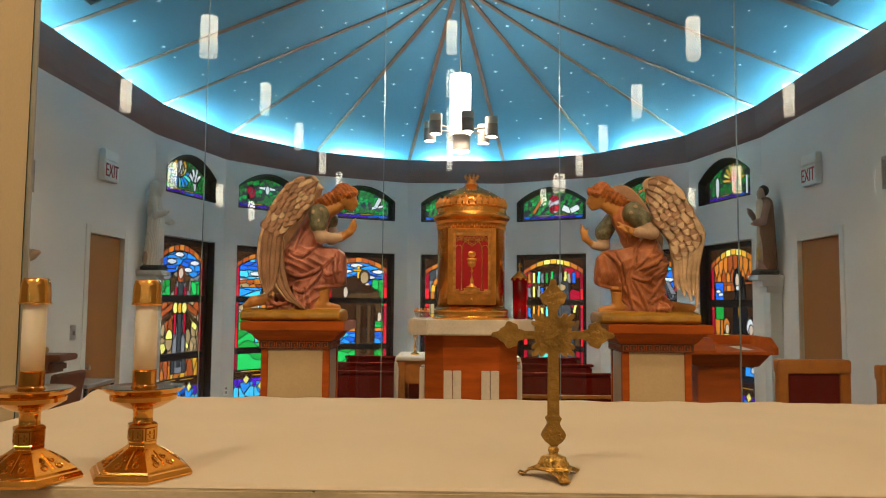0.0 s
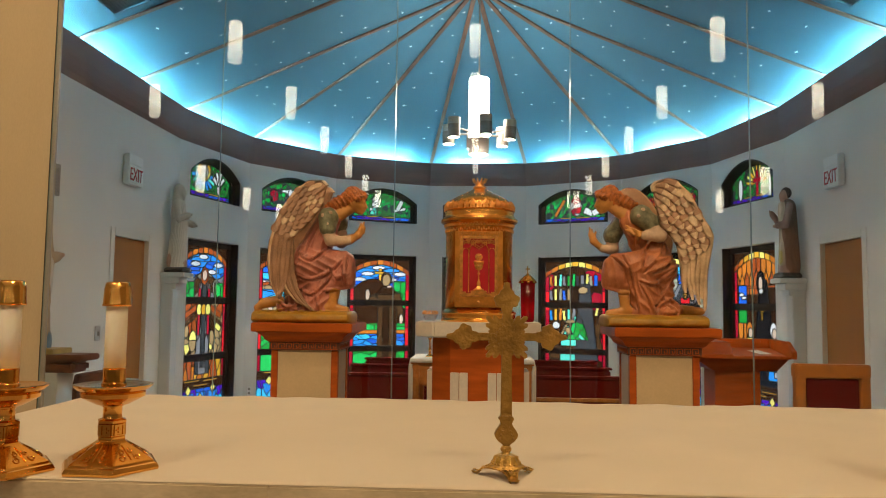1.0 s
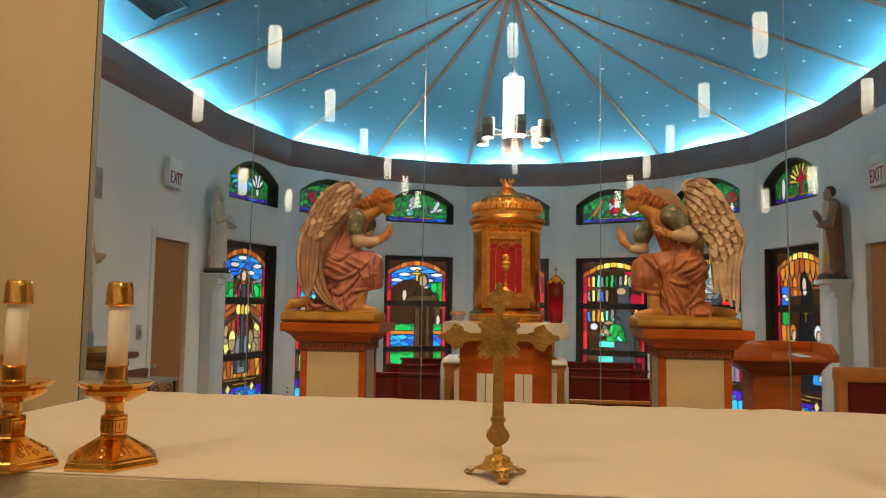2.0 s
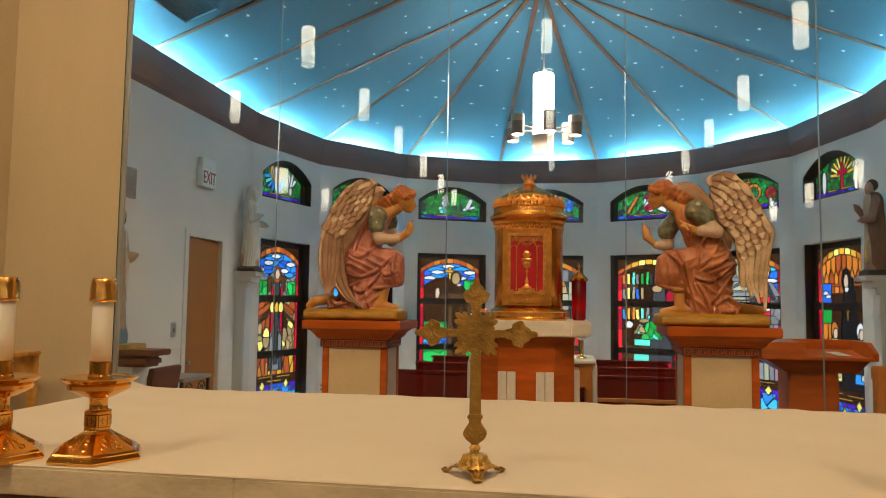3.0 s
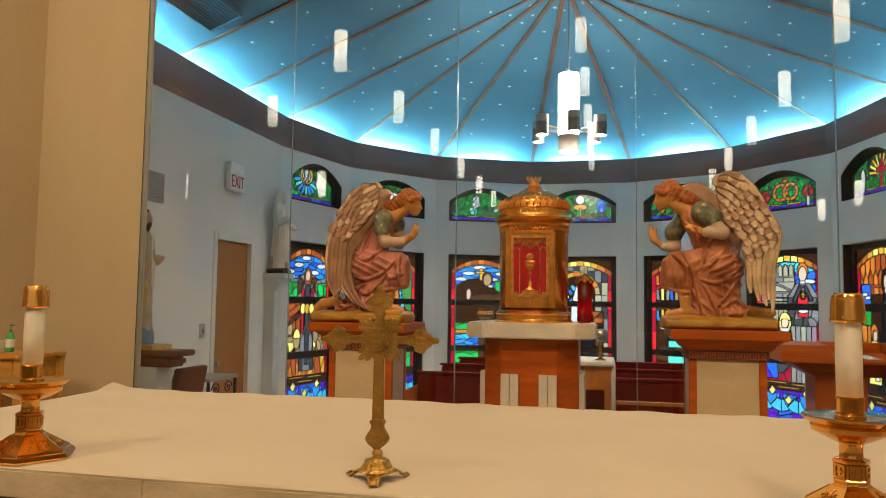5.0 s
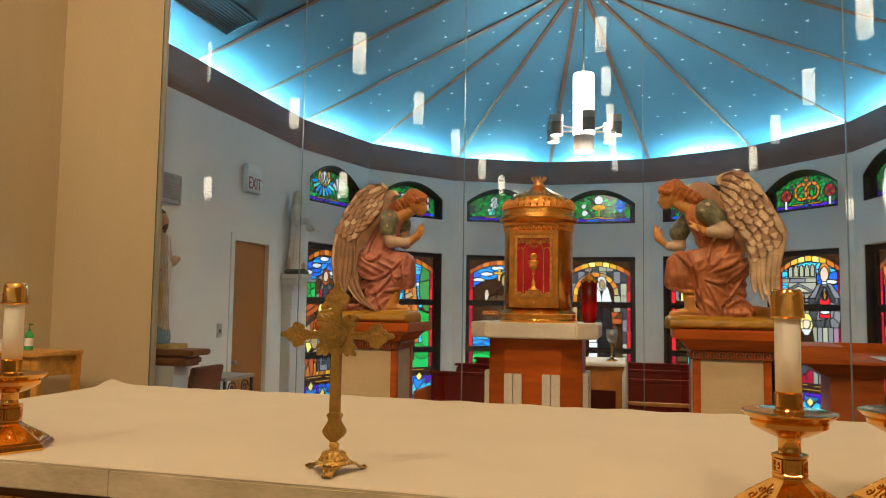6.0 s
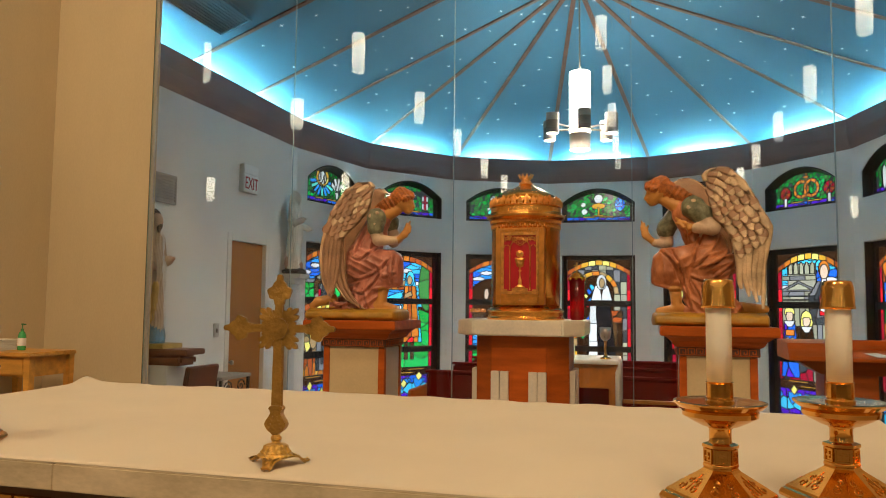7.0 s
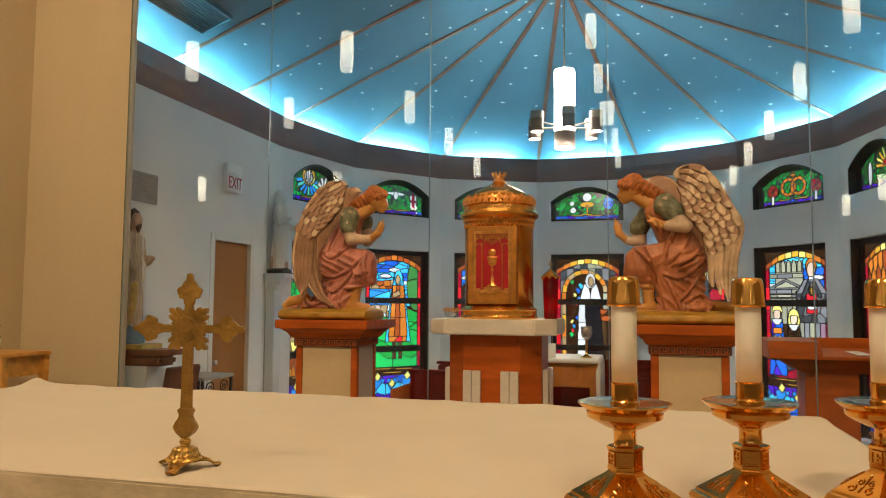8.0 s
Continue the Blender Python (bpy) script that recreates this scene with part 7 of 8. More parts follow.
        P += [ball(3, (0.125, -0.1, 0.735), 0.068, 1.0, (0.005, 40, 30, 26, 0.0)), seg(3, (0.125, -0.105, 0.735), (0.128, -0.12, 0.66), 0.07, 0.06, (0.005, 40, 30, 26, 0.0)), ball(3, (0.17, 0.1, 0.72), 0.06, 1.0, (0.005, 40, 30, 26, 0.4))]
        P += [seg(4, (0.135, -0.115, 0.62), (0.15, -0.12, 0.575), 0.044, 0.041, (0.004, 50, 20, 10, 0)), seg(4, (0.15, -0.12, 0.572), (0.275, -0.1, 0.572), 0.042, 0.028), seg(1, (0.288, -0.1, 0.572), (0.34, -0.1, 0.612), 0.021, 0.024), seg(1, (0.34, -0.1, 0.615), (0.36, -0.1, 0.655), 0.027, 0.02), seg(1, (0.362, -0.1, 0.655), (0.38, -0.1, 0.705), 0.012, 0.007), seg(1, (0.352, -0.115, 0.65), (0.362, -0.118, 0.692), 0.011, 0.007), seg(1, (0.375, -0.095, 0.63), (0.385, -0.095, 0.668), 0.01, 0.007)]
        P += [seg(4, (0.18, 0.115, 0.64), (0.18, 0.12, 0.58), 0.042, 0.042), seg(4, (0.18, 0.12, 0.58), (0.25, 0.06, 0.6), 0.04, 0.03), seg(1, (0.26, 0.06, 0.61), (0.3, 0.05, 0.63), 0.02, 0.015)]
        P += [ball(4, (0.125 + dx, -0.166, 0.735 + dz), 0.011) for dx, dz in ((0.03, 0.03), (-0.025, 0.01), (0.012, -0.05))]
        P += [seg(7, (-0.368, 0, zc), (0.283, 0, zc), r, r, (0.0007, 12, 16, 20, 0), sq) for zc, r, sq in ((0.016, 0.03, 6.3), (0.036, 0.03, 6.3), (0.056, 0.028, 6.5))]
        C = [bend((-0.075, 0.625), (-0.1, 0.52), (-0.112, 0.41)), bend((0.02, 0.65), (-0.015, 0.57), (-0.04, 0.478)), bend((-0.05, 0.465), (0.02, 0.44), (0.075, 0.478), (0.11, 0.518)), bend((-0.11, 0.345), (0.02, 0.305), (0.15, 0.36), (0.228, 0.437)),
             bend((-0.08, 0.25), (0.02, 0.2), (0.112, 0.278), (0.163, 0.357)), bend((0.165, 0.385), (0.2, 0.32), (0.28, 0.345)), bend((0.11, 0.226), (0.2, 0.238), (0.302, 0.25)), bend((-0.04, 0.24), (-0.015, 0.145), (0.035, 0.09)),
             bend((0.06, 0.225), (0.068, 0.145), (0.085, 0.09)), bend((-0.22, 0.085), (-0.145, 0.1), (-0.015, 0.082)), bend((-0.2, 0.145), (-0.145, 0.11), (-0.055, 0.13)), bend((0.26, 0.47), (0.255, 0.38), (0.265, 0.27))]
        V0, F0, M0 = rounded(P, (-0.44, -0.26, -0.04), (0.46, 0.26, 1.02), 0.006, 0.012, [(0, 0.0135, c) for c in C])
        outer = [(0.12, 0.955), (0.086, 0.996), (-0.005, 0.982), (-0.082, 0.936), (-0.151, 0.844), (-0.195, 0.765), (-0.231, 0.661), (-0.261, 0.557), (-0.27, 0.427), (-0.254, 0.299), (-0.222, 0.2), (-0.19, 0.155)]
        inner = [(0.125, 0.95), (0.105, 0.88), (0.093, 0.8), (0.045, 0.74), (0.002, 0.688), (-0.074, 0.623), (-0.118, 0.564), (-0.122, 0.45), (-0.13, 0.35), (-0.15, 0.25), (-0.175, 0.175)]
        out2 = [(-0.2, 0.66), (-0.205, 0.5), (-0.19, 0.36), (-0.15, 0.24), (-0.08, 0.15), (0.04, 0.082)]
        inn2 = [(-0.105, 0.6), (-0.105, 0.47), (-0.092, 0.34), (-0.06, 0.22), (-0.005, 0.135), (0.06, 0.08)]
        wings = [(1, -0.02, outer, inner, 11, 0.52, 5, (1.0, 0.97), 0.04), (-1, 0.0, outer, inner, 11, 0.52, 5, (1.0, 0.97), 0.04), (-1, 0.0, out2, inn2, 0, 0.15, 4, (1.0, 0.96), 0.03)]
    V0[:, 2] = np.maximum(V0[:, 2], 0.0)
    V, F, M = [Vector(v) for v in V0], [tuple(f) for f in F0], list(M0)
    for sgn, sh, o, n, rows, reach, nlong, tips, size in wings:
        VV, FF, MM = [], [], []
        wing(VV, FF, MM, [(px + sh, pz - abs(sh) * 0.08) for px, pz in o], [(px + sh, pz - abs(sh) * 0.08) for px, pz in n], -0.145 + (0.012 if rows == 0 else 0), 4, rows, reach, nlong, tips, size, not pose_b)
        k = len(V)
        for v in VV:
            t = max(0, (0.0 - v.x)) * 0.1
            V.append(Vector((v.x, (v.y - t) * (1 if sgn < 0 else -1), v.z)))
        F += [tuple(k + q for q in (f if sgn < 0 else f[::-1])) for f in FF]
        M += MM
    if face < 0:
        V = [Vector((-v.x, v.y, v.z)) for v in V]
        F = [f[::-1] for f in F]
    ob = new("angel_statue", mesh_from("angel_statue", V, F, ANGELMATS if pose_b else [ROSE] + ANGELMATS[1:], M, smooth=True))
    ob.matrix_world = pose(x, 5.24, 1.152)
    pair = "one hand on its chest" if pose_b else "one hand raised"
    return tagged(ob, "painted kneeling angel in " + ("an orange-rose" if pose_b else "a pink") + " robe, " + pair, "statue", "angel statues")


angel(PEDX[0] + 0.0, 1, False)
angel(PEDX[1] + 0.0, -1, True)

# robed figures on the side walls
OFFWHITE = material("painted_ivory_robe", (0.64, 0.6, 0.54), 0.55, vary=0.12, scale=5)
BROWNROBE = material("painted_brown_robe", (0.2, 0.09, 0.045), 0.55, vary=0.15, scale=6)
MAUVE = material("painted_mauve_robe", (0.36, 0.2, 0.15), 0.55, vary=0.12, scale=6)
DARKHAIR = material("painted_dark_hair", (0.05, 0.03, 0.02), 0.5, vary=0.2, scale=30)
BLUEBASE = material("painted_blue_globe", (0.12, 0.22, 0.3), 0.5, vary=0.2, scale=10)
GOLDEDGE = material("painted_gold_lining", (0.5, 0.33, 0.08), 0.45, vary=0.2, scale=9)
DARKBASE = material("dark_statue_base", (0.03, 0.026, 0.022), 0.5, vary=0.1)
SANDROBE = material("painted_sand_robe", (0.45, 0.34, 0.23), 0.55, vary=0.15, scale=6)
PALEPAINT = material("painted_white_robe", (0.68, 0.63, 0.53), 0.5, vary=0.08, scale=5)
PALESKIN = material("painted_pale_skin", (0.46, 0.29, 0.2), 0.5, vary=0.1, scale=8)
CREAMROBE = material("painted_cream_robe", (0.62, 0.5, 0.35), 0.55, vary=0.12, scale=8)
FIGMATS = [OFFWHITE, PALESKIN, DARKHAIR, BROWNROBE, MAUVE, BLUEBASE, GOLDEDGE, DARKBASE, SANDROBE, PALEPAINT, CREAMROBE]


def robed(h, robe, hair, arm, over=None, base=7, veil=None, skin=1, cell=0.011, side=1, beard=2, extra=(), block=False, long_hair=True):
    """A standing robed figure of height h facing +x."""
    k = h / 1.2
    f = (0.012 * k, 60 / k, 60 / k, 6, 0.4)
    P = [seg(robe, (0, 0, 0.1 * k), (0, 0, 0.6 * k), 0.15 * k, 0.115 * k, f), seg(robe, (0, 0, 0.6 * k), (0, 0, 0.9 * k), 0.115 * k, 0.1 * k, f), seg(robe, (0, -0.1 * k, 0.93 * k), (0, 0.1 * k, 0.93 * k), 0.06 * k)]
    if over is not None:
        P += [seg(over, (-0.045 * k, side * 0.04 * k, 0.16 * k), (-0.03 * k, side * 0.05 * k, 0.92 * k), 0.15 * k, 0.11 * k, f), seg(over, (0.06 * k, side * 0.08 * k, 0.66 * k), (0.0, side * 0.06 * k, 0.3 * k), 0.07 * k, 0.1 * k, f)]
    P += [ball(skin, (0.042 * k, 0, 1.09 * k), 0.066 * k), seg(skin, (0, 0, 0.98 * k), (0.01 * k, 0, 1.04 * k), 0.04 * k), seg(skin, (0.105 * k, 0, 1.1 * k), (0.112 * k, 0, 1.078 * k), 0.008 * k, 0.012 * k), seg(beard, (0.075 * k, 0, 1.035 * k), (0.07 * k, 0, 1.01 * k), 0.036 * k, 0.024 * k)]
    P += [(m, Vector(a) * k, Vector(b) * k, ra * k, rb * k, w, q) for m, a, b, ra, rb, w, q in extra]
    P += [ball(hair, (-0.028 * k, 0, 1.12 * k), 0.07 * k), seg(hair, (0.01 * k, 0, 1.155 * k), (0.05 * k, 0, 1.156 * k), 0.045 * k, 0.022 * k)]
    if long_hair:
        P += [seg(hair, (-0.04 * k, 0, 1.1 * k), (-0.055 * k, 0, 0.96 * k), 0.06 * k, 0.05 * k)]
    if veil is not None:
        P += [seg(veil, (-0.03 * k, 0, 1.12 * k), (-0.06 * k, 0, 0.8 * k), 0.085 * k, 0.1 * k)]
    for s in (-1, 1):
        e, w = arm[0 if s < 0 else 1]
        e, w = Vector(e) * k, Vector(w) * k
        a = Vector((0, s * 0.13 * k, 0.92 * k))
        e.y *= s
        w.y *= s
        hd = w + (w - e).normalized() * 0.07 * k
        P += [seg(robe, a, e, 0.055 * k, 0.05 * k), seg(robe, e, w, 0.05 * k, 0.045 * k), seg(skin, w, hd, 0.026 * k, 0.018 * k)]
    if block:
        P += [seg(base, (-0.16 * k, 0, z * k), (0.16 * k, 0, z * k), 0.028 * k, 0.028 * k, None, 6.5) for z in (0.01, 0.04)]
    else:
        P += [seg(base, (0, -0.03 * k, 0.05 * k), (0, 0.03 * k, 0.05 * k), 0.16 * k, 0.16 * k)]
    V, F, M = rounded(P, (-0.35 * k, -0.35 * k, -0.16 * k), (0.45 * k, 0.35 * k, 1.25 * k), cell, 0.025 * k)
    V[:, 2] = np.maximum(V[:, 2], 0)
    return V, F, M


def statue(name, data, at, turn, label):
    V, F, M = data
    ob = new(name, mesh_from(name, V, [tuple(f) for f in F], FIGMATS, M, smooth=True))
    ob.matrix_world = pose(*at, 0, 0, turn)
    return tagged(ob, label, "statue", "saint statues")


LOWARM = ((0.03, 0.17, 0.7), (0.2, 0.17, 0.66))
statue("saint_statue", robed(1.36, 8, 2, (((0.03, 0.15, 0.72), (0.1, 0.15, 0.68)), ((0.03, 0.16, 0.72), (0.12, 0.16, 0.74))), over=0, base=5, side=1, extra=[seg(6, (0.09, -0.06, 0.5), (0.05, -0.07, 0.2), 0.04, 0.06)]), (-3.9, 6.9, 0.83), 0, "painted statue in sand and ivory robes with open hands").matrix_world = pose(-3.94, 6.9, 0.83) @ Matrix.Diagonal((0.74, 0.76, 1.05, 1))
statue("saint_statue", robed(1.25, 4, 2, (((0.05, 0.16, 0.72), (0.2, 0.1, 0.84)), ((0.08, 0.15, 0.7), (0.2, 0.12, 0.68))), over=3, beard=1, block=True, long_hair=False, extra=[seg(10, (0.1, 0.06, 0.94), (0.1, 0.06, 0.8), 0.06, 0.065), seg(10, (0.1, 0.05, 0.8), (0.1, 0.04, 0.62), 0.06, 0.03), seg(8, (0.085, 0.05, 0.62), (0.09, 0.05, 0.22), 0.06, 0.075, (0.01, 60, 60, 6, 0.4)), seg(6, (0.13, 0.07, 0.32), (0.13, 0.07, 0.22), 0.04, 0.045)]), (XR - 0.28, 10.3, 1.705), 180, "painted statue in brown and mauve robes on a wall bracket").matrix_world = pose(XR - 0.19, 10.3, 1.705, 0, 0, 180) @ Matrix.Diagonal((0.74, 0.8, 1, 1))
statue("saint_statue", robed(1.25, 9, 9, (((0.06, 0.15, 0.72), (0.22, 0.14, 0.76)), LOWARM), over=9, veil=9, skin=9, beard=9, block=True, extra=[seg(1, (-0.06, 0, 0.15), (0.09, 0, 0.11), 0.14, 0.08)]), (XL + 0.28, 10.05, 1.705), 0, "pale veiled statue on a wall bracket").matrix_world = pose(XL + 0.185, 10.42, 1.705) @ Matrix.Diagonal((0.76, 0.76, 1.02, 1))


def wall_bracket(x, s, y):
    """Plastered half column with stepped capital below a statue."""
    b = thing("statue_bracket", (x, y, FL), "pale plaster bracket column under a statue", "bracket", "statue brackets")
    for i, (w, d, z0, z1) in enumerate(((0.11, 0.17, 0, 1.95), (0.125, 0.19, 1.951, 2.0), (0.11, 0.175, 2.001, 2.25), (0.13, 0.22, 2.251, 2.33), (0.155, 0.28, 2.331, 2.42), (0.18, 0.36, 2.421, 2.49))):
        x0, x1 = sorted((s * 0.002, s * d))
        part(("shaft", "necking", "frieze", "ovolo", "capital", "shelf")[i], boxed(x0, x1, -w, w, z0, z1, bevel=0.01), PILASTER, b)


wall_bracket(XL, 1, 10.42)
wall_bracket(XR, -1, 10.3)

# ---- furniture of the chapel ----
OAK = material("oak_wood", (0.52, 0.185, 0.032), 0.45, vary=0.18, scale=3, stretch=(5, 1, 5), bump=0.03)
OAKDARK = material("dark_oak", (0.2, 0.062, 0.022), 0.45, vary=0.2, scale=3, stretch=(5, 1, 5))
MAROON = material("maroon_upholstery", (0.13, 0.005, 0.005), 0.85, vary=0.12, scale=10, bump=0.2, bump_scale=300, spec=0.12)
TABLECLOTH = material("white_tablecloth", (0.74, 0.72, 0.68), 0.9, vary=0.03, scale=6, bump=0.05)
IRON = material("wrought_iron", (0.03, 0.03, 0.03), 0.5, vary=0.1, metal=0.4)


def pew(x0, x1, y, label):
    p = thing("pew", ((x0 + x1) / 2, y, FL), label, "pew", "maroon pews")
    w = (x1 - x0) / 2
    part("seat", boxed(-w + 0.04, w - 0.04, -0.35, 0.22, 0.55, 0.64, bevel=0.02), MAROON, p)
    back = part("backrest", boxed(-w + 0.04, w - 0.04, 0.22, 0.3, 0.62, 1.24, bevel=0.02), MAROON, p)
    part("cap_rail", boxed(-w + 0.02, w - 0.02, 0.2, 0.32, 1.2405, 1.27, bevel=0.008), MAROON, p)
    part("front_rail", boxed(-w + 0.04, w - 0.04, -0.37, -0.352, 0.5, 0.56, bevel=0.004), OAK, p, "varnished wooden rail")
    for s in (-1, 1):
        x0, x1 = sorted((s * w, s * (w - 0.039)))
        part("end_panel", boxed(x0, x1, -0.38, 0.33, 0.0, 1.1, bevel=0.012), CHERRY, p)
    return p


for yb in (11.25, 10.05, 8.8):
    pew(-1.47, 2.06, yb - 0.3, "long maroon upholstered pew behind the tabernacle stand")
kn = thing("kneeler_rail", (1.28, 8.1, FL), "low maroon front screen with a tan wooden rail", "kneeler")
part("screen", boxed(-0.5, 0.6, -0.02, 0.02, 0.0, 1.06, bevel=0.006), MAROON, kn)
part("rail", boxed(-0.52, 0.62, -0.04, 0.04, 1.0605, 1.095, bevel=0.008), OAK, kn, "tan wooden top rail")

# credence table with its cloth and vessels
tab = thing("side_table", (0.225, 7.9, FL), "wooden side table on slim white legs", "table")
tz = 0.735 - FL
part("tabletop", boxed(-0.63, 0.63, -0.36, 0.36, tz - 0.05, tz, bevel=0.006), OAK, tab)
part("apron", boxed(-0.58, 0.58, -0.32, 0.32, tz - 0.27, tz - 0.051, bevel=0.006), OAK, tab)
for sx in (-1, 1):
    for sy in (-1, 1):
        part("leg", boxed(sx * 0.57 - 0.035, sx * 0.57 + 0.035, sy * 0.31 - 0.035, sy * 0.31 + 0.035, 0, tz - 0.051, bevel=0.006), OAK, tab)
bm = bmesh.new()
nx, ny = 60, 34
rows = []
for j in range(ny + 1):
    row = []
    for i in range(nx + 1):
        u, v = -0.72 + 1.44 * i / nx, -0.4 + 0.8 * j / ny
        ox, oy = max(0, abs(u) - 0.64), max(0, abs(v) - 0.365)
        x = math.copysign(min(abs(u), 0.641 + 0.003 * math.sin(v * 26) * min(1, ox * 12)) - (oy * 1.3 if ox > 0 else 0), u)
        y = math.copysign(min(abs(v), 0.367 + (0.004 if ox > 0 else 0)), v)
        row.append(bm.verts.new((0.225 + x, 7.9 + y, 0.7395 - ox * 9.0 - oy * 1.1)))
    rows.append(row)
for j in range(ny):
    for i in range(nx):
        bm.faces.new((rows[j][i], rows[j][i + 1], rows[j + 1][i + 1], rows[j + 1][i]))
ob = put("tablecloth", bm, TABLECLOTH, smooth=True)
sol = ob.modifiers.new("thickness", "SOLIDIFY")
sol.thickness, sol.offset = 0.003, 1
tagged(ob, "white cloth on the side table, hanging at its ends", "tablecloth")

cs = thing("small_candlestick", (-0.22, 7.78, 0.744), "slender brass candlestick on the side table", "candlestick")
part("base", turned([(0.045, 0), (0.046, 0.01), (0.02, 0.025), (0.012, 0.04)], 20), BRASS, cs)
part("stem", turned([(0.011, 0.04), (0.016, 0.08), (0.009, 0.1), (0.009, 0.17), (0.022, 0.19), (0.02, 0.2)], 16), BRASS, cs, smooth=True)
part("candle", turned([(0.012, 0.2), (0.012, 0.26)], 12), WAX, cs)
gb = thing("chalice", (0.72, 7.72, 0.744), "tall silver goblet on a brass foot", "chalice")
part("foot", turned([(0.055, 0), (0.056, 0.008), (0.02, 0.025), (0.011, 0.05), (0.013, 0.16), (0.018, 0.18)], 20), BRASS, gb, smooth=True)
part("cup", turned([(0.018, 0.18), (0.045, 0.2), (0.055, 0.25), (0.056, 0.31), (0.052, 0.31)], 24), STEEL, gb, smooth=True)
bk = thing("framed_card", (0.36, 7.62, 0.744), "small white card propped in a holder", "card")
ob = part("card", boxed(-0.07, 0.07, -0.006, 0.006, 0.0, 0.14, bevel=0.002), WHITE, bk)
ob.matrix_local = pose(0, 0, 0, -14, 0, 12)

# reading desk of cherry wood
lc = thing("reading_desk", (2.92, 7.9, FL), "cherry wood reading desk with a slanted book box", "lectern")
lz = 0.95 - FL


def wedge(bm, x0, x1, side):
    """A block between two ends that share one outline of (y, z)."""
    a = [bm.verts.new((x0, y, z)) for y, z in side]
    b = [bm.verts.new((x1, y, z)) for y, z in side]
    m = len(a)
    bm.faces.new(list(reversed(a)))
    bm.faces.new(b)
    for i in range(m):
        bm.faces.new((a[i], a[(i + 1) % m], b[(i + 1) % m], b[i]))
    bmesh.ops.recalc_face_normals(bm, faces=bm.faces)
    return bm


part("column", boxed(-0.2, 0.26, -0.05, 0.33, 0.1, lz - 0.3, bevel=0.008), CHERRY, lc)
part("plinth", boxed(-0.27, 0.33, -0.12, 0.4, 0.0, 0.0995, bevel=0.01), CHERRYFLAT, lc)
bm = bmesh.new()
lo4 = [bm.verts.new(p) for p in ((-0.23, -0.08, lz - 0.2995), (0.42, -0.08, lz - 0.2995), (0.42, 0.34, lz - 0.2995), (-0.23, 0.34, lz - 0.2995))]
hi4 = [bm.verts.new(p) for p in ((-0.45, -0.2, lz - 0.165), (0.5, -0.2, lz - 0.165), (0.5, 0.34, lz - 0.165), (-0.45, 0.34, lz - 0.165))]
bm.faces.new(list(reversed(lo4)))
bm.faces.new(hi4)
for i in range(4):
    bm.faces.new((lo4[i], lo4[(i + 1) % 4], hi4[(i + 1) % 4], hi4[i]))
part("flared_body", bm, CHERRY, lc, bevel=0.006)
part("book_box", wedge(bmesh.new(), -0.54, -0.09, [(-0.31, lz - 0.1645), (-0.31, lz - 0.14), (-0.2, lz - 0.005), (0.36, lz + 0.01), (0.36, lz - 0.1645)]), CHERRYFLAT, lc, bevel=0.006)
part("box_lip", boxed(-0.535, -0.095, -0.325, -0.3105, lz - 0.16, lz - 0.12, bevel=0.004), CHERRYFLAT, lc)
part("slope", wedge(bmesh.new(), -0.0895, 0.489, [(-0.25, lz - 0.1645), (-0.25, lz - 0.155), (0.3, lz - 0.085), (0.3, lz - 0.1645)]), CHERRYFLAT, lc)
part("ledge", boxed(-0.0895, 0.489, -0.29, -0.2505, lz - 0.1645, lz - 0.135, bevel=0.006), CHERRYFLAT, lc)
part("back_board", boxed(-0.0895, 0.489, 0.3005, 0.36, lz - 0.1645, lz + 0.012, bevel=0.008), CHERRYFLAT, lc)
part("cheek", wedge(bmesh.new(), 0.4895, 0.54, [(-0.28, lz - 0.1645), (-0.28, lz - 0.09), (-0.12, lz + 0.005), (0.36, lz + 0.012), (0.36, lz - 0.1645)]), CHERRYFLAT, lc, bevel=0.006)
pg = thing("sheet_of_paper", (3.2, 7.92, 0.8335), "loose white page on the reading desk", "paper")
pg.matrix_world = pose(3.2, 7.92, 0.8335, 7.25, 0, 20)
part("page", boxed(-0.07, 0.07, -0.1, 0.1, 0.0, 0.003), WHITE, pg)


def presider_chair(x, y, turn):
    c = thing("armchair", (x, y, FL), "oak armchair with a dark maroon padded back", "chair", "oak chairs", turn)
    t = 0.78 - FL
    for s in (-1, 1):
        part("post", boxed(s * 0.29 - 0.045, s * 0.29 + 0.045, 0.22, 0.31, 0, t - 0.06, bevel=0.008), OAK, c)
        part("leg", boxed(s * 0.29 - 0.04, s * 0.29 + 0.04, -0.34, -0.26, 0, 0.9, bevel=0.008), OAK, c)
        part("armrest", boxed(s * 0.29 - 0.05, s * 0.29 + 0.05, -0.38, 0.219, 0.9005, 0.94, bevel=0.012), OAK, c)
    part("top_rail", boxed(-0.34, 0.34, 0.2, 0.32, t - 0.13, t, bevel=0.012), OAK, c)
    part("lower_rail", boxed(-0.245, 0.245, 0.23, 0.3, 0.62, 0.7, bevel=0.008), OAK, c)
    part("back_pad", boxed(-0.245, 0.245, 0.225, 0.29, 0.7005, t - 0.131, bevel=0.015), MAROON, c, "dark maroon padded back")
    part("seat", boxed(-0.245, 0.245, -0.34, 0.219, 0.56, 0.68, bevel=0.02), MAROON, c)
    part("seat_rail", boxed(-0.244, 0.244, -0.345, -0.3, 0.46, 0.559, bevel=0.006), OAK, c)


presider_chair(3.56, 7.4, 180)
presider_chair(4.17, 6.8, 180)

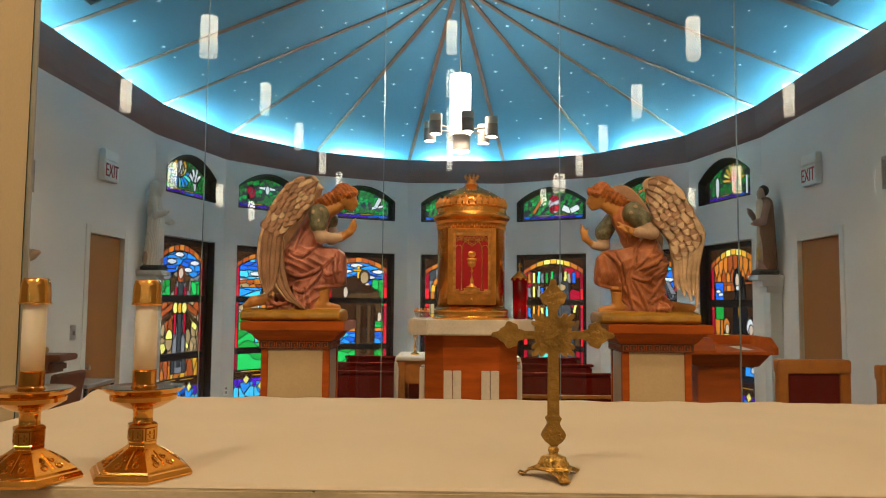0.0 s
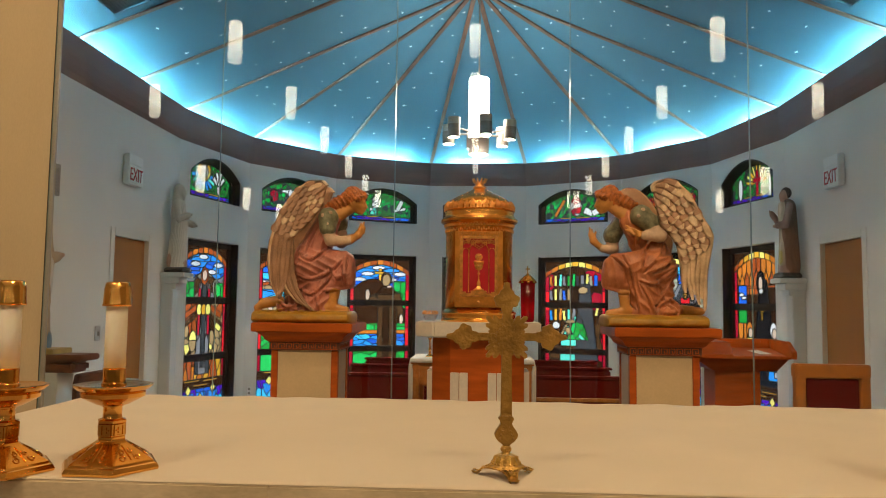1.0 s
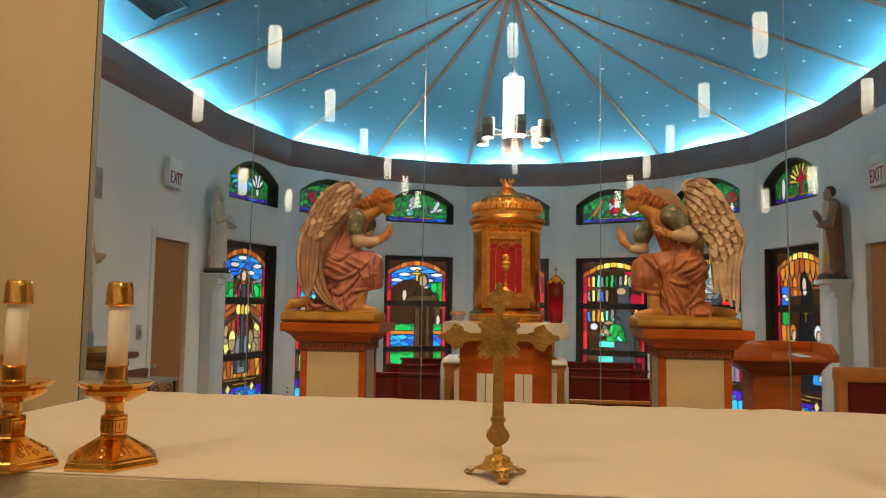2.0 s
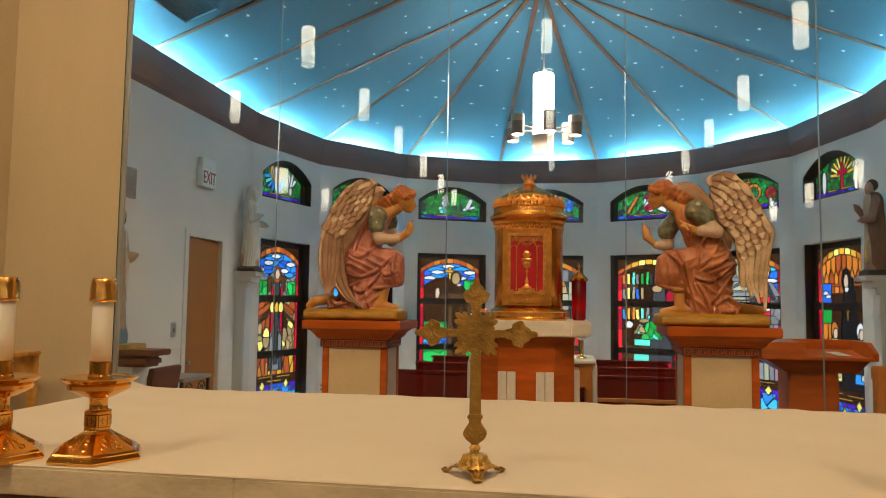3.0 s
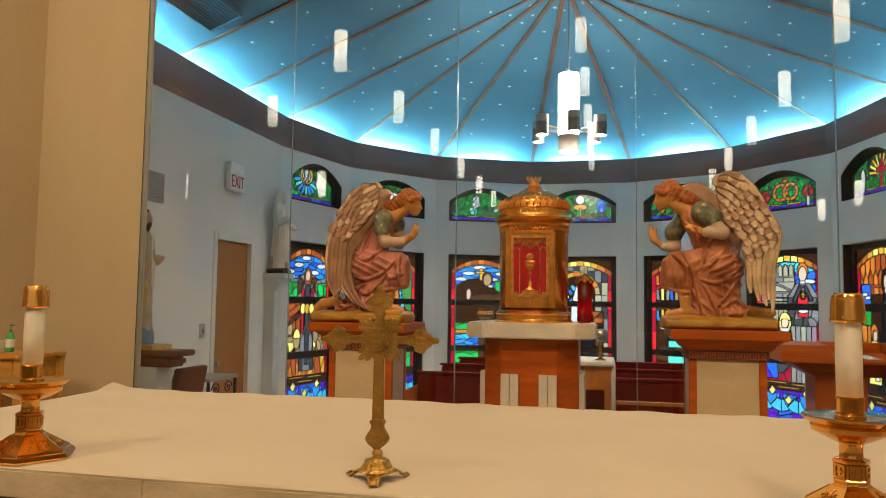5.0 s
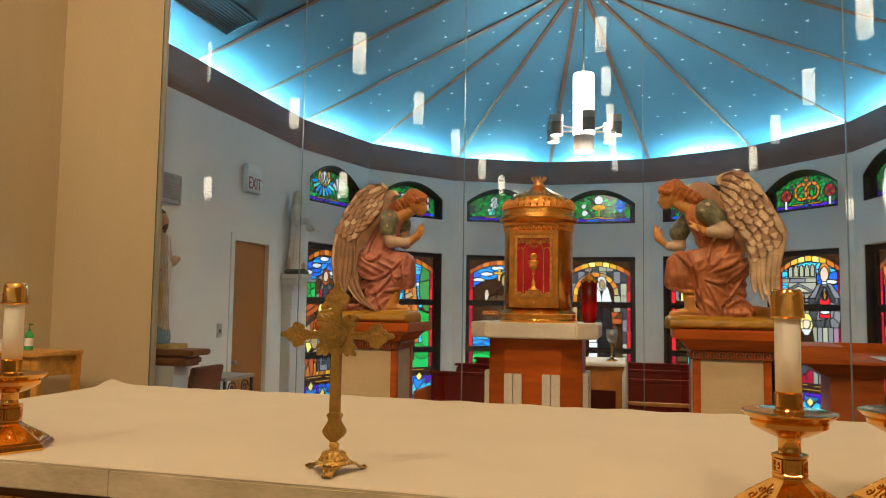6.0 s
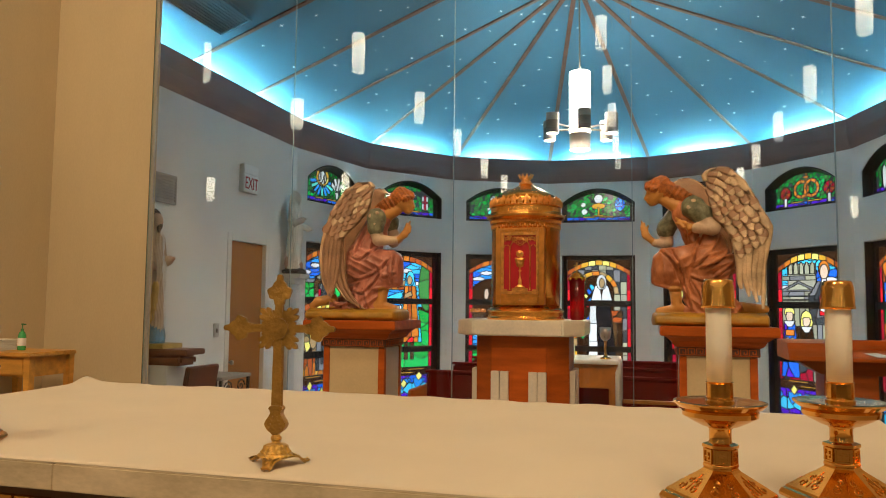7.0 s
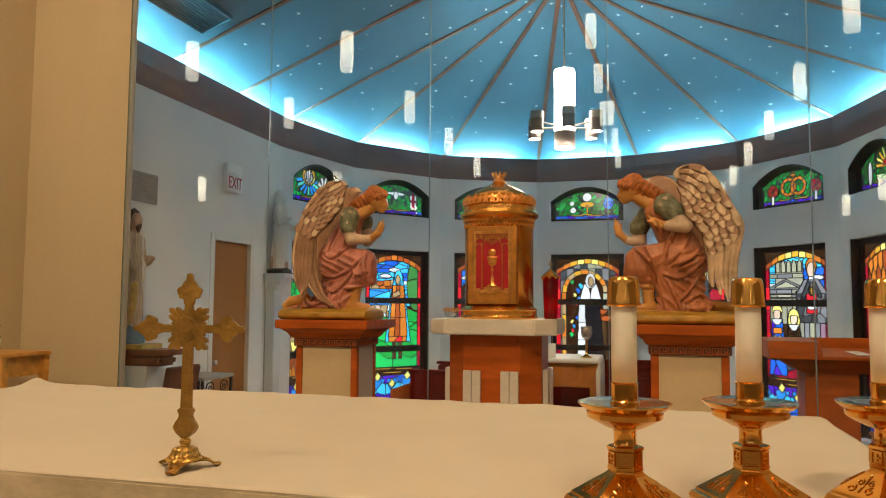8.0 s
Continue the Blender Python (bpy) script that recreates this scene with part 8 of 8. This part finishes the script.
# console under the ivory statue, a chair and a low iron stand by the west wall
con = thing("statue_console", (-3.82, 6.85, FL), "dark wood console with a shaped top under a statue", "console")
part("top", boxed(-0.36, 0.44, -0.12, 0.22, 0.78 - FL - 0.06, 0.78 - FL, bevel=0.012), OAKDARK, con)
part("moulding", boxed(-0.34, 0.36, -0.1, 0.2, 0.78 - FL - 0.17, 0.78 - FL - 0.061, bevel=0.03), OAKDARK, con)
part("body", boxed(-0.33, 0.2, -0.09, 0.19, 0.0, 0.78 - FL - 0.171, bevel=0.008), PILASTER, con)
part("block", boxed(-0.24, 0.16, -0.119, 0.219, 0.78 - FL + 0.0005, 0.83 - FL - 0.0005, bevel=0.006), GOLDEDGE, con)

dc = thing("side_chair", (-3.98, 7.45, FL), "dark wooden side chair against the wall", "chair")
for sx in (-1, 1):
    for sy in (-1, 1):
        part("leg", boxed(sx * 0.2 - 0.025, sx * 0.2 + 0.025, sy * 0.24 - 0.025, sy * 0.24 + 0.025, 0, 0.56, bevel=0.004), OAKDARK, dc)
part("seat", boxed(-0.26, 0.26, -0.29, 0.29, 0.5605, 0.62, bevel=0.012), OAKDARK, dc)
ob = part("backrest", boxed(-0.03, 0.03, -0.29, 0.29, 0.0, 0.74, bevel=0.012), OAKDARK, dc)
ob.matrix_local = pose(0.2, 0, 0.62, 0, 10, 0)

ir = thing("iron_stand", (-3.96, 8.25, FL), "low grey table with a scrolled iron side", "table")
part("top", boxed(-0.26, 0.26, -0.34, 0.34, 1.13, 1.17, bevel=0.006), VENT, ir)
for sx in (-1, 1):
    for sy in (-1, 1):
        part("leg", boxed(sx * 0.23 - 0.015, sx * 0.23 + 0.015, sy * 0.31 - 0.015, sy * 0.31 + 0.015, 0, 1.13), IRON, ir)
bm = bmesh.new()
for s in (-1, 1):
    tube(bm, [(0.23 + 0.0, s * (0.14 + 0.1 * (1 - q / 14) * math.cos(q * 0.8)), 1.03 + 0.085 * (1 - q / 14) * math.sin(q * 0.8)) for q in range(14)], 0.009, 6)
tube(bm, [(0.23, -0.3, 0.93), (0.23, 0.3, 0.93)], 0.01, 6)
part("scrollwork", bm, IRON, ir)

# pine desk by the sanctuary wall, with soap and a boxed stack
PINE = material("varnished_pine", (0.66, 0.32, 0.06), 0.4, vary=0.16, scale=3, stretch=(1, 5, 5), bump=0.03)
cb = thing("pine_desk", (-4.02, 5.34, PL), "honey-coloured pine side desk with one drawer on square legs", "desk")
cz = 0.84 - PL
part("top", boxed(-0.33, 0.33, -0.28, 0.24, cz - 0.035, cz, bevel=0.008), PINE, cb)
part("apron", boxed(-0.27, 0.27, -0.21, 0.21, cz - 0.2, cz - 0.0355, bevel=0.004), PINE, cb)
dw = part("drawer", boxed(-0.23, 0.23, -0.238, -0.2105, cz - 0.185, cz - 0.05, bevel=0.006), PINE, cb)
bm = bmesh.new()
bmesh.ops.create_icosphere(bm, subdivisions=2, radius=0.02, matrix=Matrix.Translation((0, -0.256, cz - 0.118)))
part("knob", bm, OAKDARK, dw, smooth=True)
for sx in (-1, 1):
    for sy in (-1, 1):
        bm = bmesh.new()
        hexring(bm, [(0.026, 0.0), (0.042, cz - 0.036)], 4, math.radians(45))
        bmesh.ops.translate(bm, verts=bm.verts, vec=(sx * 0.272, sy * 0.215, 0))
        part("leg", bm, PINE, cb)
SOAP = material("green_soap", (0.05, 0.42, 0.12), 0.2, vary=0.05, coat=0.4)
SOAPPUMP = material("green_pump", (0.04, 0.22, 0.08), 0.35, vary=0.05)
sp = thing("soap_bottle", (-4.06, 5.35, 0.84), "green liquid soap bottle with a pump", "soap bottle")
sp.matrix_world = pose(-4.06, 5.35, 0.84) @ Matrix.Diagonal((0.75, 0.75, 0.95, 1))
part("bottle", turned([(0.04, 0), (0.044, 0.006), (0.044, 0.13), (0.03, 0.16), (0.016, 0.17)], 24), SOAP, sp, smooth=True)
part("label", turned([(0.0447, 0.04), (0.0447, 0.11)], 24), WHITE, sp)
part("pump", turned([(0.018, 0.17), (0.018, 0.19), (0.006, 0.195), (0.006, 0.225), (0.014, 0.228), (0.014, 0.24)], 14), SOAPPUMP, sp)
part("spout", boxed(0.0, 0.05, -0.006, 0.006, 0.226, 0.238, bevel=0.002), SOAPPUMP, sp)
bx = thing("stack_of_booklets", (-4.2, 5.28, 0.84), "small stack of white booklets on the desk", "booklets")
for j in range(6):
    ob = part("booklet", boxed(-0.07, 0.07, -0.09, 0.09, 0.0, 0.014, bevel=0.002), WHITE, bx)
    ob.matrix_local = pose(0.003 * (j % 2), 0, 0.0005 + 0.016 * j, 0, 0, 3 * (j % 3))

# ---- the plan is drawn in units of 0.72 m with the platform's zero; bring all of it to metres ----
bpy.context.view_layer.update()
TO_METRES = Matrix.Scale(UNIT, 4)
for ob in list(scene.objects):
    if ob.parent is None and ob.type not in ("CAMERA",) and not (ob.type == "LIGHT" and ob.data.type == "SUN"):
        ob.matrix_world = TO_METRES @ ob.matrix_world
